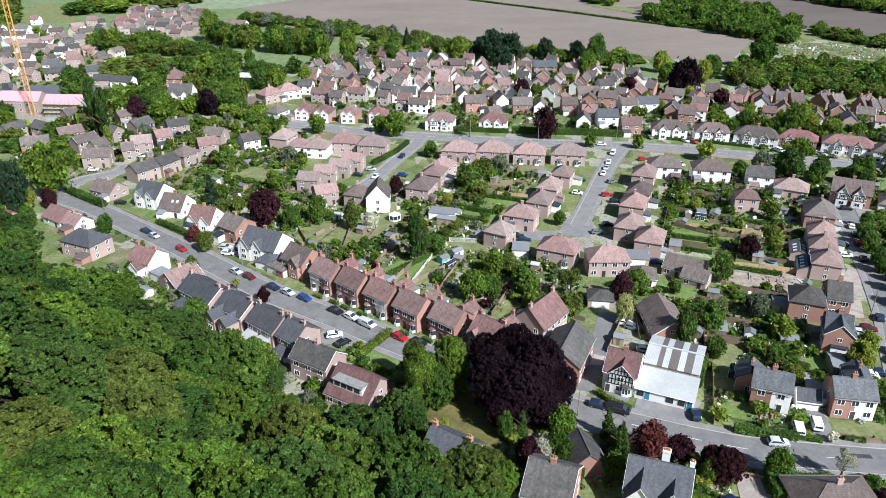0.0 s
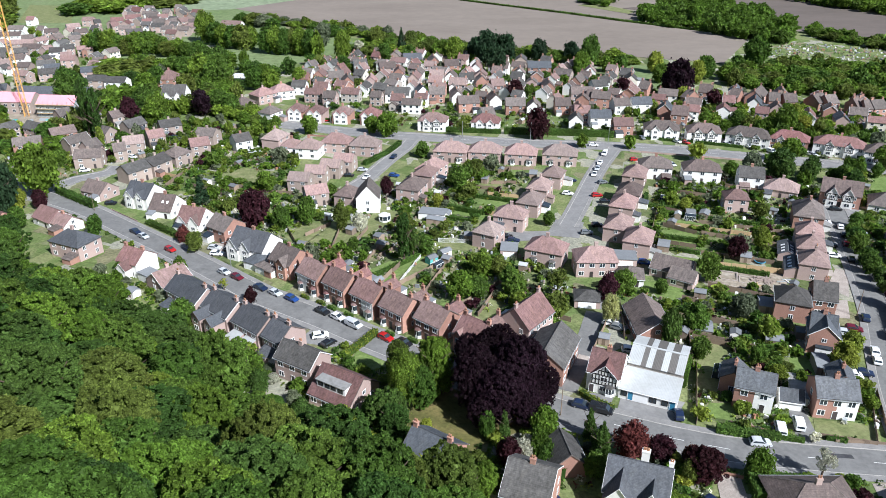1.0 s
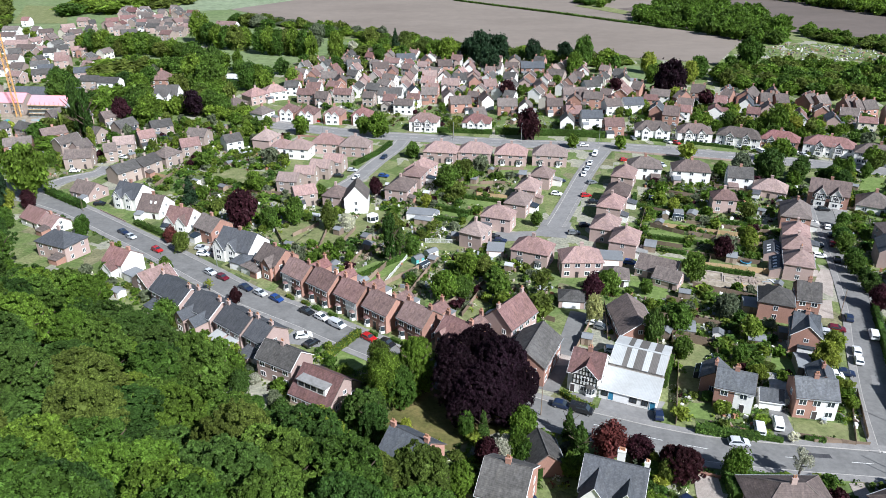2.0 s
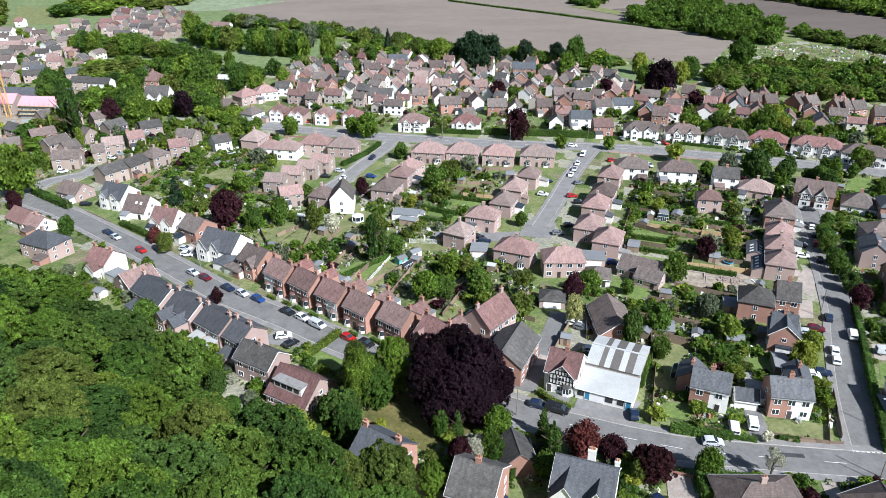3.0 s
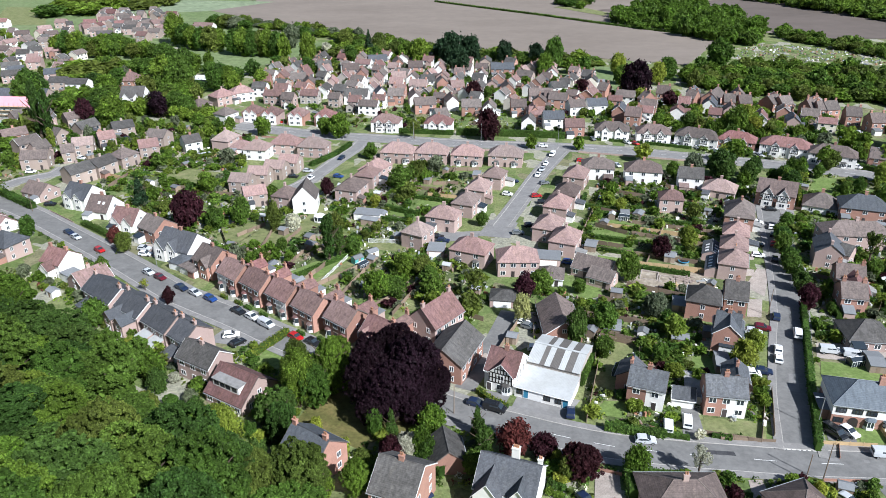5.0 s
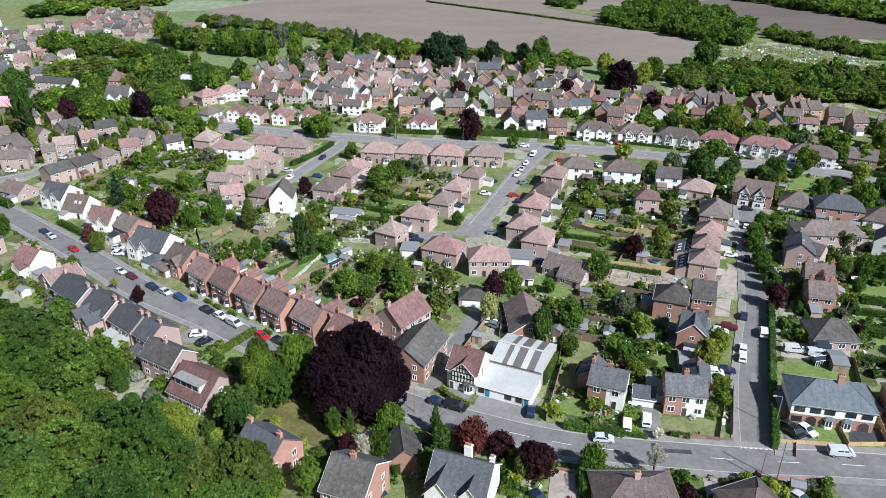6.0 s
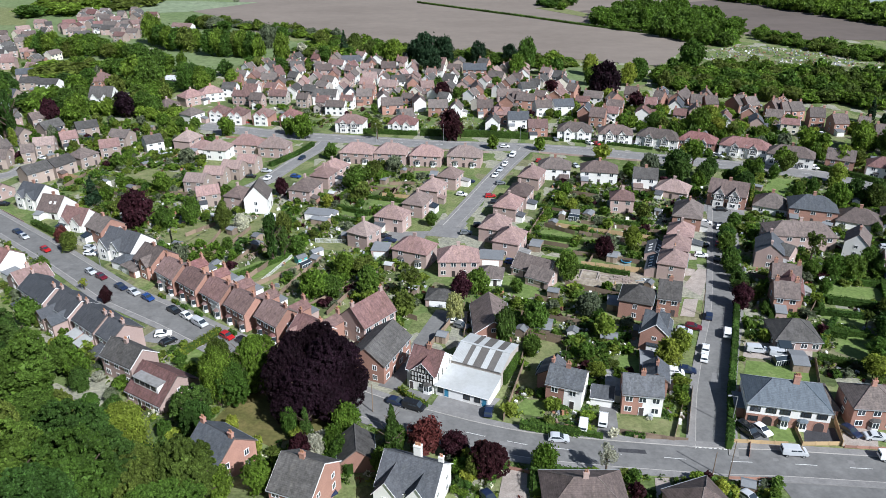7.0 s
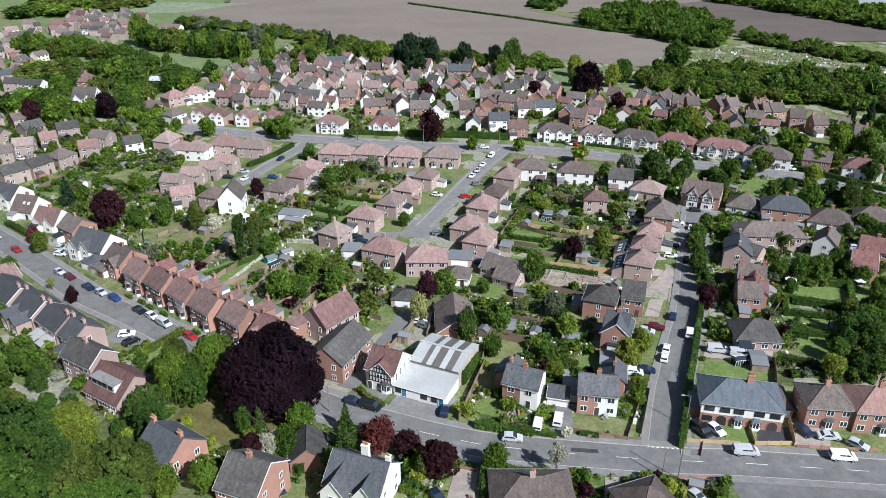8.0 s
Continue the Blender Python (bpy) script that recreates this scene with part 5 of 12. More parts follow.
drape("lawn", [(106.3, 109.4), (111.3, 108.9), (112.6, 114.2), (107.8, 113.7)], "lawn", 0.05, 6, "mown green garden lawn")
drape("lawn", [(137.1, 156.7), (146.9, 154.7), (151, 161.7), (140.9, 163.9)], "lawn", 0.05, 6, "mown green garden lawn")
drape("lawn", [(134.5, 141.9), (140.4, 137), (147.2, 147.5), (140.2, 150.8)], "lawn", 0.05, 6, "mown green garden lawn")
drape("lawn", [(144.6, 167.3), (157, 164.1), (161.6, 173.8), (148.1, 177)], "lawn", 0.05, 6, "mown green garden lawn")
drape("lawn", [(161.2, 165.6), (173.1, 164), (178.2, 172.7), (166.6, 174.5)], "lawn", 0.05, 6, "mown green garden lawn")
drape("lawn", [(76.3, 112.1), (88.1, 109.7), (90.1, 115.7), (78.4, 117.6)], "drylawn", 0.05, 6, "dry yellowish garden lawn")
drape("lawn", [(162.6, 253.5), (169.9, 250.3), (181.1, 269.8), (173.5, 273.4)], "lawn", 0.05, 6, "mown green garden lawn")
drape("lawn", [(80.1, 134.3), (85.9, 133.2), (89.1, 140), (83.6, 140.7)], "lawn", 0.05, 6, "mown green garden lawn")
drape("lawn", [(80.6, 159.6), (87.3, 156.8), (91.1, 164), (84.3, 167.1)], "drylawn", 0.05, 6, "dry yellowish garden lawn")
drape("lawn", [(114.9, 277.9), (120.3, 274.3), (124.1, 281.4), (118.6, 285.2)], "lawn", 0.05, 6, "mown green garden lawn")
drape("lawn", [(3.2, 235.1), (14.7, 229.8), (17.1, 237.8), (7.3, 242.3)], "lawn", 0.05, 6, "mown green garden lawn")
drape("lawn", [(16.4, 261.5), (26.7, 256.4), (28.5, 264.7), (19, 268)], "drylawn", 0.05, 6, "dry yellowish garden lawn")
drape("lawn", [(-118.5, 241.2), (-105.3, 230.4), (-99.7, 226.7), (-111.3, 238.4)], "lawn", 0.05, 6, "mown green garden lawn")
drape("lawn", [(-57.7, 190.4), (-43.9, 179), (-43.1, 180.8), (-56.9, 193.7)], "drylawn", 0.05, 6, "dry yellowish garden lawn")
drape("lawn", [(1.9, 202.9), (13.1, 200.6), (15.4, 209.7), (4.7, 212.1)], "drylawn", 0.05, 6, "dry yellowish garden lawn")
drape("paved_area", [(39.3, 120.8), (49.7, 116.7), (54.2, 123.5), (41.8, 127.1)], "asphalt_pale", 0.055, 5, "worn concrete forecourt of the workshop")
drape("paved_area", [(111.9, 108.1), (119.1, 108), (120.2, 113.3), (114, 113.3)], "tarmac_new", 0.055, 5, "new black tarmac drive")
drape("paved_area", [(100.2, 110), (105.5, 109.3), (107.6, 116.1), (102.1, 116.2)], "asphalt", 0.055, 5, "grey tarmac drive")
drape("paved_area", [(51.3, 93.1), (56.2, 93.1), (57.5, 101.8), (53, 101.2)], "paving", 0.055, 5, "pinkish paved drive")
drape("paved_area", [(79, 92.9), (82.3, 92.9), (82.8, 98.9), (80.3, 98.9)], "paving", 0.055, 5, "pinkish paved drive")
drape("paved_area", [(75.9, 178.5), (94.5, 171.8), (102.7, 183.2), (83.5, 191.5)], "bare", 0.055, 5, "bare dug earth of a building plot")
drape("paved_area", [(38.3, 164.2), (45.5, 163.3), (48, 171.3), (40.2, 170.4)], "asphalt_pale", 0.055, 5, "pale asphalt yard before a garage")
drape("paved_area", [(-66.4, 197.9), (-56.7, 196.6), (-58.2, 206.8), (-68.2, 207.7)], "paving", 0.055, 5, "paved drive")
drape("paved_area", [(134, 236), (147.7, 232.1), (152.4, 245.6), (140, 249.3)], "asphalt_pale", 0.055, 5, "pale asphalt forecourt")
drape("paved_area", [(72.2, 111.2), (76.5, 110.3), (77.9, 120.5), (74.9, 121.6)], "asphalt", 0.055, 5, "tarmac drive between two houses")
drape("paved_area", [(36.6, 213.9), (47, 211.4), (51, 225.5), (41.9, 228.1)], "asphalt_pale", 0.055, 5, "asphalt turning circle")
drape("paved_area", [(21.5, 208.2), (36, 210.1), (38.1, 217.8), (25, 216.9)], "asphalt_pale", 0.055, 5, "pale shared drive")
drape("paved_area", [(111.9, 139.6), (126.4, 136.4), (130.5, 144.5), (114.8, 146.4)], "paving", 0.055, 5, "sandy paved yard behind the semis")
drape("paved_area", [(118.8, 107.5), (125.5, 106.7), (128.5, 112.7), (122.1, 113.6)], "paving", 0.055, 5, "paved drive")
drape("paved_area", [(-221.3, 357.5), (-172.6, 337.1), (-183.1, 373.7), (-236.7, 385.8)], "bare", 0.055, 5, "pale churned ground of a building site")
drape("paved_area", [(103, 159), (106.5, 158.4), (110.7, 168.2), (106.9, 168.2)], "paving", 0.055, 5, "paved drive")
drape("paved_area", [(108.8, 175.5), (111.9, 169.8), (119.8, 185.8), (117.1, 187.8)], "paving", 0.055, 5, "pale paved yard")
drape("paved_area", [(-31.7, 147.7), (-22, 145.2), (-19.9, 151.1), (-29.2, 153.6)], "asphalt_pale", 0.055, 5, "pale tarmac drive")
drape("paved_area", [(102.4, 98.6), (138.4, 97.4), (133.3, 89.4), (102.9, 89.7)], "asphalt", 0.05, 4, "asphalt junction mouth opening to the south")
drape("road_repair", [(87.9, 108), (89.4, 107.9), (89.5, 108.9), (88.1, 109)], "asphalt_pale", 0.075, 2, "patched rectangle of road surface")
drape("road_repair", [(97.6, 104.1), (99.5, 103.9), (99.7, 105), (97.9, 105)], "asphalt_pale", 0.075, 2, "patched rectangle of road surface")
drape("road_repair", [(103.9, 103.6), (104.9, 103.4), (105, 104.3), (104.1, 104.4)], "asphalt_pale", 0.075, 2, "patched rectangle of road surface")
drape("road_repair", [(117.6, 102.7), (118.7, 102.3), (119, 103.5), (117.8, 103.6)], "asphalt_pale", 0.075, 2, "patched rectangle of road surface")
drape("road_repair", [(75.3, 106.2), (80.6, 105.6), (80.6, 106.8), (75.5, 107.3)], "tarmac_new", 0.075, 2, "patched rectangle of road surface")
drape("road_repair", [(52.6, 108.6), (56.9, 107.4), (57.2, 108.4), (53, 109.6)], "asphalt_pale", 0.075, 2, "patched rectangle of road surface")
drape("road_repair", [(99.6, 126.5), (101.9, 126.1), (104.4, 133.1), (102.5, 133.1)], "asphalt_pale", 0.075, 2, "patched rectangle of road surface")
# covers the plot pattern; its dark colour also deepens gaps between crowns
drape("wood_floor", [(-230, -150), (14, -150), (8, 70), (-150, 212)], "woodfloor", 0.12, 4, "leaf-strewn floor of the hillside wood, crown shade put in its colour")
drape("paved_area", [(-67.4, 357.6), (-25.9, 349), (-26.5, 358.4), (-68, 366.2)], "paving", 0.06, 5, "paved forecourts of houses beside the road")
drape("paved_area", [(90.7, 327.9), (138.5, 316.1), (141.5, 324), (93.6, 334.5)], "paving", 0.06, 5, "paved forecourts of houses beside the road")
drape("lawn", [(144.7, 173.2), (159.7, 167.6), (163.1, 173.1), (146.5, 177.4)], "lawn", 0.06, 4, "mown green garden lawn")
drape("lawn", [(136.9, 156.4), (147.7, 152.4), (151.2, 158.4), (143.4, 163.2)], "lawn", 0.06, 4, "mown green garden lawn")
drape("lawn", [(134.9, 142.7), (142, 142.7), (145.2, 148.1), (139, 148.9)], "lawn", 0.06, 4, "mown green garden lawn")
# more of the beech lawn, with partial shade painted in
drape("lawn", [(-4.6, 115.9), (-2.2, 124.9), (9.5, 119.2), (9.8, 106.9), (3.6, 107.6)], "wornlawn", 0.06, 4, "olive-brown garden lawn, partial tree shade put in its colour")

drape("paved_area", [(32.2, 124.3), (38.1, 122.1), (39.6, 125.3), (34.4, 127.4)], "asphalt", 0.062, 3, "dark paved front yard of the half-timbered cottage")
# long back-garden plots: foot of the plot, direction, length, width, share of lawn
PLOTS = []
for gx, gy, ga, gl, gw, lawns in ((69, 196.5, -22, 30, 6.5, (0.1, 0.75)), (72, 205.5, -22, 32, 6.5, (0.05, 0.5)), (75.5, 214.5, -22, 34, 7, (0.3, 0.95)), (79, 226, -22, 34, 7.5, (0.05, 0.4)), (82, 236, -22, 30, 7, (0.2, 0.6)),
                                  (-17, 171.5, 49, 30, 5, (0.25, 0.9)), (-24, 177.5, 49, 28, 5.5, (0.3, 0.8)), (1, 161.5, 49, 24, 6, (0.2, 0.6)), (10, 155, 49, 22, 6, (0.25, 0.55)),
                                  (28, 225.5, 158, 22, 7, (0.1, 0.6)), (33, 239, 158, 22, 7, (0.3, 0.8)), (4, 289, -100, 18, 6, (0.15, 0.7)), (19, 286, -100, 18, 6, (0.2, 0.6)), (34, 284, -100, 14, 6, (0.1, 0.6))):
    ux, uy = math.cos(radians(ga)), math.sin(radians(ga))
    PLOTS.append((gx, gy, ux, uy, gl, gw))
    a0, a1, hw = lawns[0] * gl, lawns[1] * gl, gw / 2 - 0.9
    drape("lawn", [(gx + ux * s + uy * o, gy + uy * s - ux * o) for s, o in ((a0, hw), (a1, hw), (a1, -hw), (a0, -hw))], "lawn" if len(PLOTS) % 3 else "drylawn", 0.065, 3, "long mown lawn in a narrow back garden")

# ---- free ground for planting ----
FOOT, BUSY, SHRUBS = [], [], []
CLUTTER, TUFTS = {}, {}


def inside(x, y, poly):
    c, j = False, len(poly) - 1
    for i, (px, py) in enumerate(poly):
        qx, qy = poly[j]
        if (py > y) != (qy > y) and x < (qx - px) * (y - py) / (qy - py) + px:
            c = not c
        j = i
    return c


def on_road(x, y, r):
    """True where (x, y) lies within r of a carriageway or its pavements."""
    for pts, w in ROAD_LINES:
        a, d = pts[:-1], np.diff(pts, axis=0)
        k = np.clip(((x - a[:, 0]) * d[:, 0] + (y - a[:, 1]) * d[:, 1]) / (d ** 2).sum(1), 0, 1)
        if np.min((x - a[:, 0] - k * d[:, 0]) ** 2 + (y - a[:, 1] - k * d[:, 1]) ** 2) < (w + r) ** 2:
            return True
    return False


def free(x, y, r):
    if on_road(x, y, r * 0.5 + 0.4):
        return False
    for hx, hy, c, s, l, d in FOOT:
        dx, dy = x - hx, y - hy
        if abs(dx * c + dy * s) < l + r and abs(dy * c - dx * s) < d + r:
            return False
    return not any((x - bx) ** 2 + (y - by) ** 2 < (r + br) ** 2 for bx, by, br in BUSY)


def clear(x, y, r):
    return not any(abs((x - hx) * c + (y - hy) * s) < l + r and abs((y - hy) * c - (x - hx) * s) < d + r for hx, hy, c, s, l, d in FOOT)


for ob in list(scene.objects):
    if ob.name.startswith(("road", "lane", "lawn", "paved")) and ob.type == "MESH" and not ob.name.startswith("road_marking"):
        for p in ob.data.polygons:
            BUSY.append((p.center.x, p.center.y, 0.55 * math.sqrt(p.area)))


def spread(poly):
    xs, ys = [p[0] for p in poly], [p[1] for p in poly]
    return rng.uniform(min(xs), max(xs)), rng.uniform(min(ys), max(ys))


def wood(poly, gap, heights, leaves, form, where="hillside wood", name="woodland"):
    """Trees that fill a stretch of ground with their crowns touching; distant ones are joined."""
    got, tries, spots = [], 0, []
    while tries < 9000 and len(got) < 300:
        tries += 1
        x, y = spread(poly)
        if not inside(x, y, poly) or any((x - a) ** 2 + (y - b) ** 2 < (gap * 0.8) ** 2 for a, b in got):
            continue
        if form == "far" and not clear(x, y, 2.5):
            continue
        got.append((x, y))
        h, w = rng.uniform(*heights), gap * (rng.uniform(1.05, 1.6) if form != "far" else rng.uniform(0.75, 1.35))
        if form == "far":
            h *= rng.choice((0.6, 0.85, 1.0, 1.0, 1.2))
        if form == "far":
            spots.append((x, y, w, h, 0, rng.choice(leaves), "far"))
        else:
            tree(x, y, h, w, rng.choice(leaves), "near" if y < 95 else form, 0.2, where=where)
    if spots:
        thicket(name, spots, "trees massed along the " + where)


PLANT = ("leaf", "leaf", "leaf_fresh", "leaf_fresh", "leaf_fresh", "leaf_olive", "leaf_spring", "leaf_lime", "leaf_grey", "leaf", "leaf_dark", "hedge", "leaf_fresh", "leaf_spring", "leaf_olive", "hedge", "leaf_fresh", "leaf", "leaf_plum", "leaf_grey", "leaf_olive")


def planting(poly, n):
    """Garden shrubs, small trees, a shed here and there, on the free ground of a block."""
    done, tries, spots = 0, 0, []
    while done < n and tries < n * 10:
        tries += 1
        x, y = spread(poly)
        if not inside(x, y, poly):
            continue
        near, k = y < 138, rng.random()
        if k < 0.05 and free(x, y, 2.0):
            hgt = rng.uniform(4, 7.5)
            wid = hgt * rng.uniform(0.6, 0.9)
            if near:
                tree(x, y, hgt, wid, rng.choice(PLANT[:9]), "mid", 0.2)
            else:
                spots.append((x, y, wid, hgt, 0.2, rng.choice(PLANT[:9]), "far"))
            BUSY.append((x, y, 1.5))
        elif k < 0.10 and free(x, y, 2.0):
            shed(x, y, rng.choice((-20, 70, -35, 55)), rng.choice((2.0, 2.4)), rng.choice((2.4, 3.0)), 1.9, rng.choice(("shed", "shed", "white", "timber")), rng.choice(("felt", "felt", "sheet")))
            BUSY.append((x, y, 2.0))
        elif free(x, y, 0.8):
            w = rng.choice((1.1, 1.4, 1.8, 2.2, 2.6, 3.2))
            if near:
                shrub(x, y, w * 1.15, w * rng.uniform(0.6, 1.15), rng.choice(PLANT))
            else:
                spots.append((x, y, w * 1.15, w * rng.uniform(0.6, 1.15), 0, rng.choice(PLANT), "clump"))
            BUSY.append((x, y, w * 0.22))
        else:
            continue
        done += 1
    SHRUBS.extend(spots)


def clutter(poly, n, big=1.0):
    """Pots, tables, bins, planters, cold frames and toys: too small to tell apart."""
    by = CLUTTER
    for _ in range(n * 8):
        if n <= 0:
            break
        x, y = spread(poly)
        if not inside(x, y, poly) or not free(x, y, 0.4):
            continue
        n -= 1
        w, d, h = rng.uniform(0.3, 1.3) * big, rng.uniform(0.3, 0.9) * big, rng.uniform(0.3, 1.1) * (1 + big) / 2
        m = rng.choice(("trim", "white", "sheet", "shed", "shed", "timber", "timber", "pot", "plastic_grey", "paving", "felt", "felt", "sheet_grey") if big < 2 else ("trim", "sheet", "sheet", "shed", "timber", "timber", "felt", "felt", "sheet_grey", "sheet_grey", "plastic_grey"))
        a, z = rng.uniform(0, 3), ground(x, y)
        ring = [(x + math.cos(a) * u - math.sin(a) * v, y + math.sin(a) * u + math.cos(a) * v) for u, v in ((-w / 2, -d / 2), (w / 2, -d / 2), (w / 2, d / 2), (-w / 2, d / 2))]
        by.setdefault(m, Shape()).hull([(p, q, z - 0.2) for p, q in ring], [(x + (p - x) * 0.85, y + (q - y) * 0.85, z + h) for p, q in ring])


def village_trees(poly, n):
    """Small trees between closely set houses."""
    spots = []
    for _ in range(n * 12):
        if len(spots) >= n:
            break
        x, y = spread(poly)
        if inside(x, y, poly) and free(x, y, 1.2):
            h = rng.uniform(2.5, 6.5)
            spots.append((x, y, h * rng.uniform(0.7, 1.1), h, 0.1, rng.choice(PLANT[:9]), "far"))
            BUSY.append((x, y, h * 0.25))
    thicket("far_tree", spots, "small trees between village houses")


def undergrowth(poly, n):
    """Low tufts, flower beds and ground cover that roughen the gardens: nobody could count them."""
    cut = 0
    rs = np.random.RandomState(int(abs(poly[0][0]) * 7) + n)
    while n > 0 and cut < n * 30:
        cut += 1
        x, y = spread(poly)
        if not inside(x, y, poly) or not free(x, y, 0.25):
            continue
        n -= 1
        leaf = rng.choice(("leaf", "leaf_dark", "leaf_fresh", "leaf_olive", "leaf_spring", "hedge", "leaf_grey", "blossom") if rng.random() < 0.9 else ("leaf_plum", "leaf_rust", "leaf_lime"))
        r, h = rng.uniform(0.4, 1.3), rng.uniform(0.2, 0.9)
        k = 14
        a, d = rs.uniform(0, 6.28, k), np.sqrt(rs.uniform(0, 1, k)) * r
        z = ground(x, y) + h * (1 - (d / r) ** 2) + 0.05
        TUFTS.setdefault(leaf, ([], []))[0].append(np.stack([x + np.cos(a) * d, y + np.sin(a) * d, z], 1))
        TUFTS[leaf][1].append(np.stack([np.cos(a) * d / r, np.sin(a) * d / r, np.full(k, 0.7)], 1))


def finish_planting():
    """Join what was spread over the gardens, one object for each kind of leaf or stuff."""
    thicket("shrubbery", SHRUBS, "shrubs and small trees filling back gardens")
    for m, s in CLUTTER.items():
        tagged(put("garden_clutter", s.mesh("garden_clutter", m)), "small pots, tables and bins standing about gardens", "garden clutter", kind="stuff")
    rs = np.random.RandomState(5)
    for leaf, (pts, nor) in TUFTS.items():
        v, f = leaf_cards(np.concatenate(pts), np.concatenate(nor), 0.5, rs, 0.5)
        tagged(put("undergrowth", quick_mesh("undergrowth", v, f, leaf)), TREE_WORDS.get(leaf, "green").replace(" broadleaf", "") + " low plants and tufts in garden beds", "undergrowth", kind="stuff")


# ---- houses ----
SLATES = []
house(-122.8, 252.1, -26.7, 10, 8.5, 3.0, 3.09, "gable", "brick_pale", "roof_brown", "detached pale brick bungalow with gabled dark brown tile roof")
big_grey = house(-102.8, 243.5, -21.2, 10, 10, 4.6, 3.91, "gable", "white", "roof_slate", "detached white rendered house with gabled dark slate roof")
dark_bungalow = house(-91.9, 234.6, -15.4, 8.5, 9.5, 3.0, 4.28, "gable", "white", "roof_brown", "detached white rendered bungalow with gabled dark brown tile roof")
twin_gable = house(-78.5, 222.8, -18.3, 9, 9, 3.0, 4.05, "gable", "white", "roof_red", "detached white rendered bungalow with gabled red-brown tile roof")
house(-65.4, 212.2, -36.2, 8.5, 8.5, 4.8, 3.09, "gable", "brick", "roof_brown", "detached red brick house with gabled dark brown tile roof")
white_modern = house(-52.8, 198.3, -26.2, 12.5, 10, 4.4, 4.2, "gable", "white", "roof_slate", "detached white rendered house with gabled dark slate roof")
hip_brown = house(-39.9, 186.1, -37, 8.5, 9, 5.1, 3.27, "gable", "brick", "roof_brown", "detached red brick house with gabled dark brown tile roof")
TERRACE = []
for tx, ty in ((-30.8, 175.9), (-22.9, 169.8), (-14.9, 163.4), (-7.0, 156.9), (1.9, 151.0), (11.3, 143.9)):
    TERRACE.append(house(tx, ty, -40.6, 8.0, 7.5, 5.5, 3.1, "gable", "brick", "roof_red", "red brick terraced pair with gabled red-brown tile roof", chimneys=2, patio=False))
house(23.6, 151.8, 50.9, 11, 8.5, 5.4, 4.1, "gable", "brick_pale", "roof_red", "detached pale brick house with gabled red-brown tile roof", chimneys=2)
lane_house = house(27.7, 136.8, 65.5, 13, 9, 5.3, 3.15, "gable", "brick", "roof_grey", "detached red brick house with gabled grey tile roof", chimneys=0)
house(-127.7, 225.7, -33.5, 10, 8, 2.8, 2.91, "gable", "white", "roof_red", "detached white rendered bungalow with gabled red-brown tile roof", chimneys=0)
house(-121.2, 221.2, -33.5, 9.5, 7, 2.6, 2.54, "gable", "white", "roof_pink", "detached white rendered bungalow with gabled weathered pinkish tile roof")
house(-144.6, 223.1, -30.3, 8.5, 8, 2.8, 2.91, "gable", "brick", "roof_red", "detached red brick bungalow with gabled red-brown tile roof")
house(-107.4, 199.4, -24.4, 12, 8.5, 5.2, 3.09, "hip", "brick_pale", "roof_slate", "semi-detached pale brick house with hipped dark slate roof")
white_red = house(-84.1, 186.9, -25.7, 7.5, 8, 4.6, 2.91, "gable", "white", "roof_red", "detached white rendered house with gabled red-brown tile roof", chimneys=2)
house(-71.9, 177.3, 50.9, 9, 8, 2.8, 2.91, "gable", "brick_pale", "roof_red", "detached pale brick bungalow with gabled red-brown tile roof")
slate_terrace = house(-60.9, 164.7, -39.1, 13, 8, 5.3, 2.7, "gable", "brick_pale", "roof_slate", "terraced pale brick house with gabled dark slate roof", chimneys=2)
SLATES.append(slate_terrace)
slate_terrace = house(-50.1, 156.7, -39.1, 10, 8, 5.3, 2.7, "gable", "brick_pale", "roof_slate", "terraced pale brick house with gabled dark slate roof", chimneys=2)
SLATES.append(slate_terrace)
slate_terrace = house(-40.8, 149.4, -39.1, 9.5, 8, 5.3, 2.7, "gable", "brick_pale", "roof_slate", "terraced pale brick house with gabled dark slate roof", chimneys=2)
SLATES.append(slate_terrace)
slate_terrace = house(-33.6, 143.9, -39.1, 6, 8, 5.3, 2.7, "gable", "brick_pale", "roof_slate", "terraced pale brick house with gabled dark slate roof", chimneys=2)
SLATES.append(slate_terrace)
tile_house = house(-27.4, 133.5, -31.2, 10, 7, 5.4, 2.7, "gable", "brick_pale", "roof_grey", "detached pale brick house with gabled grey tile roof")
chalet = house(-17.4, 125.0, -31.5, 10.5, 10.5, 2.9, 4.2, "gable", "brick_pale", "roof_red", "detached pale brick bungalow with gabled red-brown tile roof", chimneys=0)
slate_villa = house(1.6, 100.9, -34.4, 8.5, 9, 5.2, 3.52, "gable", "brick", "roof_slate", "detached red brick house with gabled dark slate roof", chimneys=2)
tile_villa = house(18.2, 92.7, -21.4, 8, 10, 5.0, 3.63, "gable", "brick", "roof_grey", "detached red brick house with gabled grey tile roof")
house(25.6, 103.9, -81.5, 7, 6.5, 3.0, 2.73, "gable", "brick", "roof_grey", "detached red brick garage building with gabled grey tile roof", chimneys=0, windows=False)
gable_villa = house(36.7, 94.6, -20.4, 10.5, 9, 5.0, 3.78, "gable", "white", "roof_slate", "detached white rendered house with gabled dark slate roof", chimneys=0)
house(65.9, 92, -0.4, 14, 10, 2.8, 3.37, "hip", "brick_pale", "roof_brown", "detached pale brick bungalow with hipped dark brown tile roof")
house(85.2, 89.3, 20, 9, 9, 2.8, 3.27, "hip", "brick_pale", "roof_brown", "detached pale brick bungalow with hipped dark brown tile roof", chimneys=0)
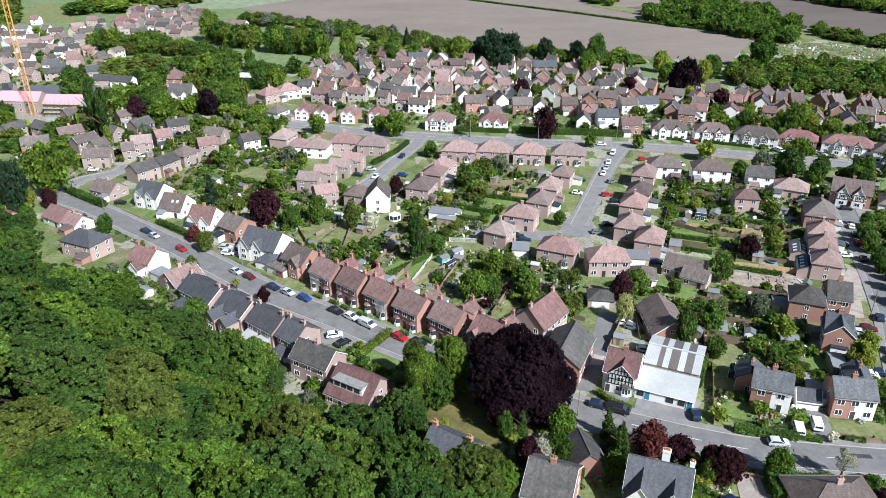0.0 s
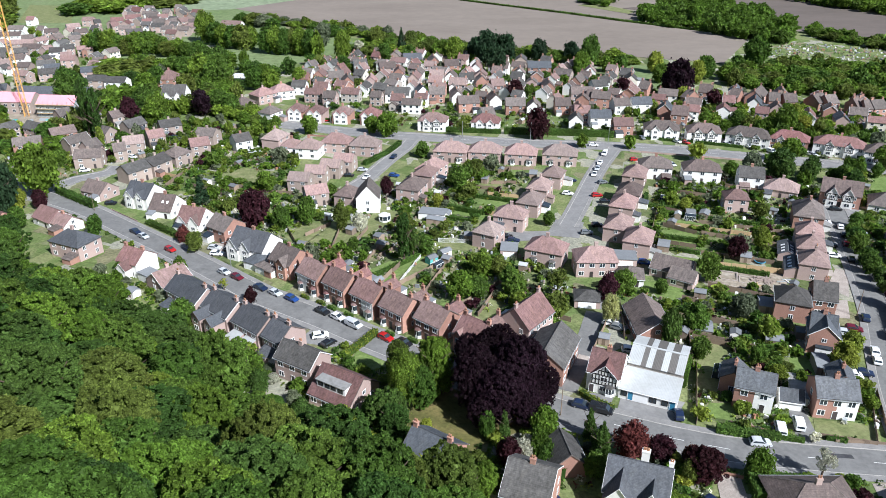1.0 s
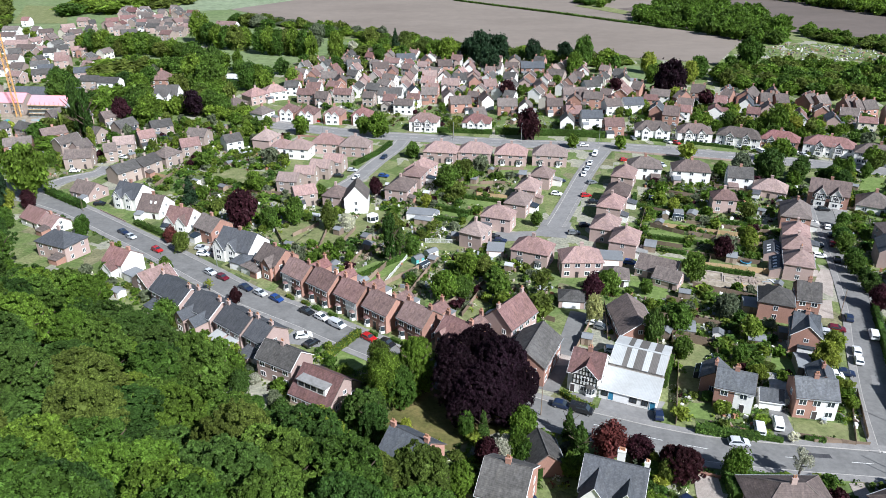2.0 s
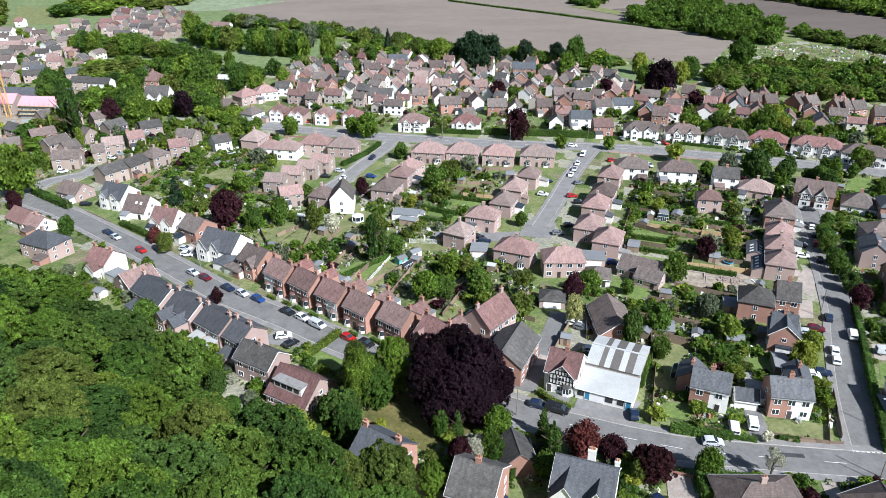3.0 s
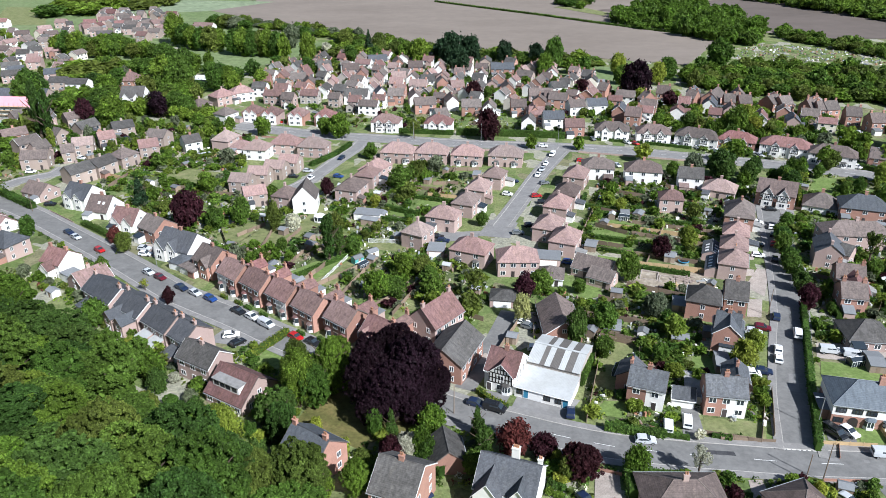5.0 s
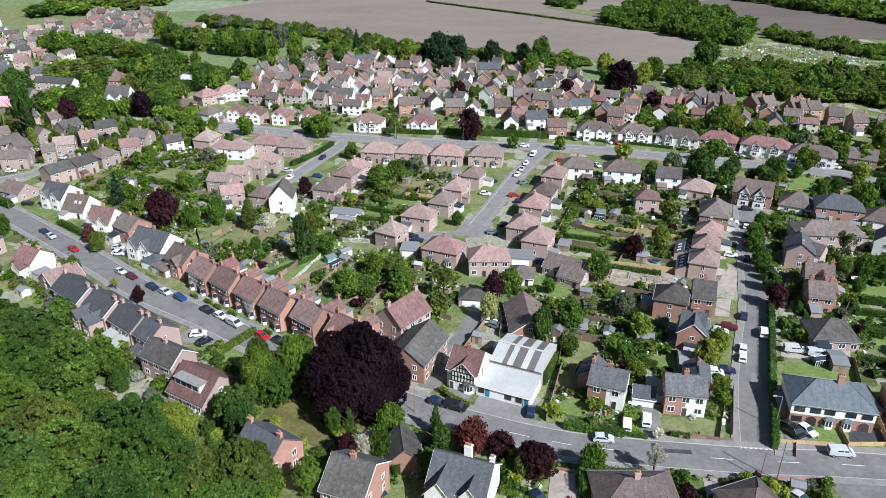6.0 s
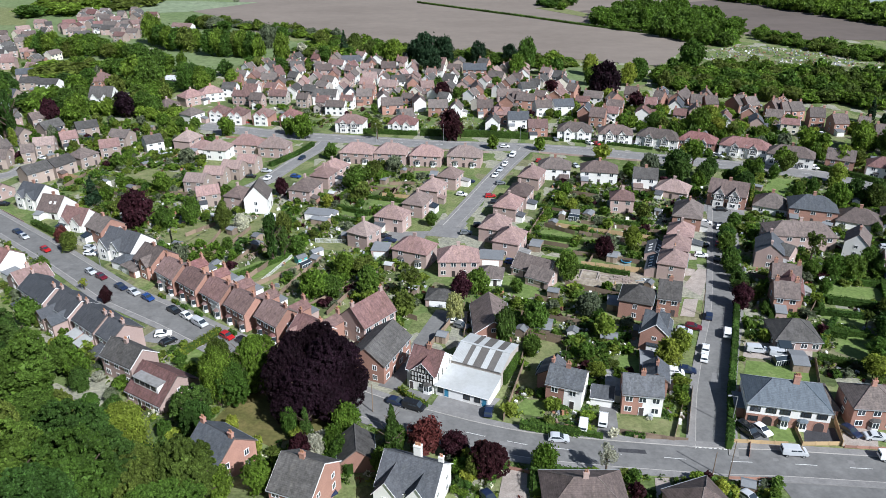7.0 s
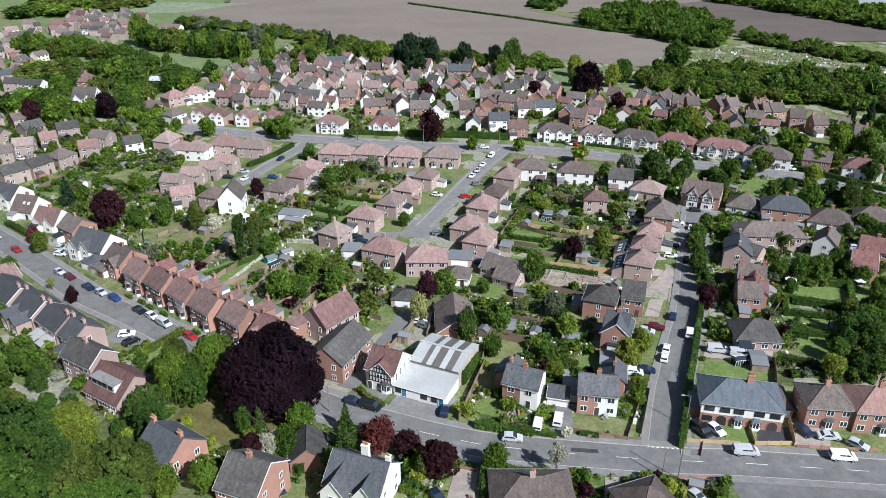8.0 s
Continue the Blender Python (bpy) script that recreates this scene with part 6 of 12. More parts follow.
tudor = house(39, 130.7, -24.5, 7, 8, 5.0, 3.36, "gable", "white", "roof_red", "detached white rendered house with gabled red-brown tile roof", chimneys=1, windows=False)
pair_a = house(68.1, 123.9, -21.9, 7.5, 7, 5.4, 2.36, "gable", "brick", "roof_worn", "detached red brick house with gabled worn pale slate roof", chimneys=1, sash="trim")
pair_b = house(83.0, 121.1, -9.7, 8, 7, 5.4, 2.36, "gable", "brick", "roof_worn", "detached red brick house with gabled worn pale slate roof", chimneys=1)
long_semi = house(111.4, 118.1, -12.7, 15.5, 9.5, 5.2, 3.2, "hip", "brick", "roof_blue", "semi-detached red brick house with hipped blue-grey slate roof", chimneys=0, upper="white", sash="black", windows=False)
red_semi = house(128.0, 116.8, -5.8, 9, 8, 5.2, 2.91, "hip", "brick", "roof_brown", "detached red brick house with hipped dark brown tile roof", bays=1)
house(138.0, 115.5, -5.8, 11, 9, 5.2, 3.27, "hip", "brick", "roof_bright", "semi-detached red brick house with hipped bright pink tile roof", bays=1)
house(150.0, 114.0, -5.8, 13, 9, 5.2, 3.27, "hip", "brick", "roof_pink", "semi-detached red brick house with hipped weathered pinkish tile roof")
house(91.9, 160.8, 69.1, 8, 8, 5.4, 3.0, "hip", "brick", "roof_grey", "detached red brick house with hipped grey tile roof", chimneys=0)
house(100.8, 163.2, -16.9, 5.5, 8.5, 5.2, 3.09, "gable", "brick", "roof_grey", "detached red brick house with gabled grey tile roof")
house(93.1, 147.3, -23, 5.5, 8, 5.0, 2.91, "gable", "brick", "roof_slate", "detached red brick house with gabled dark slate roof", chimneys=1)
house(92.7, 145.7, 69.1, 8, 6.5, 5.0, 2.73, "gable", "brick", "roof_slate", "detached red brick house with gabled dark slate roof", chimneys=0)
house(124.8, 224, 69.1, 12.5, 9, 5.0, 3.9, "hip", "brick", "roof_brown", "semi-detached red brick house with hipped dark brown tile roof")
house(116.7, 205.6, 69.1, 8.5, 7.5, 5.2, 3.0, "hip", "brick_pale", "roof_pink", "detached pale brick house with hipped weathered pinkish tile roof")
house(112, 194.6, 69.1, 8.5, 7.5, 5.2, 3.0, "hip", "brick_pale", "roof_pink", "detached pale brick house with hipped weathered pinkish tile roof")
house(107.6, 183.3, 69.1, 8.5, 7.5, 5.2, 3.0, "hip", "brick_pale", "roof_pink", "detached pale brick house with hipped weathered pinkish tile roof")
tudor_far = house(145.4, 243.4, -27.3, 13, 9, 5.2, 3.78, "gable", "brick", "roof_brown", "detached red brick house with gabled dark brown tile roof", chimneys=1)
house(158.4, 236.9, -27.3, 11, 10, 2.9, 3.91, "hip", "white", "roof_brown", "detached white rendered bungalow with hipped dark brown tile roof")
house(168.7, 228.8, -18.9, 15, 10, 5.2, 3.63, "hip", "brick", "roof_slate", "semi-detached red brick house with hipped dark slate roof")
house(153.2, 205, -5.3, 20, 9, 5.2, 3.27, "hip", "brick_pale", "roof_brown", "semi-detached pale brick house with hipped dark brown tile roof")
house(181.5, 222, -24.9, 13.5, 10, 2.9, 3.63, "hip", "white", "roof_brown", "detached white rendered bungalow with hipped dark brown tile roof")
house(168.5, 198.6, 57.7, 9, 6.5, 5.0, 2.93, "gable", "white", "roof_brown", "detached white rendered house with gabled dark brown tile roof")
house(138.7, 191.9, 69.1, 10, 7.5, 5.2, 2.72, "gable", "brick_pale", "roof_slate", "detached pale brick house with gabled dark slate roof", chimneys=2)
house(144, 191.1, -45.4, 3.5, 6, 4.0, 2.18, "gable", "brick_pale", "roof_grey", "detached pale brick house with gabled grey tile roof", chimneys=0)
house(135.4, 173.8, -17.8, 7, 7.5, 5.2, 2.72, "gable", "brick", "roof_brown", "detached red brick house with gabled dark brown tile roof", chimneys=2)
house(134.3, 168.6, 69.1, 9, 7, 4.2, 2.54, "gable", "brick", "roof_red", "detached red brick house with gabled red-brown tile roof")
house(130.7, 163.2, -13.3, 6, 7.5, 5.2, 2.72, "gable", "brick", "roof_brown", "detached red brick house with gabled dark brown tile roof", chimneys=2)
house(126.1, 146.7, -5.8, 10.5, 9, 2.9, 3.52, "hip", "brick_pale", "roof_grey", "detached pale brick bungalow with hipped grey tile roof", chimneys=0)
house(170.4, 181.8, -22.1, 6.5, 9, 5.0, 3.27, "gable", "brick", "roof_red", "detached red brick house with gabled red-brown tile roof")
house(180.1, 192.5, -27.3, 9, 8, 5.0, 2.91, "gable", "brick", "roof_red", "detached red brick house with gabled red-brown tile roof")
house(197.6, 224.9, -27.3, 12, 9, 2.9, 3.27, "hip", "brick", "roof_brown", "detached red brick bungalow with hipped dark brown tile roof")
house(7.1, 296, -10.4, 14, 8.5, 4.8, 3.57, "hip", "brick_pale", "roof_pink", "semi-detached pale brick house with hipped weathered pinkish tile roof", bays=2)
house(21.4, 295.1, -10.4, 13.5, 8.5, 4.8, 3.57, "hip", "brick_pale", "roof_pink", "semi-detached pale brick house with hipped weathered pinkish tile roof", bays=2)
house(36.2, 292.2, -10.4, 13, 8.5, 4.8, 3.57, "hip", "brick_pale", "roof_pink", "semi-detached pale brick house with hipped weathered pinkish tile roof", bays=2)
house(52.2, 290.9, -10.4, 14, 8.5, 4.8, 3.57, "hip", "brick_pale", "roof_pink", "semi-detached pale brick house with hipped weathered pinkish tile roof", bays=2)
house(45.6, 263.3, 68.1, 8.5, 7.5, 5.1, 3.1, "hip", "brick_pale", "roof_pink", "detached pale brick house with hipped weathered pinkish tile roof")
house(38.8, 249.4, 68.1, 9.5, 7.5, 5.1, 3.1, "hip", "brick_pale", "roof_pink", "semi-detached pale brick house with hipped weathered pinkish tile roof")
house(33.8, 234.9, 68.1, 9.5, 7.5, 5.1, 3.1, "hip", "brick_pale", "roof_pink", "semi-detached pale brick house with hipped weathered pinkish tile roof")
house(25.9, 221.3, -20.7, 10, 7.5, 5.1, 3.1, "hip", "brick_pale", "roof_pink", "semi-detached pale brick house with hipped weathered pinkish tile roof")
house(17.7, 206.5, 60, 7.5, 7.5, 5.2, 3.2, "hip", "brick_pale", "roof_pink", "detached pale brick house with hipped weathered pinkish tile roof")
house(34, 193.2, -23.4, 11, 8, 5.1, 3.2, "hip", "brick_pale", "roof_pink", "semi-detached pale brick house with hipped weathered pinkish tile roof", bays=2)
house(46.7, 186.1, -0.3, 11.5, 8, 5.1, 3.2, "hip", "brick_pale", "roof_pink", "semi-detached pale brick house with hipped weathered pinkish tile roof")
house(55.5, 179.5, -10.4, 7, 6.5, 2.6, 2.36, "hip", "white", "roof_brown", "detached white rendered bungalow with hipped dark brown tile roof", chimneys=0)
house(76.9, 263.8, 68.1, 10.5, 8, 5.1, 3.2, "hip", "brick_pale", "roof_pink", "semi-detached pale brick house with hipped weathered pinkish tile roof")
house(70.2, 244.2, 68.1, 10, 8, 5.1, 3.2, "hip", "brick_pale", "roof_brown", "semi-detached pale brick house with hipped dark brown tile roof")
house(65.2, 231.9, 68.1, 10, 8, 5.1, 3.2, "hip", "brick_pale", "roof_pink", "semi-detached pale brick house with hipped weathered pinkish tile roof")
house(59.3, 212.3, 68.1, 10, 8, 5.1, 3.2, "hip", "brick_pale", "roof_pink", "semi-detached pale brick house with hipped weathered pinkish tile roof")
house(62.9, 201, 68.1, 10, 8, 5.1, 3.2, "hip", "brick_pale", "roof_pink", "semi-detached pale brick house with hipped weathered pinkish tile roof")
house(87.2, 274.2, -10.4, 12.5, 9, 5.1, 3.27, "hip", "white", "roof_brown", "semi-detached white rendered house with hipped dark brown tile roof")
house(104, 269.7, -10.4, 14, 9, 5.1, 3.27, "hip", "white", "roof_brown", "semi-detached white rendered house with hipped dark brown tile roof")
house(120, 261.5, -13.3, 9, 8, 5.1, 2.91, "gable", "white", "roof_grey", "detached white rendered house with gabled grey tile roof")
house(128.4, 252.5, -26.9, 11.5, 9, 3.2, 3.27, "hip", "brick_pale", "roof_pink", "detached pale brick bungalow with hipped weathered pinkish tile roof")
house(105.6, 237.5, -10.4, 8, 7, 5.2, 2.73, "hip", "brick_pale", "roof_red", "detached pale brick house with hipped red-brown tile roof")
house(68.7, 184.1, -31.2, 11, 8, 2.8, 2.7, "gable", "brick_pale", "roof_brown", "detached pale brick bungalow with gabled dark brown tile roof", chimneys=0)
house(69.7, 177.8, -33.5, 7, 6, 2.8, 2.02, "gable", "brick_pale", "roof_brown", "detached pale brick bungalow with gabled dark brown tile roof", chimneys=0)
house(54, 153.5, -88.4, 14, 9, 2.9, 3.27, "gable", "brick", "roof_brown", "detached red brick bungalow with gabled dark brown tile roof", chimneys=0)
house(-36.1, 282.6, -11.4, 8, 7.5, 4.9, 2.17, "gable", "brick_buff", "roof_pink", "detached buff brick house with gabled weathered pinkish tile roof", chimneys=0)
house(-40.4, 275, -11.1, 8, 7.5, 4.9, 2.17, "gable", "brick_buff", "roof_pink", "detached buff brick house with gabled weathered pinkish tile roof", chimneys=0)
house(-45.2, 267.4, -5.3, 8, 7.5, 4.9, 2.17, "gable", "brick_buff", "roof_pink", "detached buff brick house with gabled weathered pinkish tile roof", chimneys=0)
house(-49.9, 258.9, -9.7, 8, 7.5, 4.9, 2.17, "gable", "brick_buff", "roof_pink", "detached buff brick house with gabled weathered pinkish tile roof", chimneys=0)
house(-42.1, 244.6, 22, 8, 7.5, 4.9, 2.17, "gable", "brick_buff", "roof_pink", "detached buff brick house with gabled weathered pinkish tile roof", chimneys=0)
house(-42.8, 308.7, -10.4, 12.5, 8.5, 4.8, 3.57, "hip", "brick_pale", "roof_pink", "semi-detached pale brick house with hipped weathered pinkish tile roof", far=True)
house(-29.9, 304.3, -10.4, 12.5, 8.5, 4.8, 3.57, "hip", "brick_pale", "roof_pink", "semi-detached pale brick house with hipped weathered pinkish tile roof", far=True)
house(-53.5, 301, -10.4, 10, 8.5, 4.8, 3.57, "hip", "white", "roof_pink", "detached white rendered house with hipped weathered pinkish tile roof", far=True)
house(-0.8, 272.5, 60, 12, 8, 5.0, 3.2, "hip", "brick_pale", "roof_pink", "semi-detached pale brick house with hipped weathered pinkish tile roof")
house(-7.7, 250.1, 71, 10.5, 8.5, 5.1, 3.3, "hip", "brick_pale", "roof_brown", "semi-detached pale brick house with hipped dark brown tile roof")
house(-3, 265, 71, 9, 7.5, 5.1, 2.8, "hip", "brick_pale", "roof_pink", "detached pale brick house with hipped weathered pinkish tile roof")
white_cottage = house(-22.6, 238.8, -89, 9, 8, 5.8, 4.44, "gable", "white", "roof_brown", "detached white rendered house with gabled dark brown tile roof", chimneys=0)
house(-30.2, 241.8, 71, 8, 7, 5.2, 2.9, "hip", "brick_pale", "roof_brown", "detached pale brick house with hipped dark brown tile roof")
house(75.4, 122.6, -14, 4.5, 4, 2.5, 1.5, "gable", "white", "roof_slate", "detached white rendered bungalow with gabled dark slate roof", chimneys=0, windows=False)
house(87.8, 127.4, 75, 6, 5, 4.2, 1.82, "gable", "brick", "roof_slate", "detached red brick house with gabled dark slate roof", chimneys=1)
house(65.8, 129, 65, 6, 5, 4.0, 1.82, "gable", "brick", "roof_slate", "detached red brick house with gabled dark slate roof", chimneys=1)
house(-142.1, 288.4, 8.6, 10.5, 8, 4.9, 2.5, "gable", "brick_buff", "roof_brown", "detached buff brick house with gabled dark brown tile roof", chimneys=1)
house(-131.2, 307.8, 17.5, 8.5, 8, 4.9, 2.5, "gable", "brick_buff", "roof_pink", "detached buff brick house with gabled weathered pinkish tile roof", far=True, chimneys=1)
house(-125.2, 317.2, 32.2, 7, 8, 4.9, 2.5, "gable", "brick_buff", "roof_pink", "detached buff brick house with gabled weathered pinkish tile roof", far=True, chimneys=1)
house(-124.8, 335, 32.5, 9.5, 8, 4.9, 2.5, "gable", "brick_buff", "roof_grey", "detached buff brick house with gabled grey tile roof", far=True, chimneys=1)
house(-102.3, 319.8, -12.5, 9, 8, 4.9, 2.5, "gable", "brick_buff", "roof_brown", "detached buff brick house with gabled dark brown tile roof", far=True, chimneys=1)
house(-101.7, 304.6, 24.9, 8, 8, 4.9, 2.5, "gable", "brick_buff", "roof_pink", "detached buff brick house with gabled weathered pinkish tile roof", far=True, chimneys=1)
house(-85.3, 311, 34.7, 7.5, 8, 4.9, 2.5, "gable", "white", "roof_grey", "detached white rendered house with gabled grey tile roof", far=True, chimneys=1)
house(-116.9, 270.4, 53.6, 10, 8, 4.9, 2.5, "gable", "brick_buff", "roof_grey", "detached buff brick house with gabled grey tile roof", chimneys=1)
house(-111.6, 279.3, 62.7, 9.5, 8, 4.9, 2.5, "gable", "brick_buff", "roof_grey", "detached buff brick house with gabled grey tile roof", chimneys=1)
house(-169.2, 322.6, 38.7, 10.5, 8, 4.9, 2.5, "gable", "brick", "roof_brown", "detached red brick house with gabled dark brown tile roof", far=True, chimneys=1)
house(-176.7, 306.4, 22.9, 11, 8, 4.9, 2.5, "gable", "brick", "roof_brown", "detached red brick house with gabled dark brown tile roof", far=True, chimneys=1)
house(-156.3, 351.5, 43, 6.5, 8, 4.9, 2.5, "gable", "brick_buff", "roof_brown", "detached buff brick house with gabled dark brown tile roof", far=True, chimneys=1)
house(-133.2, 297.2, 25.4, 5, 8, 4.9, 2.5, "gable", "brick_buff", "roof_brown", "detached buff brick house with gabled dark brown tile roof", chimneys=1)
house(-107, 290.9, 61.3, 9, 8, 4.9, 2.91, "hip", "brick_buff", "roof_brown", "detached buff brick house with hipped dark brown tile roof")
house(-70.9, 315.2, 71, 10, 8.5, 4.8, 3.57, "hip", "brick_pale", "roof_pink", "detached pale brick house with hipped weathered pinkish tile roof", far=True)
house(-62.5, 308.9, -10.4, 9, 8, 2.9, 2.91, "hip", "white", "roof_pink", "detached white rendered bungalow with hipped weathered pinkish tile roof", far=True)
white_far = house(-141.3, 395.4, -0.5, 12.5, 11, 5.4, 4.95, "gable", "white", "roof_grey", "detached white rendered house with gabled grey tile roof", far=True)
house(-156.9, 432.3, 0, 12, 10, 5.6, 4.5, "hip", "brick", "roof_red", "semi-detached red brick house with hipped red-brown tile roof", far=True)
house(-94.6, 397.5, 48, 12, 9, 5, 3.27, "hip", "brick_pale", "roof_pink", "semi-detached pale brick house with hipped weathered pinkish tile roof", far=True)
house(-86.1, 405.9, 26.3, 12, 9, 5, 3.27, "hip", "white", "roof_pink", "semi-detached white rendered house with hipped weathered pinkish tile roof", far=True)
house(-100.7, 376.9, 60, 10, 8, 5, 2.91, "hip", "brick_pale", "roof_brown", "detached pale brick house with hipped dark brown tile roof", far=True)
house(-82.4, 359, 60, 9, 8, 5, 2.91, "hip", "white", "roof_brown", "detached white rendered house with hipped dark brown tile roof", far=True)
house(-45.9, 356.9, -10.4, 9, 9, 5.1, 3.27, "hip", "brick", "roof_red", "detached red brick house with hipped red-brown tile roof", far=True, gables=2)
house(-31.9, 354.5, -10.4, 9, 9, 5.1, 3.27, "hip", "brick", "roof_red", "detached red brick house with hipped red-brown tile roof", far=True, gables=2)
house(-59.2, 359.3, -10.4, 9, 9, 5.1, 3.27, "hip", "brick_pale", "roof_red", "detached pale brick house with hipped red-brown tile roof", far=True, gables=2)
house(-69.5, 362.8, -10.4, 9, 9, 5.1, 3.27, "hip", "brick", "roof_red", "detached red brick house with hipped red-brown tile roof", far=True, gables=2)
house(-1, 343.5, -10.4, 13.5, 9, 5.1, 3.27, "hip", "white", "roof_red", "semi-detached white rendered house with hipped red-brown tile roof", far=True, gables=2, timber=True)
house(24.2, 341.2, -10.4, 13, 9, 5.1, 3.27, "hip", "white", "roof_red", "semi-detached white rendered house with hipped red-brown tile roof", far=True, gables=2)
house(104.4, 328.4, -10.4, 15.5, 9, 5.1, 3.27, "hip", "white", "roof_brown", "semi-detached white rendered house with hipped dark brown tile roof", far=True, gables=2)
house(122.2, 323.4, -10.4, 15, 9, 5.1, 3.27, "hip", "white", "roof_brown", "semi-detached white rendered house with hipped dark brown tile roof", far=True, gables=2, timber=True)
house(140.4, 316.6, -27.3, 18.5, 9, 5.1, 3.27, "hip", "white", "roof_brown", "semi-detached white rendered house with hipped dark brown tile roof", far=True, gables=2, timber=True)
house(156, 311, -27.3, 16, 9, 5.1, 3.27, "hip", "brick", "roof_red", "semi-detached red brick house with hipped red-brown tile roof", far=True, gables=2, timber=True)
house(173.8, 302.1, -27.3, 20, 9, 5.1, 3.27, "hip", "white", "roof_red", "semi-detached white rendered house with hipped red-brown tile roof", far=True, gables=2, timber=True)
house(188.4, 290, -27.3, 18, 9, 5.1, 3.27, "hip", "white", "roof_brown", "semi-detached white rendered house with hipped dark brown tile roof", bays=2)
house(206.2, 284.2, -27.3, 10.5, 9, 5.1, 3.27, "gable", "brick", "roof_brown", "detached red brick house with gabled dark brown tile roof", bays=2)
house(219.2, 273.1, -27.3, 14, 9, 5.1, 3.27, "hip", "white", "roof_red", "semi-detached white rendered house with hipped red-brown tile roof", bays=2)
house(160.3, 388.1, -39.9, 5, 8.5, 5.6, 3.57, "gable", "brick", "roof_brown", "detached red brick house with gabled dark brown tile roof", far=True, chimneys=2)
house(172, 389.7, 55.8, 15, 8.5, 5.6, 3.57, "gable", "brick", "roof_brown", "detached red brick house with gabled dark brown tile roof", far=True, chimneys=2)
house(176.9, 379.9, -12.3, 5.5, 8.5, 5.6, 3.57, "gable", "brick", "roof_brown", "detached red brick house with gabled dark brown tile roof", far=True, chimneys=2)
house(183.7, 377.5, -0.4, 6.5, 8.5, 5.6, 3.57, "gable", "brick", "roof_brown", "detached red brick house with gabled dark brown tile roof", far=True, chimneys=2)
house(197.9, 376.8, 33.7, 8.5, 8.5, 5.6, 3.57, "gable", "brick", "roof_brown", "detached red brick house with gabled dark brown tile roof", far=True, chimneys=2)
house(203.1, 374.5, 19.2, 7, 8.5, 5.6, 3.57, "gable", "brick", "roof_brown", "detached red brick house with gabled dark brown tile roof", far=True, chimneys=2)
house(213.2, 366.8, 18.7, 5, 8.5, 5.6, 3.57, "gable", "brick", "roof_brown", "detached red brick house with gabled dark brown tile roof", far=True, chimneys=2)
house(217.2, 363.2, -0.4, 5, 8.5, 5.6, 3.57, "gable", "brick", "roof_brown", "detached red brick house with gabled dark brown tile roof", far=True, chimneys=2)
house(147.7, 399.2, -22.4, 7, 8.5, 5.6, 3.57, "gable", "brick", "roof_brown", "detached red brick house with gabled dark brown tile roof", far=True, chimneys=2)
house(135.1, 385.3, -69.9, 5, 8.5, 5.6, 3.57, "gable", "brick", "roof_brown", "detached red brick house with gabled dark brown tile roof", far=True, chimneys=2)
house(116.6, 407, -35.5, 5.5, 8.5, 5.6, 3.57, "gable", "brick", "roof_brown", "detached red brick house with gabled dark brown tile roof", far=True, chimneys=2)
house(119.9, 352, -21, 7.5, 8.5, 5.6, 3.57, "gable", "brick", "roof_brown", "detached red brick house with gabled dark brown tile roof", far=True, chimneys=2)
house(215.8, 370.6, -13.3, 5, 8.5, 5.6, 3.57, "gable", "brick", "roof_brown", "detached red brick house with gabled dark brown tile roof", far=True, chimneys=2)
house(221.6, 363.5, 12.6, 7.5, 8.5, 5.6, 3.57, "gable", "brick", "roof_brown", "detached red brick house with gabled dark brown tile roof", far=True, chimneys=2)
house(227.3, 351.1, -12.8, 7, 8.5, 5.6, 3.57, "gable", "brick", "roof_brown", "detached red brick house with gabled dark brown tile roof", far=True, chimneys=2)
house(232.3, 339.2, -0.2, 7, 8.5, 5.6, 3.57, "gable", "brick", "roof_brown", "detached red brick house with gabled dark brown tile roof", far=True, chimneys=2)
house(241.9, 334.2, -26.4, 5, 8.5, 5.6, 3.57, "gable", "brick", "roof_brown", "detached red brick house with gabled dark brown tile roof", far=True, chimneys=2)
house(242.6, 320.3, -20.1, 5.5, 8.5, 5.6, 3.57, "gable", "brick", "roof_brown", "detached red brick house with gabled dark brown tile roof", far=True, chimneys=2)
house(-77.9, 433.1, -0.4, 5.5, 8, 5.1, 3.13, "gable", "brick", "roof_red", "detached red brick house with gabled red-brown tile roof", far=True, chimneys=1)
house(-69.9, 441.9, 81.6, 8.5, 6.5, 5.1, 3.0, "gable", "brick", "roof_red", "detached red brick house with gabled red-brown tile roof", far=True, chimneys=1)
house(-59.6, 437, 8.1, 9, 8, 5.1, 3.13, "gable", "brick", "roof_brown", "detached red brick house with gabled dark brown tile roof", far=True, chimneys=1)
house(-51.7, 427.9, 97.1, 12, 6.5, 5.1, 3.0, "gable", "brick", "roof_brown", "detached red brick house with gabled dark brown tile roof", far=True, chimneys=1)
house(-48.8, 469.9, 15.7, 8.5, 8, 5.1, 3.13, "gable", "white", "roof_grey", "detached white rendered house with gabled grey tile roof", far=True, chimneys=1)
house(-38, 426.8, 89.9, 9, 6.5, 5.1, 3.0, "gable", "brick_pale", "roof_pink", "detached pale brick house with gabled weathered pinkish tile roof", far=True, chimneys=1)
house(-31.1, 462.1, 12.8, 10, 8, 5.1, 3.13, "gable", "brick_pale", "roof_brown", "detached pale brick house with gabled dark brown tile roof", far=True, chimneys=1)
house(-22.8, 449.2, 89.5, 10.5, 6.5, 5.1, 3.0, "gable", "brick", "roof_red", "detached red brick house with gabled red-brown tile roof", far=True, chimneys=1)
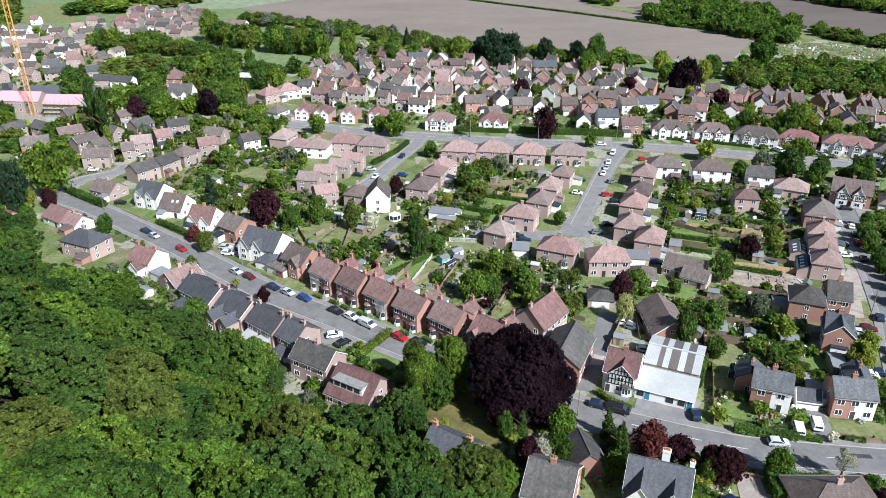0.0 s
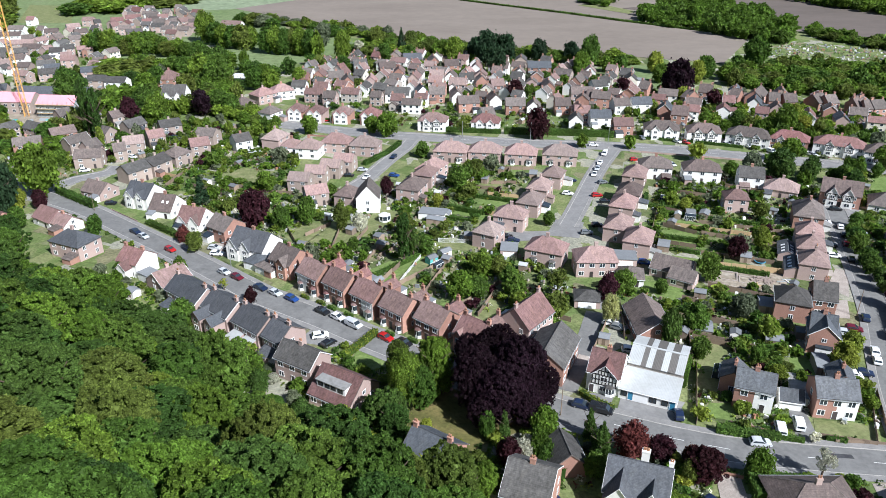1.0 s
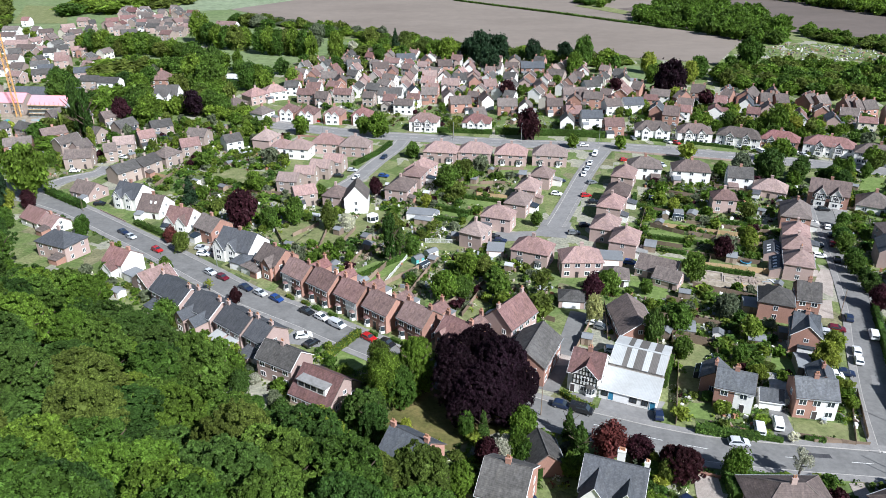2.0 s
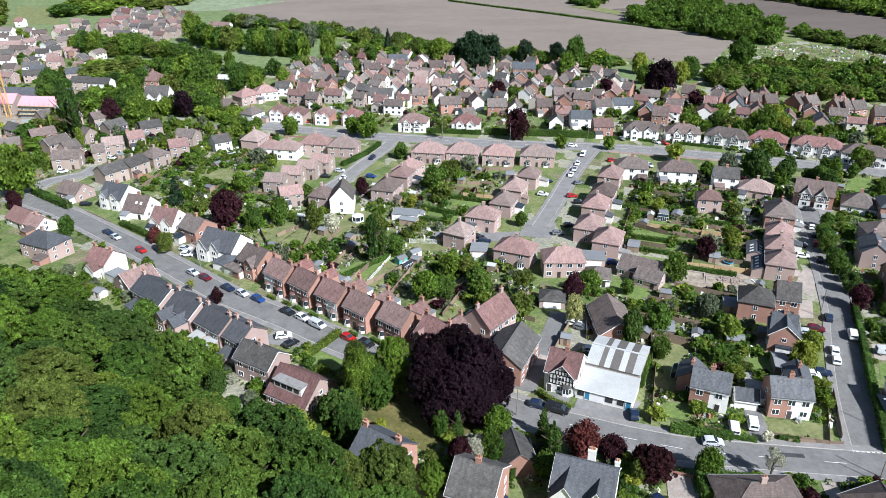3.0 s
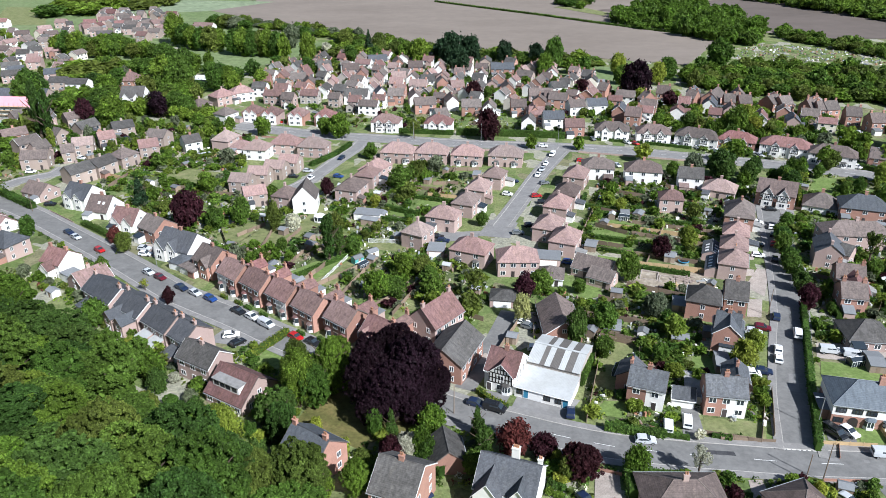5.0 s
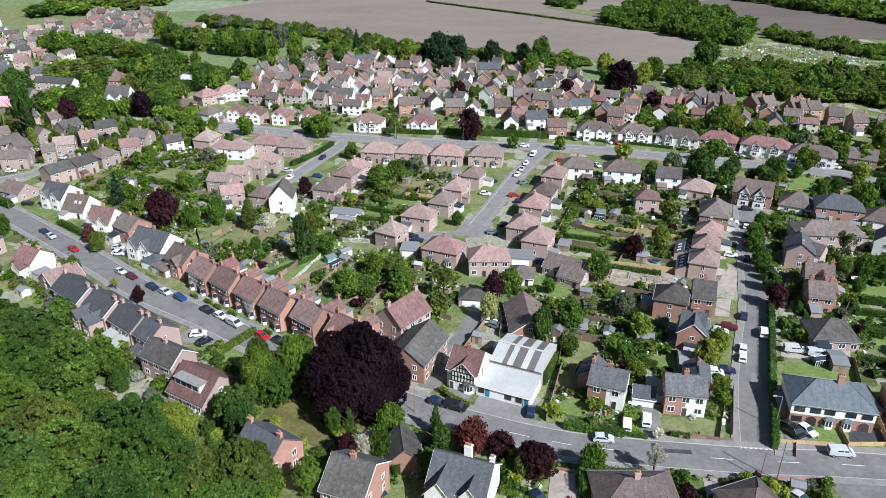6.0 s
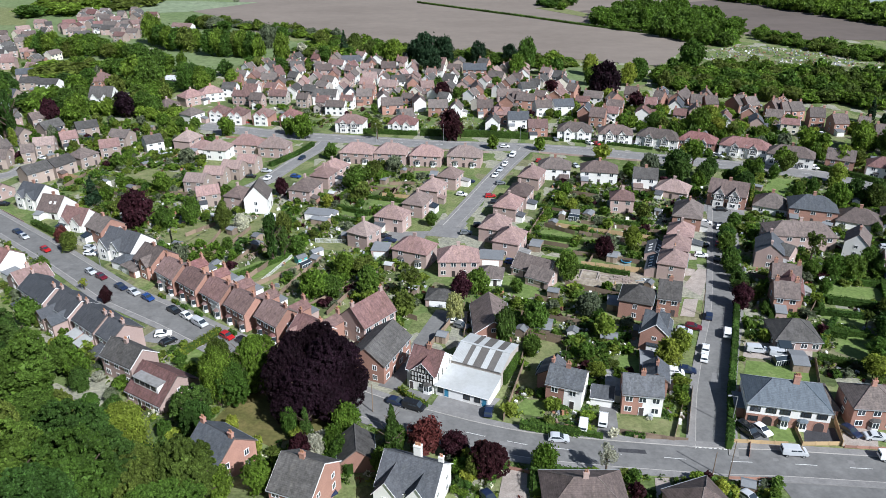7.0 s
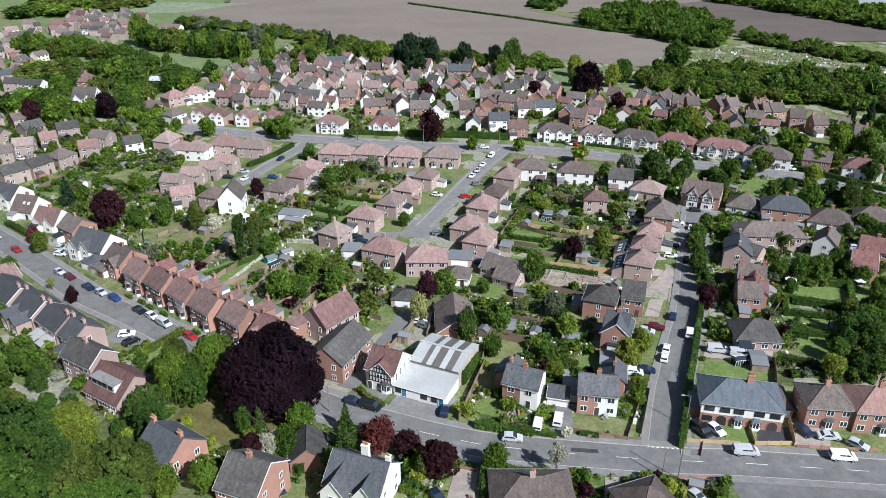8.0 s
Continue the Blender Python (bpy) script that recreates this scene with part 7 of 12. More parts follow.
house(-16.4, 487.6, 7.5, 12, 8, 5.1, 3.13, "gable", "white", "roof_slate", "detached white rendered house with gabled dark slate roof", far=True, chimneys=1)
house(-2.4, 480.2, 98.0, 11.5, 6.5, 5.1, 3.0, "gable", "brick", "roof_brown", "detached red brick house with gabled dark brown tile roof", far=True, chimneys=1)
house(9.2, 468.6, 4.4, 9, 8, 5.1, 3.13, "gable", "brick", "roof_brown", "detached red brick house with gabled dark brown tile roof", far=True, chimneys=1)
house(24.8, 460.5, 81.5, 11.5, 6.5, 5.1, 3.0, "gable", "white", "roof_pink", "detached white rendered house with gabled weathered pinkish tile roof", far=True, chimneys=1)
house(39, 462.3, -18, 12.5, 8, 5.1, 3.13, "gable", "white", "roof_brown", "detached white rendered house with gabled dark brown tile roof", far=True, chimneys=1)
house(-11.3, 446.3, 81.5, 9.5, 6.5, 5.1, 3.0, "gable", "white", "roof_brown", "detached white rendered house with gabled dark brown tile roof", far=True, chimneys=1)
house(0.1, 439.2, -0.4, 8.5, 8, 5.1, 3.13, "gable", "white", "roof_pink", "detached white rendered house with gabled weathered pinkish tile roof", far=True, chimneys=1)
house(8.6, 437.1, 81.6, 8.5, 6.5, 5.1, 3.0, "gable", "white", "roof_brown", "detached white rendered house with gabled dark brown tile roof", far=True, chimneys=1)
house(17.3, 431.3, 14.1, 8, 8, 5.1, 3.13, "gable", "white", "roof_grey", "detached white rendered house with gabled grey tile roof", far=True, chimneys=1)
house(25.8, 426.7, 97.4, 7, 6.5, 5.1, 3.0, "gable", "brick", "roof_brown", "detached red brick house with gabled dark brown tile roof", far=True, chimneys=1)
house(34.5, 416.7, 9.1, 7.5, 8, 5.1, 3.13, "gable", "brick", "roof_red", "detached red brick house with gabled red-brown tile roof", far=True, chimneys=1)
house(46.9, 415.4, 73.5, 9, 6.5, 5.1, 3.0, "gable", "brick_pale", "roof_grey", "detached pale brick house with gabled grey tile roof", far=True, chimneys=1)
house(63.8, 462.5, -0.5, 14.5, 8, 5.1, 3.13, "gable", "brick", "roof_slate", "detached red brick house with gabled dark slate roof", far=True, chimneys=1)
house(63.2, 413.7, 90.9, 11.5, 6.5, 5.1, 3.0, "gable", "brick", "roof_brown", "detached red brick house with gabled dark brown tile roof", far=True, chimneys=1)
house(-20.8, 397.7, -6.1, 13, 8, 5.1, 3.13, "gable", "white", "roof_grey", "detached white rendered house with gabled grey tile roof", far=True, chimneys=1)
house(-8.1, 402.8, 104.1, 7.5, 6.5, 5.1, 3.0, "gable", "white", "roof_slate", "detached white rendered house with gabled dark slate roof", far=True, chimneys=1)
house(0.5, 398.2, -0.4, 8.5, 8, 5.1, 3.13, "gable", "brick", "roof_brown", "detached red brick house with gabled dark brown tile roof", far=True, chimneys=1)
house(11, 393.4, 96.9, 11.5, 6.5, 5.1, 3.0, "gable", "white", "roof_brown", "detached white rendered house with gabled dark brown tile roof", far=True, chimneys=1)
house(16.7, 377.8, 8.6, 11, 8, 5.1, 3.13, "gable", "brick", "roof_brown", "detached red brick house with gabled dark brown tile roof", far=True, chimneys=1)
house(30.7, 384.2, 98.4, 10, 6.5, 5.1, 3.0, "gable", "white", "roof_brown", "detached white rendered house with gabled dark brown tile roof", far=True, chimneys=1)
house(40.9, 372.8, -0.4, 10, 8, 5.1, 3.13, "gable", "brick", "roof_brown", "detached red brick house with gabled dark brown tile roof", far=True, chimneys=1)
house(50.1, 369.4, 81.6, 9.5, 6.5, 5.1, 3.0, "gable", "white", "roof_brown", "detached white rendered house with gabled dark brown tile roof", far=True, chimneys=1)
house(65.2, 372.6, -0.4, 8, 8, 5.1, 3.13, "gable", "brick", "roof_brown", "detached red brick house with gabled dark brown tile roof", far=True, chimneys=1)
house(82, 426.9, 67.5, 13.5, 6.5, 5.1, 3.0, "gable", "brick", "roof_brown", "detached red brick house with gabled dark brown tile roof", far=True, chimneys=1)
house(79.1, 397.6, -0.4, 11.5, 8, 5.1, 3.13, "gable", "brick_pale", "roof_brown", "detached pale brick house with gabled dark brown tile roof", far=True, chimneys=1)
house(71.8, 360.8, 91.3, 9.5, 6.5, 5.1, 3.0, "gable", "brick", "roof_red", "detached red brick house with gabled red-brown tile roof", far=True, chimneys=1)
house(25, 353.8, 23.2, 6.5, 8, 5.1, 3.13, "gable", "white", "roof_brown", "detached white rendered house with gabled dark brown tile roof", far=True, chimneys=1)
house(50.3, 445.8, 81.5, 7, 6.5, 5.1, 3.0, "gable", "white", "roof_pink", "detached white rendered house with gabled weathered pinkish tile roof", far=True, chimneys=1)
house(-37.2, 505.8, -0.5, 10.5, 8, 5.1, 3.13, "gable", "brick", "roof_brown", "detached red brick house with gabled dark brown tile roof", far=True, chimneys=1)
house(67.3, 342.3, 81.6, 8.5, 6.5, 5.1, 3.0, "gable", "white", "roof_grey", "detached white rendered house with gabled grey tile roof", far=True, chimneys=1)
house(85, 392.1, -9.8, 7.5, 8, 5.0, 2.91, "gable", "brick_pale", "roof_brown", "detached pale brick house with gabled dark brown tile roof", far=True, chimneys=1)
house(88.4, 388.1, -17.6, 10, 8, 5.0, 2.91, "gable", "brick", "roof_brown", "detached red brick house with gabled dark brown tile roof", far=True, chimneys=1)
house(95, 372.9, 11, 8.5, 8, 5.0, 2.91, "gable", "white", "roof_brown", "detached white rendered house with gabled dark brown tile roof", far=True, chimneys=1)
house(106, 375.4, 5.9, 10.5, 8, 5.0, 2.91, "gable", "white", "roof_slate", "detached white rendered house with gabled dark slate roof", far=True, chimneys=1)
house(80.1, 349.4, -0.4, 10, 8, 5.0, 2.91, "gable", "white", "roof_slate", "detached white rendered house with gabled dark slate roof", far=True, chimneys=1)
house(87.8, 334.8, -0.4, 9, 8, 5.0, 2.91, "gable", "brick", "roof_red", "detached red brick house with gabled red-brown tile roof", far=True, chimneys=1)
house(72.9, 358.1, -8.3, 7.5, 8, 5.0, 2.91, "gable", "brick", "roof_red", "detached red brick house with gabled red-brown tile roof", far=True, chimneys=1)
house(80.2, 398.4, -13.5, 5.5, 8, 5.0, 2.91, "gable", "white", "roof_grey", "detached white rendered house with gabled grey tile roof", far=True, chimneys=1)
house(91.7, 415.5, 19.2, 9, 8, 5.0, 2.91, "gable", "white", "roof_grey", "detached white rendered house with gabled grey tile roof", far=True, chimneys=1)
house(-295.1, 642.7, -0.6, 9, 8, 4.9, 2.5, "gable", "brick_pale", "roof_red", "detached pale brick house with gabled red-brown tile roof", far=True, chimneys=0)
house(-282.9, 630.5, 30.9, 5, 8, 4.9, 2.5, "gable", "brick_pale", "roof_grey", "detached pale brick house with gabled grey tile roof", far=True, chimneys=0)
house(-270.1, 640.4, 22.8, 10, 8, 4.9, 2.5, "gable", "brick_buff", "roof_red", "detached buff brick house with gabled red-brown tile roof", far=True, chimneys=0)
house(-262, 654.1, 19, 12.5, 8, 4.9, 2.5, "gable", "brick_pale", "roof_red", "detached pale brick house with gabled red-brown tile roof", far=True, chimneys=0)
house(-249.3, 663.9, 26, 9.5, 8, 4.9, 2.5, "gable", "brick_pale", "roof_brown", "detached pale brick house with gabled dark brown tile roof", far=True, chimneys=0)
house(-237.5, 657.3, 18.9, 8.5, 8, 4.9, 2.5, "gable", "white", "roof_red", "detached white rendered house with gabled red-brown tile roof", far=True, chimneys=0)
house(-221.3, 635.2, 71.7, 14, 8, 4.9, 2.5, "gable", "brick_pale", "roof_brown", "detached pale brick house with gabled dark brown tile roof", far=True, chimneys=0)
house(-213.5, 637.8, 52, 10, 8, 4.9, 2.5, "gable", "brick_buff", "roof_red", "detached buff brick house with gabled red-brown tile roof", far=True, chimneys=0)
house(-202.6, 632.3, 15.9, 9.5, 8, 4.9, 2.5, "gable", "brick_buff", "roof_brown", "detached buff brick house with gabled dark brown tile roof", far=True, chimneys=0)
house(-232.4, 632.6, 14.3, 10.5, 8, 4.9, 2.5, "gable", "brick_pale", "roof_brown", "detached pale brick house with gabled dark brown tile roof", far=True, chimneys=0)
house(-242.2, 632.7, 18.3, 8, 8, 4.9, 2.5, "gable", "brick_pale", "roof_red", "detached pale brick house with gabled red-brown tile roof", far=True, chimneys=0)
house(-262, 614.3, 37.4, 6, 8, 4.9, 2.5, "gable", "brick_buff", "roof_pink", "detached buff brick house with gabled weathered pinkish tile roof", far=True, chimneys=0)
house(-248.8, 601.8, 21.4, 9.5, 8, 4.9, 2.5, "gable", "brick_pale", "roof_brown", "detached pale brick house with gabled dark brown tile roof", far=True, chimneys=0)
house(-235.4, 585.3, 29.4, 11.5, 8, 4.9, 2.5, "gable", "brick_pale", "roof_grey", "detached pale brick house with gabled grey tile roof", far=True, chimneys=0)
house(-225.4, 612, -0.6, 10.5, 8, 4.9, 2.5, "gable", "brick_pale", "roof_grey", "detached pale brick house with gabled grey tile roof", far=True, chimneys=0)
house(-203.9, 581, -15, 9, 8, 4.9, 2.5, "gable", "brick_buff", "roof_red", "detached buff brick house with gabled red-brown tile roof", far=True, chimneys=0)
house(-200, 596, -0.6, 9, 8, 4.9, 2.5, "gable", "brick_buff", "roof_brown", "detached buff brick house with gabled dark brown tile roof", far=True, chimneys=0)
house(-196.5, 611.7, -0.6, 9.5, 8, 4.9, 2.5, "gable", "brick_buff", "roof_red", "detached buff brick house with gabled red-brown tile roof", far=True, chimneys=0)
house(-214, 599.7, -0.6, 8.5, 8, 4.9, 2.5, "gable", "brick_buff", "roof_brown", "detached buff brick house with gabled dark brown tile roof", far=True, chimneys=0)
house(-293.6, 609.6, 38.2, 10, 8, 4.9, 2.5, "gable", "white", "roof_pink", "detached white rendered house with gabled weathered pinkish tile roof", far=True, chimneys=0)
house(-276.9, 585.7, 36.6, 9.5, 8, 4.9, 2.5, "gable", "brick_pale", "roof_brown", "detached pale brick house with gabled dark brown tile roof", far=True, chimneys=0)
house(-267.8, 558.2, 29, 10.5, 8, 4.9, 2.5, "gable", "brick_buff", "roof_brown", "detached buff brick house with gabled dark brown tile roof", far=True, chimneys=0)
house(-334, 600.9, -0.6, 12.5, 8, 4.9, 2.5, "gable", "white", "roof_brown", "detached white rendered house with gabled dark brown tile roof", far=True, chimneys=0)
house(-324.8, 573.2, 7, 17, 8, 4.9, 2.5, "gable", "white", "roof_brown", "detached white rendered house with gabled dark brown tile roof", far=True, chimneys=0)
house(-298.9, 541.6, 6.6, 16, 8, 4.9, 2.5, "gable", "brick_buff", "roof_pink", "detached buff brick house with gabled weathered pinkish tile roof", far=True, chimneys=0)
house(-283.8, 526, -0.5, 13, 8, 4.9, 2.5, "gable", "brick_buff", "roof_brown", "detached buff brick house with gabled dark brown tile roof", far=True, chimneys=0)
house(-297.1, 513.3, 12.2, 8, 8, 4.9, 2.5, "gable", "white", "roof_grey", "detached white rendered house with gabled grey tile roof", far=True, chimneys=0)
house(-275.7, 490.6, -0.5, 10.5, 8, 4.9, 2.5, "gable", "white", "roof_brown", "detached white rendered house with gabled dark brown tile roof", far=True, chimneys=0)
house(-249, 472.4, 21.2, 10.5, 8, 4.9, 2.5, "gable", "white", "roof_grey", "detached white rendered house with gabled grey tile roof", far=True, chimneys=0)
house(-241.2, 487, 10.2, 9, 8, 4.9, 2.5, "gable", "brick_pale", "roof_pink", "detached pale brick house with gabled weathered pinkish tile roof", far=True, chimneys=0)
house(-261.3, 512.9, 12, 8.5, 8, 4.9, 2.5, "gable", "white", "roof_grey", "detached white rendered house with gabled grey tile roof", far=True, chimneys=0)
house(-212.9, 453.4, 20, 10.5, 8, 4.9, 2.5, "gable", "brick_pale", "roof_slate", "detached pale brick house with gabled dark slate roof", far=True, chimneys=0)
house(-198.9, 431, -0.4, 10.5, 8, 4.9, 2.5, "gable", "brick_buff", "roof_grey", "detached buff brick house with gabled grey tile roof", far=True, chimneys=0)
house(-185.9, 427, -6.3, 12.5, 8, 4.9, 2.5, "gable", "white", "roof_grey", "detached white rendered house with gabled grey tile roof", far=True, chimneys=0)
house(-259.5, 466.7, -0.5, 8, 8, 4.9, 2.5, "gable", "brick_buff", "roof_brown", "detached buff brick house with gabled dark brown tile roof", far=True, chimneys=0)
house(-277.3, 475.7, 17.9, 7.5, 8, 4.9, 2.5, "gable", "brick_pale", "roof_pink", "detached pale brick house with gabled weathered pinkish tile roof", far=True, chimneys=0)
house(-239.6, 460.9, 24.4, 9, 8, 4.9, 2.5, "gable", "brick_buff", "roof_slate", "detached buff brick house with gabled dark slate roof", far=True, chimneys=0)
house(-258.9, 523.5, 33.3, 8.5, 8, 4.9, 2.5, "gable", "brick_pale", "roof_grey", "detached pale brick house with gabled grey tile roof", far=True, chimneys=0)
house(-243.4, 410, 12.6, 5.5, 8, 4.9, 2.5, "gable", "brick_pale", "roof_slate", "detached pale brick house with gabled dark slate roof", far=True, chimneys=0)
house(-168.7, 622.2, -13.3, 17.5, 8, 4.9, 2.5, "gable", "white", "roof_red", "detached white rendered house with gabled red-brown tile roof", far=True, chimneys=0)
house(-345, 645.9, -0.6, 6.5, 8, 4.9, 2.5, "gable", "white", "roof_red", "detached white rendered house with gabled red-brown tile roof", far=True, chimneys=0)
far_houses([(-66.8, 425.7, -32, 8, 6, 5.0, 2.02, "brick_pale", "roof_grey", 1), (-27.8, 498.3, 75, 6, 7, 5.0, 2.73, "brick_buff", "roof_brown", 2), (-30.7, 409.4, -27, 8, 6, 5.0, 2.7, "brick_buff", "roof_grey", 1), (2.5, 452.1, -32, 10, 6.5, 5.0, 2.19, "brick_pale", "roof_brown", 1), (-70.8, 455.8, 62, 8, 7, 5.0, 2.36, "dash", "roof_pink", 2), (-24.9, 419.5, -33, 8, 7, 5.0, 2.36, "dash", "roof_brown", 2), (-34.4, 474.4, -30, 7, 6, 5.0, 2.02, "white", "roof_brown", 1), (108.2, 455, -33, 6, 6.5, 5.0, 2.54, "brick_pale", "roof_pink", 2), (17.9, 405.2, 61, 6, 6, 5.0, 2.02, "dash", "roof_brown", 1), (-56.8, 448.2, 58, 6, 6.5, 5.0, 2.93, "white", "roof_red", 1)], "crowded old village houses")
far_houses([(-12.9, 459.9, -31, 8, 6.5, 5.0, 2.54, "dash", "roof_brown", 1), (-54.6, 501.7, 62, 6, 6, 5.0, 2.34, "cream", "roof_grey", 1), (41.3, 481.6, -16, 10, 7, 5.0, 3.15, "cream", "roof_red", 1), (17.5, 487.8, -14, 7, 6, 5.0, 2.34, "white", "roof_red", 1), (17.1, 501.4, -30, 6, 6, 5.0, 2.34, "white", "roof_grey", 1), (-41, 412.3, 77, 10, 6.5, 5.0, 2.19, "white", "roof_grey", 1), (-46.4, 458.7, 60, 6, 7, 5.0, 3.15, "white", "roof_pink", 1), (2, 411.2, -11, 7, 6, 5.0, 2.34, "brick", "roof_pink", 2), (102.1, 434.4, 59, 8, 7, 5.0, 2.73, "cream", "roof_grey", 2), (-51.4, 480.3, -29, 7, 6.5, 5.0, 2.19, "white", "roof_brown", 1)], "crowded old village houses")
far_houses([(0.3, 497.4, 76, 7, 6.5, 5.0, 2.19, "white", "roof_brown", 2), (18.8, 448.8, 61, 6, 6, 5.0, 2.7, "brick_pale", "roof_pink", 1), (-0.2, 425.5, -14, 8, 6.5, 5.0, 2.93, "cream", "roof_pink", 1), (44.3, 392.7, -27, 6, 6.5, 5.0, 2.54, "white", "roof_grey", 1), (24.6, 392.9, -15, 6, 6, 5.0, 2.02, "brick", "roof_brown", 2), (95.3, 468.3, 78, 8, 7, 5.0, 2.36, "brick", "roof_pink", 1), (88.5, 436.7, -30, 6, 6.5, 5.0, 2.93, "brick_pale", "roof_brown", 2), (77.5, 383.3, 78, 6, 7, 5.0, 2.73, "brick", "roof_brown", 2), (-45.6, 442.9, -32, 7, 6, 5.0, 2.7, "cream", "roof_grey", 1), (51.3, 465.5, -15, 8, 7, 5.0, 2.36, "cream", "roof_brown", 1)], "crowded old village houses")
far_houses([(59.2, 400.4, 61, 7, 7, 5.0, 2.73, "white", "roof_brown", 1), (76.1, 455, 62, 7, 6.5, 5.0, 2.93, "brick_pale", "roof_pink", 1), (-78.5, 448.3, -15, 7, 6, 5.0, 2.34, "white", "roof_brown", 1), (93.4, 449.8, 81, 7, 7, 5.0, 3.15, "white", "roof_pink", 1), (70.8, 479.3, -29, 7, 6.5, 5.0, 2.93, "brick", "roof_grey", 2), (55.1, 423.3, 82, 6, 6, 5.0, 2.02, "brick_pale", "roof_brown", 1), (84.7, 469.9, 57, 10, 6, 5.0, 2.34, "brick_buff", "roof_pink", 2), (12.5, 419.5, -10, 10, 7, 5.0, 3.15, "brick_pale", "roof_pink", 2), (114.3, 442.5, -29, 7, 7, 5.0, 3.15, "brick_pale", "roof_grey", 2), (-23.1, 430.2, -27, 8, 7, 5.0, 3.15, "white", "roof_brown", 2)], "crowded old village houses")
far_houses([(-56.2, 490.2, 79, 7, 6, 5.0, 2.02, "brick_pale", "roof_grey", 2), (28.5, 407.1, 79, 6, 6.5, 5.0, 2.54, "cream", "roof_brown", 2), (-39.8, 495, -30, 6, 6, 5.0, 2.7, "brick", "roof_red", 1), (36.8, 449.6, -10, 6, 7, 5.0, 3.15, "brick", "roof_brown", 2), (-13.7, 412.6, 78, 8, 6.5, 5.0, 2.93, "white", "roof_pink", 1), (24.7, 472.6, 78, 6, 6.5, 5.0, 2.93, "white", "roof_brown", 1), (97.4, 424.9, -10, 6, 6.5, 5.0, 2.54, "white", "roof_grey", 2), (26.6, 441.5, 81, 7, 7, 5.0, 2.73, "brick_pale", "roof_pink", 1), (63.1, 383.2, 60, 7, 7, 5.0, 2.73, "cream", "roof_pink", 2), (32.4, 490, 81, 8, 7, 5.0, 2.36, "white", "roof_brown", 2)], "crowded old village houses")
far_houses([(-65.8, 471.5, 61, 8, 6, 5.0, 2.7, "white", "roof_grey", 2), (108, 415.1, 59, 7, 6.5, 5.0, 2.93, "dash", "roof_pink", 1), (97.5, 397.4, -28, 6, 7, 5.0, 2.36, "cream", "roof_brown", 1), (114, 430.5, 79, 10, 7, 5.0, 2.73, "cream", "roof_grey", 2), (-14.5, 472.3, 59, 7, 6, 5.0, 2.7, "dash", "roof_red", 1), (-11.4, 505.5, -28, 7, 6.5, 5.0, 2.19, "white", "roof_pink", 2), (47.9, 434.6, -26, 7, 7, 5.0, 3.15, "white", "roof_grey", 1), (68.3, 431.7, 63, 7, 6, 5.0, 2.34, "white", "roof_pink", 2), (39.1, 403.7, 60, 6, 7, 5.0, 2.36, "white", "roof_pink", 2), (-59.8, 459, 57, 6, 6, 5.0, 2.7, "dash", "roof_red", 1)], "crowded old village houses")
far_houses([(-32.6, 440.3, 78, 7, 6.5, 5.0, 2.93, "dash", "roof_pink", 2), (-13, 435.7, 79, 10, 6, 5.0, 2.7, "brick_pale", "roof_pink", 2), (54.8, 484.6, 82, 10, 7, 5.0, 2.36, "brick_buff", "roof_grey", 1), (59.9, 438.3, 78, 8, 7, 5.0, 2.73, "brick", "roof_brown", 1), (-77.6, 415.8, -9, 8, 7, 5.0, 2.73, "white", "roof_grey", 1), (-71.2, 480.5, 62, 6, 6, 5.0, 2.7, "brick", "roof_brown", 1), (98.7, 384.2, 79, 7, 6, 5.0, 2.34, "cream", "roof_red", 1), (75.3, 413.1, 62, 6, 6, 5.0, 2.34, "white", "roof_brown", 1), (-53.3, 415.7, -29, 8, 6.5, 5.0, 2.54, "brick", "roof_red", 1), (-24.4, 478.6, -15, 10, 7, 5.0, 2.36, "white", "roof_pink", 1)], "crowded old village houses")
far_houses([(-79.1, 467.2, 57, 6, 6.5, 5.0, 2.93, "white", "roof_brown", 1), (35.9, 435, 62, 8, 6.5, 5.0, 2.93, "white", "roof_grey", 1), (-4.2, 467, -12, 7, 6.5, 5.0, 2.54, "brick_pale", "roof_pink", 2), (107.5, 401, 57, 10, 7, 5.0, 2.36, "brick", "roof_red", 1), (76.4, 442.4, -30, 10, 6.5, 5.0, 2.93, "brick_buff", "roof_brown", 1)], "crowded old village houses")
far_houses([(161.8, 356.5, -21, 6, 7, 5.0, 2.36, "brick_pale", "roof_red", 1), (118.2, 384.9, -18, 7, 6, 5.0, 2.02, "brick", "roof_red", 1), (144.5, 361.4, 70, 8, 6.5, 5.0, 2.19, "white", "roof_red", 1), (133.7, 409.6, 69, 8, 6.5, 5.0, 2.93, "brick", "roof_slate", 1), (133, 373.1, -22, 8, 6.5, 5.0, 2.93, "brick", "roof_brown", 2), (195, 343.8, 73, 10, 6, 5.0, 2.34, "brick_pale", "roof_slate", 2), (165.1, 401.9, 67, 7, 7, 5.0, 2.73, "brick_pale", "roof_slate", 1), (187.6, 395.8, 72, 8, 7, 5.0, 3.15, "brick_buff", "roof_brown", 2), (171.9, 363.6, 73, 8, 6.5, 5.0, 2.93, "brick_pale", "roof_brown", 2), (181.1, 348.4, 68, 10, 6.5, 5.0, 2.93, "white", "roof_red", 1)], "crowded old village houses")
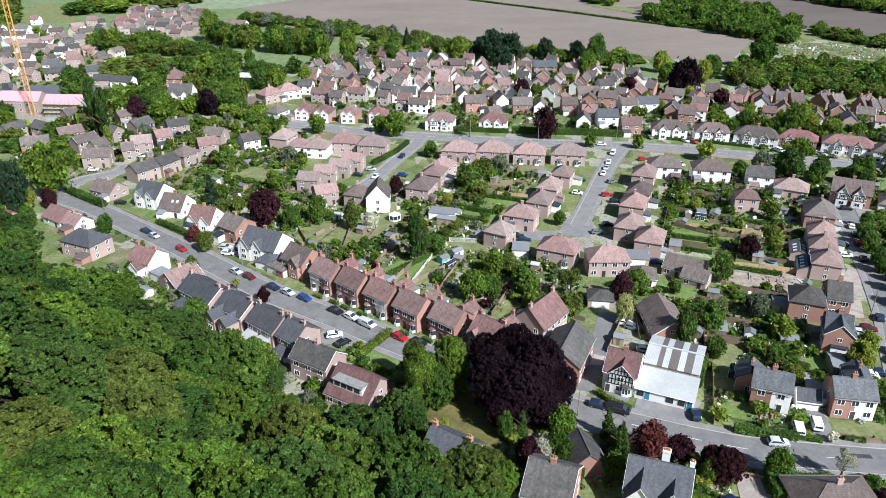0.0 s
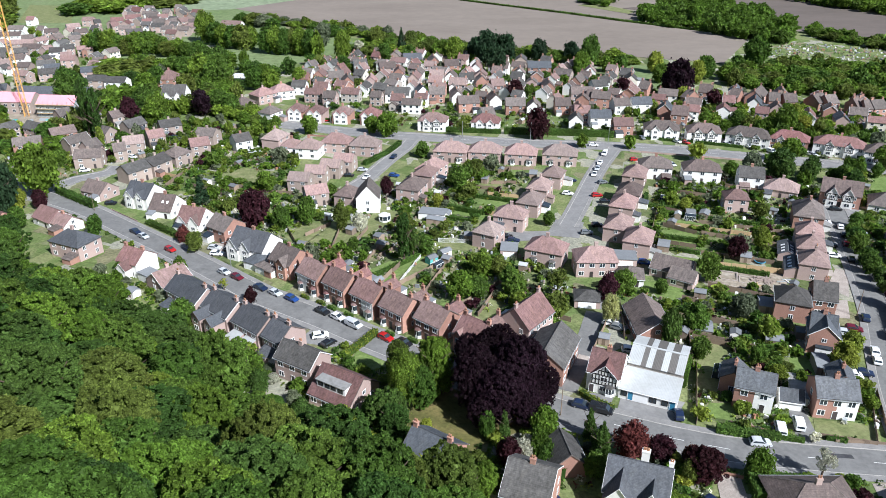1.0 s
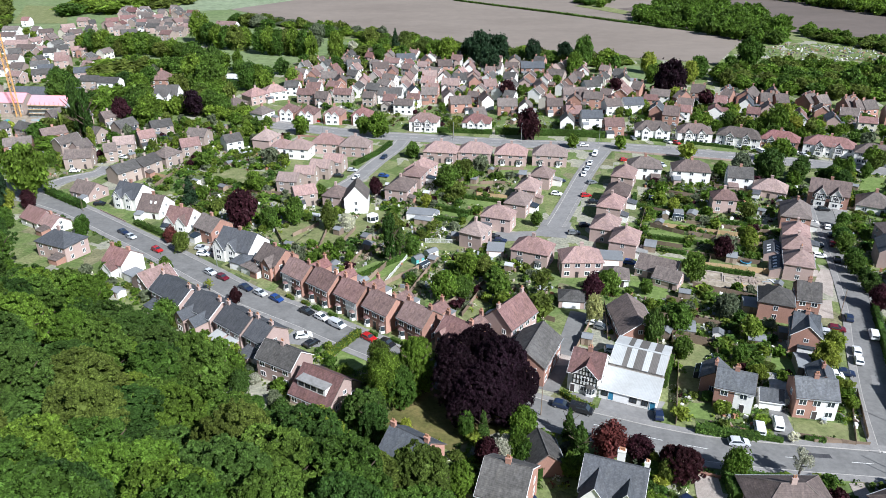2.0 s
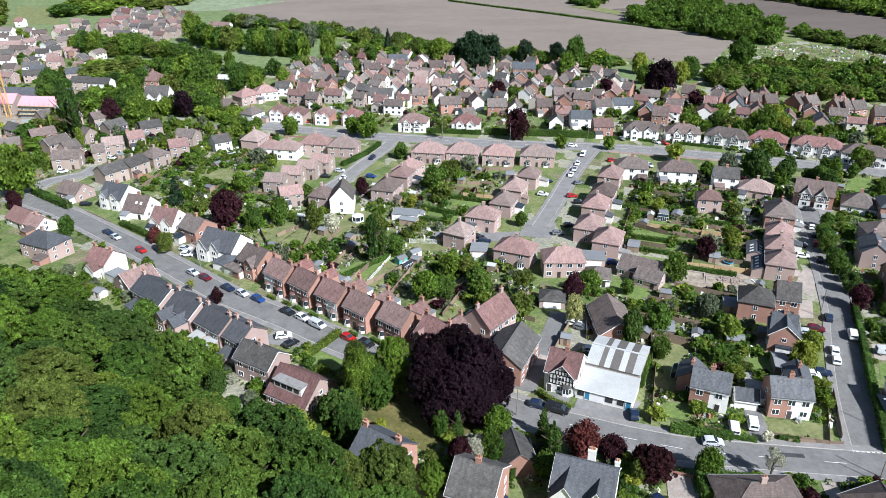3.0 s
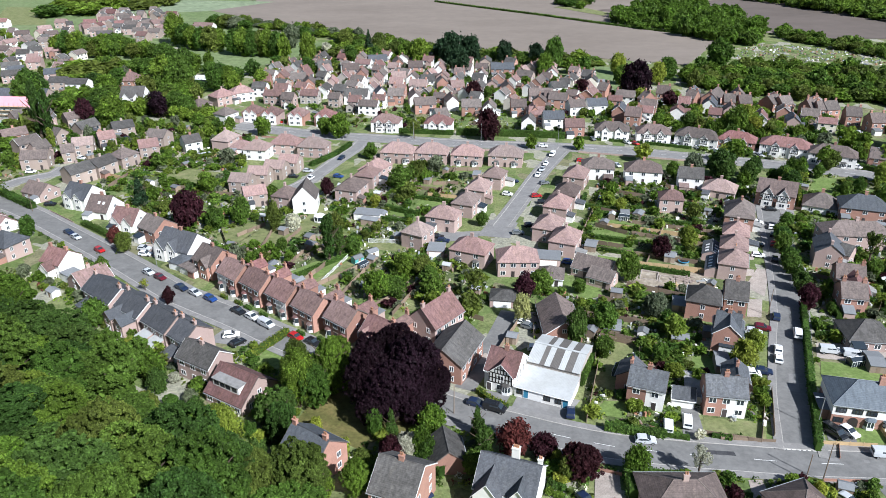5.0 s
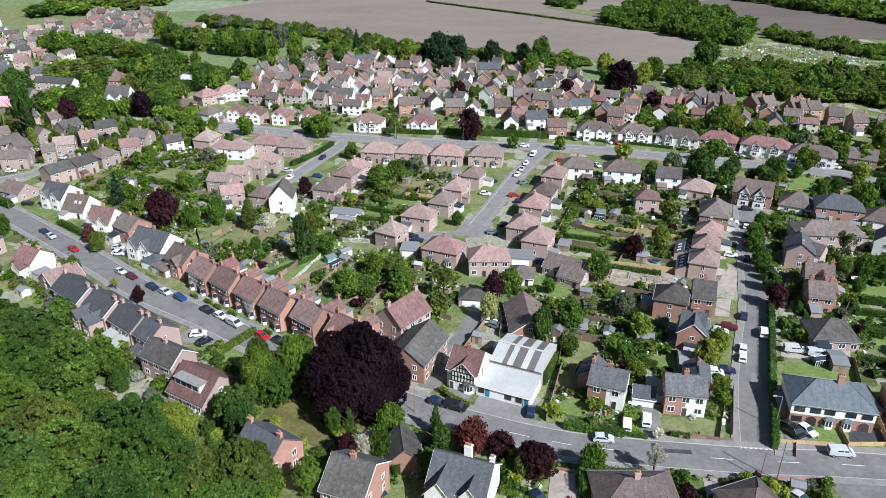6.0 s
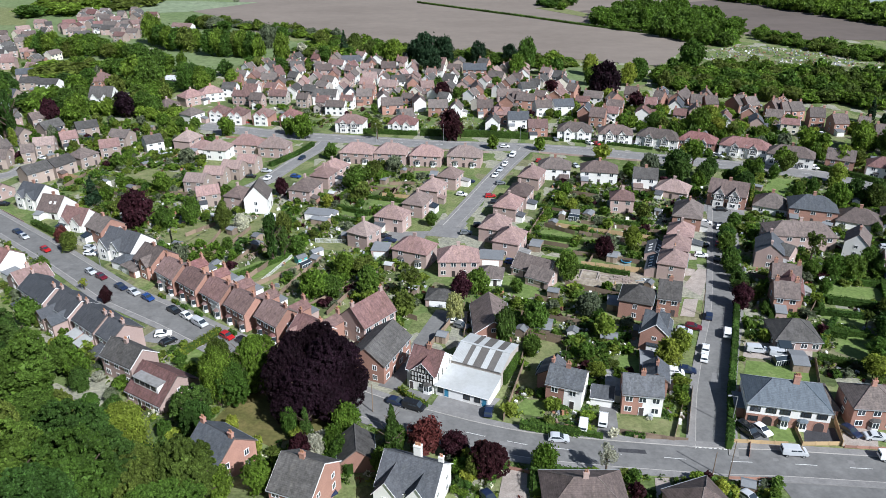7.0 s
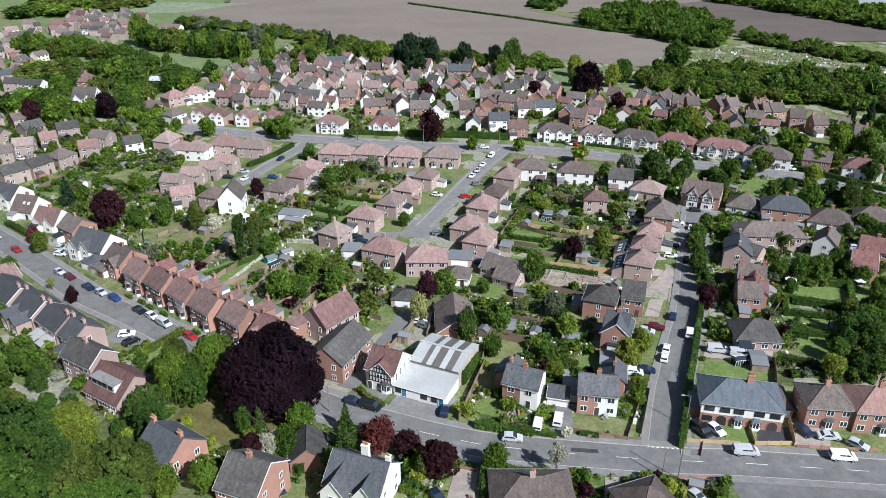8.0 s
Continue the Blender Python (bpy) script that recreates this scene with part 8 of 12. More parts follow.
far_houses([(197.7, 360.7, 70, 8, 6.5, 5.0, 2.54, "brick", "roof_brown", 1), (209.1, 338.6, -20, 8, 6, 5.0, 2.02, "cream", "roof_red", 2), (204.4, 388.5, 72, 6, 6.5, 5.0, 2.19, "white", "roof_red", 1), (153, 378.3, -19, 6, 6.5, 5.0, 2.93, "white", "roof_red", 1), (223.3, 380.3, 74, 6, 7, 5.0, 2.36, "brick_pale", "roof_brown", 2), (115.9, 363.8, 69, 10, 6.5, 5.0, 2.93, "brick", "roof_slate", 2), (128, 361, -19, 8, 7, 5.0, 2.36, "white", "roof_red", 1), (207.4, 352.6, -22, 8, 6.5, 5.0, 2.93, "brick_pale", "roof_brown", 1), (125.8, 394.3, -21, 10, 7, 5.0, 2.73, "white", "roof_brown", 1), (165.4, 375.4, 67, 10, 7, 5.0, 3.15, "white", "roof_slate", 1)], "crowded old village houses")
far_houses([(-285, 563.4, 72, 8, 6.5, 4.9, 2.93, "brick_pale", "roof_brown", 0), (-247, 547.2, 72, 6, 6.5, 4.9, 2.54, "white", "roof_grey", 0), (-311.2, 595.3, -20, 7, 7, 4.9, 3.15, "white", "roof_brown", 0), (-290.9, 496.3, 21, 6, 6, 4.9, 2.34, "brick_buff", "roof_grey", 0), (-248.5, 500, 16, 7, 6, 4.9, 2.02, "brick_buff", "roof_pink", 0), (-223.5, 511.3, 72, 10, 6, 4.9, 2.34, "cream", "roof_brown", 0), (-216, 468.7, -24, 8, 6.5, 4.9, 2.93, "cream", "roof_pink", 0), (-287.7, 591.4, 68, 8, 6.5, 4.9, 2.54, "cream", "roof_pink", 0), (-249.2, 444.2, -18, 10, 6.5, 4.9, 2.19, "brick_pale", "roof_pink", 0), (-284.6, 510.8, 21, 8, 6, 4.9, 2.7, "brick_pale", "roof_grey", 0)], "distant estate houses")
far_houses([(-245.6, 521.3, 22, 10, 6, 4.9, 2.02, "brick_buff", "roof_pink", 0), (-259.3, 571, -18, 8, 6.5, 4.9, 2.19, "brick_buff", "roof_grey", 0), (-254.8, 558.3, -17, 8, 6.5, 4.9, 2.93, "cream", "roof_grey", 0), (-266.6, 442.1, -21, 8, 7, 4.9, 3.15, "brick_pale", "roof_grey", 0), (-271.3, 541.2, 73, 10, 6.5, 4.9, 2.19, "white", "roof_grey", 0), (-274.5, 569.3, 73, 7, 7, 4.9, 2.36, "cream", "roof_grey", 0), (-228.5, 497.2, 71, 6, 6.5, 4.9, 2.19, "brick_buff", "roof_grey", 0), (-220.2, 482.4, 20, 6, 6, 4.9, 2.02, "brick_pale", "roof_brown", 0), (-304.7, 559.7, 22, 8, 6, 4.9, 2.7, "brick_buff", "roof_brown", 0), (-352.1, 602.5, -20, 7, 7, 4.9, 2.73, "cream", "roof_brown", 0)], "distant estate houses")
far_houses([(-340.7, 582.6, -20, 8, 7, 4.9, 3.15, "brick_buff", "roof_brown", 0), (-314.5, 543.1, 71, 6, 6.5, 4.9, 2.54, "white", "roof_pink", 0), (-258.6, 489.8, 69, 6, 6, 4.9, 2.02, "brick_pale", "roof_grey", 0), (-292.4, 552.5, 68, 10, 6.5, 4.9, 2.19, "white", "roof_pink", 0), (-236.5, 448.6, 17, 10, 6.5, 4.9, 2.54, "brick_pale", "roof_grey", 0), (-300.8, 588.5, 21, 10, 7, 4.9, 2.36, "brick_pale", "roof_brown", 0), (-271.6, 520.3, 71, 7, 6.5, 4.9, 2.19, "brick_pale", "roof_pink", 0), (-270.5, 599, -21, 7, 6.5, 4.9, 2.93, "brick_buff", "roof_grey", 0), (-270.7, 461.7, 70, 6, 6, 4.9, 2.02, "white", "roof_grey", 0), (-239.2, 537.6, 70, 8, 7, 4.9, 3.15, "brick_buff", "roof_pink", 0)], "distant estate houses")
far_houses([(-246.3, 693.2, -6, 6, 6, 4.9, 2.02, "brick_pale", "roof_grey", 0), (-277, 680.6, 82, 6, 7, 4.9, 2.73, "brick_pale", "roof_grey", 0), (-258, 689.7, 82, 7, 6, 4.9, 2.34, "brick_buff", "roof_grey", 0), (-238.1, 620.7, -6, 8, 6, 4.9, 2.02, "brick_buff", "roof_grey", 0), (-214.4, 665.4, 77, 8, 6.5, 4.9, 2.19, "brick_buff", "roof_grey", 0), (-214, 616.8, -13, 7, 6.5, 4.9, 2.54, "brick_buff", "roof_grey", 0), (-234.6, 699.4, 81, 10, 7, 4.9, 2.73, "brick_buff", "roof_grey", 0), (-269.6, 628, 78, 7, 6, 4.9, 2.02, "brick_buff", "roof_red", 0), (-228.2, 676.7, 79, 6, 6.5, 4.9, 2.54, "brick_buff", "roof_grey", 0), (-253.5, 642.5, 80, 6, 6, 4.9, 2.02, "brick_buff", "roof_grey", 0)], "distant estate houses")
far_houses([(-266.8, 706.9, -8, 8, 6, 4.9, 2.34, "brick_pale", "roof_brown", 0), (-267.9, 668.9, -12, 8, 6.5, 4.9, 2.19, "brick_buff", "roof_brown", 0), (-240.8, 710.6, -7, 6, 6.5, 4.9, 2.93, "brick_buff", "roof_brown", 0), (-272.4, 693.2, -14, 10, 7, 4.9, 3.15, "brick_buff", "roof_red", 0), (-241.7, 682.1, -12, 6, 6.5, 4.9, 2.54, "brick_buff", "roof_brown", 0), (-256.5, 676.2, -7, 10, 6, 4.9, 2.02, "brick_pale", "roof_brown", 0), (-285, 711.6, -6, 10, 6.5, 4.9, 2.19, "brick_pale", "roof_brown", 0), (-257.2, 626.2, 84, 7, 6.5, 4.9, 2.19, "brick_pale", "roof_red", 0), (-282.9, 699.3, 79, 7, 6.5, 4.9, 2.54, "brick_pale", "roof_brown", 0), (-214.4, 681.6, -7, 10, 6, 4.9, 2.7, "brick_buff", "roof_red", 0)], "distant estate houses")
far_houses([(-239.8, 644.5, -13, 10, 7, 4.9, 2.36, "brick_buff", "roof_brown", 0), (-224.9, 647.1, -13, 7, 6.5, 4.9, 2.19, "brick_buff", "roof_grey", 0)], "distant estate houses")
far_houses([(-183.8, 354.6, 58, 7, 6, 4.9, 2.7, "brick_buff", "roof_brown", 0), (-185.3, 330.7, -29, 10, 6.5, 4.9, 2.54, "brick_pale", "roof_grey", 0), (-198.6, 329.1, 62, 10, 6, 4.9, 2.34, "brick_buff", "roof_grey", 0), (-149.4, 323.1, -28, 6, 6.5, 4.9, 2.54, "brick_buff", "roof_brown", 0), (-141.9, 335.2, 59, 10, 7, 4.9, 2.73, "brick_buff", "roof_grey", 0), (-157.2, 309.7, 56, 10, 7, 4.9, 2.36, "brick_buff", "roof_brown", 0), (-169.6, 351.4, 60, 8, 7, 4.9, 3.15, "brick_pale", "roof_grey", 0), (-147.1, 301.1, 63, 7, 6, 4.9, 2.7, "brick_pale", "roof_brown", 0)], "distant estate houses")
far_houses([(-46.5, 398.8, -10, 10, 6.5, 5.0, 2.54, "dash", "roof_red", 2), (-31.9, 391.6, -12, 6, 7, 5.0, 2.36, "brick_buff", "roof_brown", 1), (-12.2, 375, -11, 10, 7, 5.0, 2.36, "white", "roof_brown", 2), (-66.4, 398.8, -11, 10, 7, 5.0, 2.36, "brick_pale", "roof_red", 1), (-20.1, 384.2, -9, 7, 6, 5.0, 2.7, "dash", "roof_red", 1), (-56.7, 390.4, -14, 7, 6.5, 5.0, 2.93, "brick_pale", "roof_brown", 1), (-64.5, 411.9, -8, 8, 7, 5.0, 2.73, "white", "roof_red", 1), (-7.7, 387.8, -9, 7, 6.5, 5.0, 2.19, "white", "roof_red", 2)], "crowded old village houses")

for o in list(scene.objects):
    if o.name.startswith("house") and o.parent is None:
        q = next(k for k in o.children if k.name.startswith("wall")).dimensions
        a = o.matrix_basis.to_euler().z
        FOOT.append((o.matrix_basis.translation.x, o.matrix_basis.translation.y, math.cos(a), math.sin(a), q.x / 2, q.y / 2))


def box_part(name, parent, x0, y0, z0, x1, y1, z1, mat, label=""):
    return put(name, Shape().box(x0, y0, z0, x1, y1, z1).mesh(name, mat), parent, label=label)


# ---- white workshop with corrugated roofs ----
def corrugated(w, y0, z0, y1, z1, pitch=0.3, rise=0.014):
    """A corrugated sheet from the eave up to the ridge, with real waves."""
    n = max(4, int(w / pitch) * 4)
    v = []
    for i in range(n + 1):
        x, a = i / n * w, rise * math.sin(2 * math.pi * i / 4)
        v += [(x, y0, z0 + a), (x, y1, z1 + a), (x, y0, z0 + a - 0.06), (x, y1, z1 + a - 0.06)]
    f = []
    for i in range(n):
        k = 4 * i
        f += [(k, k + 4, k + 5, k + 1), (k + 2, k + 3, k + 7, k + 6), (k, k + 2, k + 6, k + 4), (k + 1, k + 5, k + 7, k + 3)]
    f += [(0, 1, 3, 2), (4 * n, 4 * n + 2, 4 * n + 3, 4 * n + 1)]
    return v, f


def workshop():
    t = empty("workshop", 40.3, 125.2, -0.35, -24.4, "white workshop with corrugated sheet roofs and blue doors", "workshop")
    W = 12.0
    a = [(0, -1), (7.6, -1), (7.6, 3.05), (0, 2.45)]
    put("wall", Shape().hull([(0.1, y, z) for y, z in a], [(W, y, z) for y, z in a]).mesh("wall", "white"), t)
    v, f = corrugated(W + 0.4, -0.25, 2.5, 7.7, 3.2, 0.3, 0.008)
    put("roof", mesh_of("roof", [(x - 0.2, y, z) for x, y, z in v], f, "sheet"), t, label="white corrugated sheet roof")
    put("gutter", Shape().box(-0.1, -0.37, 2.36, W + 0.1, -0.25, 2.48).mesh("gutter", "trim"), t)
    b = [(8.1, -1), (19.5, -1), (19.5, 3.7), (13.8, 5.0), (8.1, 3.7)]
    put("rear_wall", Shape().hull([(0.2, y, z) for y, z in b], [(W - 0.1, y, z) for y, z in b]).mesh("rear_wall", "dash"), t, label="grey rendered rear shed wall")
    cuts = [0.0, 2.9, 4.0, 5.3, 7.2, 8.6, 10.2, W]
    for i in range(7):
        w = cuts[i + 1] - cuts[i]
        for y0, z0, y1, z1 in ((7.85, 3.8, 13.85, 5.15), (19.8, 3.8, 13.85, 5.15)):
            v, f = corrugated(w - 0.02, y0, z0, y1, z1)
            put("roof_sheet", mesh_of("roof_sheet", [(x + cuts[i], y, z) for x, y, z in v], f, "sheet_grey" if i in (1, 3, 5) else "sheet"), t, label="grey translucent roof sheet" if i in (1, 3, 5) else "white corrugated roof sheet")
    put("ridge_cap", Shape().box(0, 13.6, 5.12, W, 14.1, 5.27).mesh("ridge_cap", "sheet"), t)
    for x in (2.6, 11.2):
        door(t, pose(x, 0, 0.05), 1.0, 2.2, "bluedoor")
    box_part("blue_panel", t, 10.5, -0.07, 0.05, 10.66, 0.02, 2.4, "bluedoor")
    box_part("sliding_door", t, 3.2, -0.06, 0.05, 6.2, 0.02, 2.3, "trim", "white sliding timber door")
    for x, w in ((1.2, 1.3), (7.2, 1.5), (9.6, 1.3)):
        window(t, pose(x, 0, 0.75), w, 1.4, "black")
    return t


workshop()
FOOT.append((49, 129, math.cos(-0.426), math.sin(-0.426), 6.5, 10))

# ---- half-timbered cottage ----
g = cross_gable(tudor, 0.3, -4.5, 5.4, 4.4, 4.9, 2.6, "white", "roof_red")
for i in range(8):
    put("beam", cached("cottage_stud", lambda: Shape().box(-0.1, -0.06, 2.5, 0.1, 0.02, 4.9).mesh("beam", "black")), g, pose(-2.5 + i * 0.72, -0.01, 0))
for zz, w in ((2.4, 5.4), (3.6, 5.4), (4.85, 5.4), (5.9, 3.0)):
    put("beam", Shape().box(-w / 2, -0.06, 0, w / 2, 0.02, 0.2).mesh("beam", "black"), g, pose(0, -0.02, zz))
for x, zh in ((-1.3, 1.3), (-0.65, 1.9), (0, 2.5), (0.65, 1.9), (1.3, 1.3)):
    put("beam", Shape().box(-0.09, -0.06, 4.95, 0.09, 0.02, 4.9 + zh - 0.15).mesh("beam", "black"), g, pose(x, -0.01, 0))
bay(tudor, 1.6, -4.5)
door(tudor, on_wall("front", -2.2, 0.05, 7, 9.0))
for i in range(4):
    put("beam", cached("side_stud", lambda: Shape().box(-0.1, -0.05, 2.4, 0.1, 0.02, 4.9).mesh("beam", "black")), tudor, on_wall("right", -3 + i * 2, 0, 7.04, 8))
box_part("porch_floor", tudor, -3.4, -5.6, -0.4, 3.4, -4.02, 0.04, "paving")

# ---- brick pairs with one white rendered half ----
for p, L in ((pair_a, 7.5), (pair_b, 8.0)):
    box_part("rendered_wall", p, 0.1, -3.52, 0.0, L / 2 + 0.05, -3.45, 5.15, "white", "white rendered half of the front wall")
    a = [(-3.5, 0), (3.5, 0), (3.5, 5.3), (0, 7.65), (-3.5, 5.3)]
    put("rendered_gable", Shape().hull([(L / 2 + 0.004, y, z) for y, z in a], [(L / 2 + 0.025, y, z) for y, z in a]).mesh("rendered_gable", "white"), p, label="white rendered gable wall")
lt = empty("lean_to", 78.9, 126.5, ground(78.9, 126.5), -12, "grey sheet-roofed lean-to between two houses", "lean-to")
put("wall", Shape().hull([(-2, -4.5, -0.5), (2, -4.5, -0.5), (2, 3, -0.5), (-2, 3, -0.5)], [(-2, -4.5, 2.2), (2, -4.5, 2.2), (2, 3, 2.9), (-2, 3, 2.9)]).mesh("wall", "cream"), lt)
v, f = corrugated(4.3, -4.8, 2.3, 3.2, 3.05)
put("roof", mesh_of("roof", [(x - 2.15, y, z) for x, y, z in v], f, "lead"), lt)

# ---- long blue-roofed pair ----
for fr in (0.1, 0.29, 0.46, 0.71, 0.9):
    window(long_semi, pose((fr - 0.5) * 15.5, -4.79, 3.35), 1.9, 1.15, "black")
window(long_semi, pose(-0.41 * 15.5, -4.75, 0.9), 1.9, 1.25, "black")
for fr in (0.265, 0.89):
    n = 14
    arch = [(-0.95, 0.0), (0.95, 0.0)] + [(0.95 * math.cos(math.pi * i / n), 1.45 + 0.95 * math.sin(math.pi * i / n)) for i in range(n + 1)]
    put("porch_arch", Shape().hull([(u * 1.18, -4.80, z * 1.06) for u, z in arch], [(u * 1.18, -4.74, z * 1.06) for u, z in arch]).mesh("porch_arch", "brick"), long_semi, pose((fr - 0.5) * 15.5, 0, 0))
    # no hollow here: a flat dark slab paints the porch's inner shade
    put("porch_recess", Shape().hull([(u, -4.83, z) for u, z in arch], [(u, -4.74, z) for u, z in arch]).mesh("porch_recess", "door"), long_semi, pose((fr - 0.5) * 15.5, 0, 0.05), "flat dark arched panel, shade of a porch put in its colour")
for fr in (0.465, 0.685):
    bay(long_semi, (fr - 0.5) * 15.5, -4.75, "roof_blue")
chimney(long_semi, 1.4, -0.2, 7.2, 10.0, 1.2, 0.8, "brick", 3)
box_part("side_annexe", long_semi, -9.6, -3.2, -0.5, -7.8, 2.0, 2.5, "brick", "flat-roofed brick side annexe")
box_part("flat_roof", long_semi, -9.75, -3.35, 2.5, -7.76, 2.1, 2.68, "felt")

# ---- front gables, dormers and wings ----
cross_gable(white_modern, -3.9, -6.2, 4.2, 5.5, 4.4, 3.0, "white", "roof_slate")
cross_gable(white_modern, 0.2, -5.6, 3.6, 4.5, 4.4, 2.6, "white", "roof_slate")
cross_gable(twin_gable, -2.2, -5.0, 3.4, 4.0, 3.4, 2.2, "white", "roof_red")
cross_gable(twin_gable, 2.2, -5.0, 3.4, 4.0, 3.4, 2.2, "white", "roof_red")
cross_gable(big_grey, -2.6, -5.4, 3.0, 3.5, 5.0, 1.8, "white", "roof_slate")
cross_gable(big_grey, 2.0, -5.4, 3.0, 3.5, 5.0, 1.8, "white", "roof_slate")
cross_gable(hip_brown, 1.5, -5.4, 3.6, 4.5, 5.0, 2.0, "brick", "roof_brown")
cross_gable(white_red, 0.5, -6.5, 3.2, 5.0, 3.8, 1.8, "white", "roof_red")
cross_gable(white_far, -3, -6.2, 4.2, 5.0, 5.0, 2.6, "white", "roof_grey")
cross_gable(white_far, 3, -6.2, 4.2, 5.0, 5.0, 2.6, "white", "roof_grey")
cross_gable(gable_villa, -2.6, -6.3, 4.6, 6.0, 4.8, 3.0, "white", "roof_slate")
cross_gable(gable_villa, 2.6, -5.4, 3.8, 5.0, 4.8, 2.6, "white", "roof_slate")
chimney(gable_villa, 0.6, 0.6, 6.5, 11.0, 1.3, 0.9, "white", 4)
chimney(gable_villa, 4.9, 0.4, 6.5, 10.0, 0.8, 0.7, "white", 2)
cross_gable(tudor_far, -2.5, -5.4, 3.6, 4.6, 5.0, 2.4, "white", "roof_brown", True)
cross_gable(tudor_far, 2.5, -5.4, 3.6, 4.6, 5.0, 2.4, "white", "roof_brown", True)
for k, (st, L) in enumerate(zip(SLATES, (13, 10, 9, 6))):
    for x in ((-L / 4, L / 4) if L > 8 else (0,)):
        if k in (1,):
            cross_gable(st, x, -7.6, 3.4, 5.0, 4.5, 1.5, "brick_pale", "roof_slate")
        else:
            e = put("back_extension", cached(("lean", k), lambda: Shape().hull([(-1.7, -7.2, -1), (1.7, -7.2, -1), (1.7, -4.0, -1), (-1.7, -4.0, -1)], [(-1.7, -7.2, 2.3), (1.7, -7.2, 2.3), (1.7, -4.0, 3.1), (-1.7, -4.0, 3.1)]).mesh("back_extension", "brick_pale" if k else "white")), st, pose(x, 0, 0))
            put("lean_to_roof", cached(("leanroof", k), lambda: Shape().hull([(-1.85, -7.45, 2.25), (1.85, -7.45, 2.25), (1.85, -4.02, 3.12), (-1.85, -4.02, 3.12)], [(-1.85, -7.45, 2.4), (1.85, -7.45, 2.4), (1.85, -4.02, 3.27), (-1.85, -4.02, 3.27)]).mesh("lean_to_roof", "sheet" if k == 2 else "roof_slate")), e)
# rear wings, rendered fronts, bay windows and garden steps of the brick terrace
for k, h in enumerate(TERRACE):
    w = 3.6 if k % 2 else 4.2
    a = [(-w / 2, -1.2), (w / 2, -1.2), (w / 2, 4.6), (0, 6.1), (-w / 2, 4.6)]
    g = put("rear_wing", cached(("twing", w), lambda: Shape().hull([(u, 3.7, z) for u, z in a], [(u, 8.6, z) for u, z in a]).mesh("rear_wing", "brick")), h)
    def wing_roof():
        q = Shape()
        for sg in (-1, 1):
            pr = [(0, 6.1), (sg * (w / 2 + 0.25), 4.4), (sg * (w / 2 + 0.25), 4.55), (0, 6.26)][::-sg]
            q.hull([(u, 1.5, z) for u, z in pr], [(u, 8.8, z) for u, z in pr])
        return q.mesh("wing_roof", "roof_red")
    put("wing_roof", cached(("twingroof", w), wing_roof), g)
    chimney(g, 0.0, 8.2, 4.5, 7.3, 0.9, 0.55, "brick", 2)
    window(g, pose(0, 8.6, 3.2, 0, 0, 180), 1.1, 1.2)
    box_part("scullery", h, -w / 2 + 0.2, 8.6, -1.2, w / 2 - 0.2, 11.2, 2.3, "white" if k in (0, 2, 3) else "brick_pale", "low rear scullery")
    box_part("scullery_roof", h, -w / 2, 8.6, 2.3, w / 2, 11.4, 2.46, "felt")
    for bx in (-2.6, 2.6):
        bay(h, bx, -3.75, "roof_red", w=1.9, bars=(0.0,))
    for cx in (-0.45, 0.45):
        put("string_course", cached("tcourse", lambda: Shape().box(-0.42, -0.03, 0, 0.42, 0.02, 0.12).mesh("string_course", "cream")), h, pose(cx, -3.75, 2.3))
    if k in (0, 2):
        x0, x1 = (-4.03, -0.05) if k == 0 else (0.05, 4.03)
        box_part("rendered_wall", h, x0, -3.79, 0.0, x1, -3.72, 5.2, "white", "white rendered half of the front wall")
cross_gable(TERRACE[5], -2.2, -4.4, 2.8, 3.2, 5.0, 1.7, "brick", "roof_red")
# long flat-roofed dormer on the chalet
d = box_part("dormer", chalet, -4.0, -3.8, 3.8, 3.4, -0.9, 5.85, "trim", "long white flat-roofed dormer")
put("dormer_roof", Shape().box(-4.15, -4.05, 5.85, 3.55, -0.7, 6.02).mesh("dormer_roof", "lead"), d)
for x in (-2.9, -1.2, 0.4, 2.2):
    window(d, pose(x, -3.8, 4.6), 1.3, 0.95, "black")
for sx, nm in ((0.2, "rooflight"), (2.0, "rooflight")):
    put(nm, Shape().box(-0.4, -0.5, 0, 0.4, 0.5, 0.08).mesh(nm, "trim"), dark_bungalow, Matrix.Translation((sx, -2.4, 5.35)) @ Matrix.Rotation(radians(42), 4, "X"))
# conservatory on the white cottage
cs = empty("conservatory", -16.3, 227.4, ground(-16.3, 227.4), 10, "white framed glass conservatory on a lawn", "conservatory")
ring8 = [(2.0 * math.cos(math.pi * i / 4 + 0.39), 2.0 * math.sin(math.pi * i / 4 + 0.39)) for i in range(8)]
put("base_wall", Shape().hull([(x, y, -0.5) for x, y in ring8], [(x, y, 0.7) for x, y in ring8]).mesh("base_wall", "trim"), cs)
put("glazing", Shape().hull([(x * 0.97, y * 0.97, 0.7) for x, y in ring8], [(x * 0.97, y * 0.97, 2.2) for x, y in ring8]).mesh("glazing", "glass"), cs)
put("glass_roof", Shape().hull([(x * 1.05, y * 1.05, 2.2) for x, y in ring8], [(x * 0.15, y * 0.15, 3.1) for x, y in ring8]).mesh("glass_roof", "trim"), cs)
for x, y in ring8:
    put("mullion", cached("cons_mullion", lambda: Shape().box(-0.07, -0.07, 0.7, 0.07, 0.07, 2.2).mesh("mullion", "trim")), cs, pose(x, y, 0))


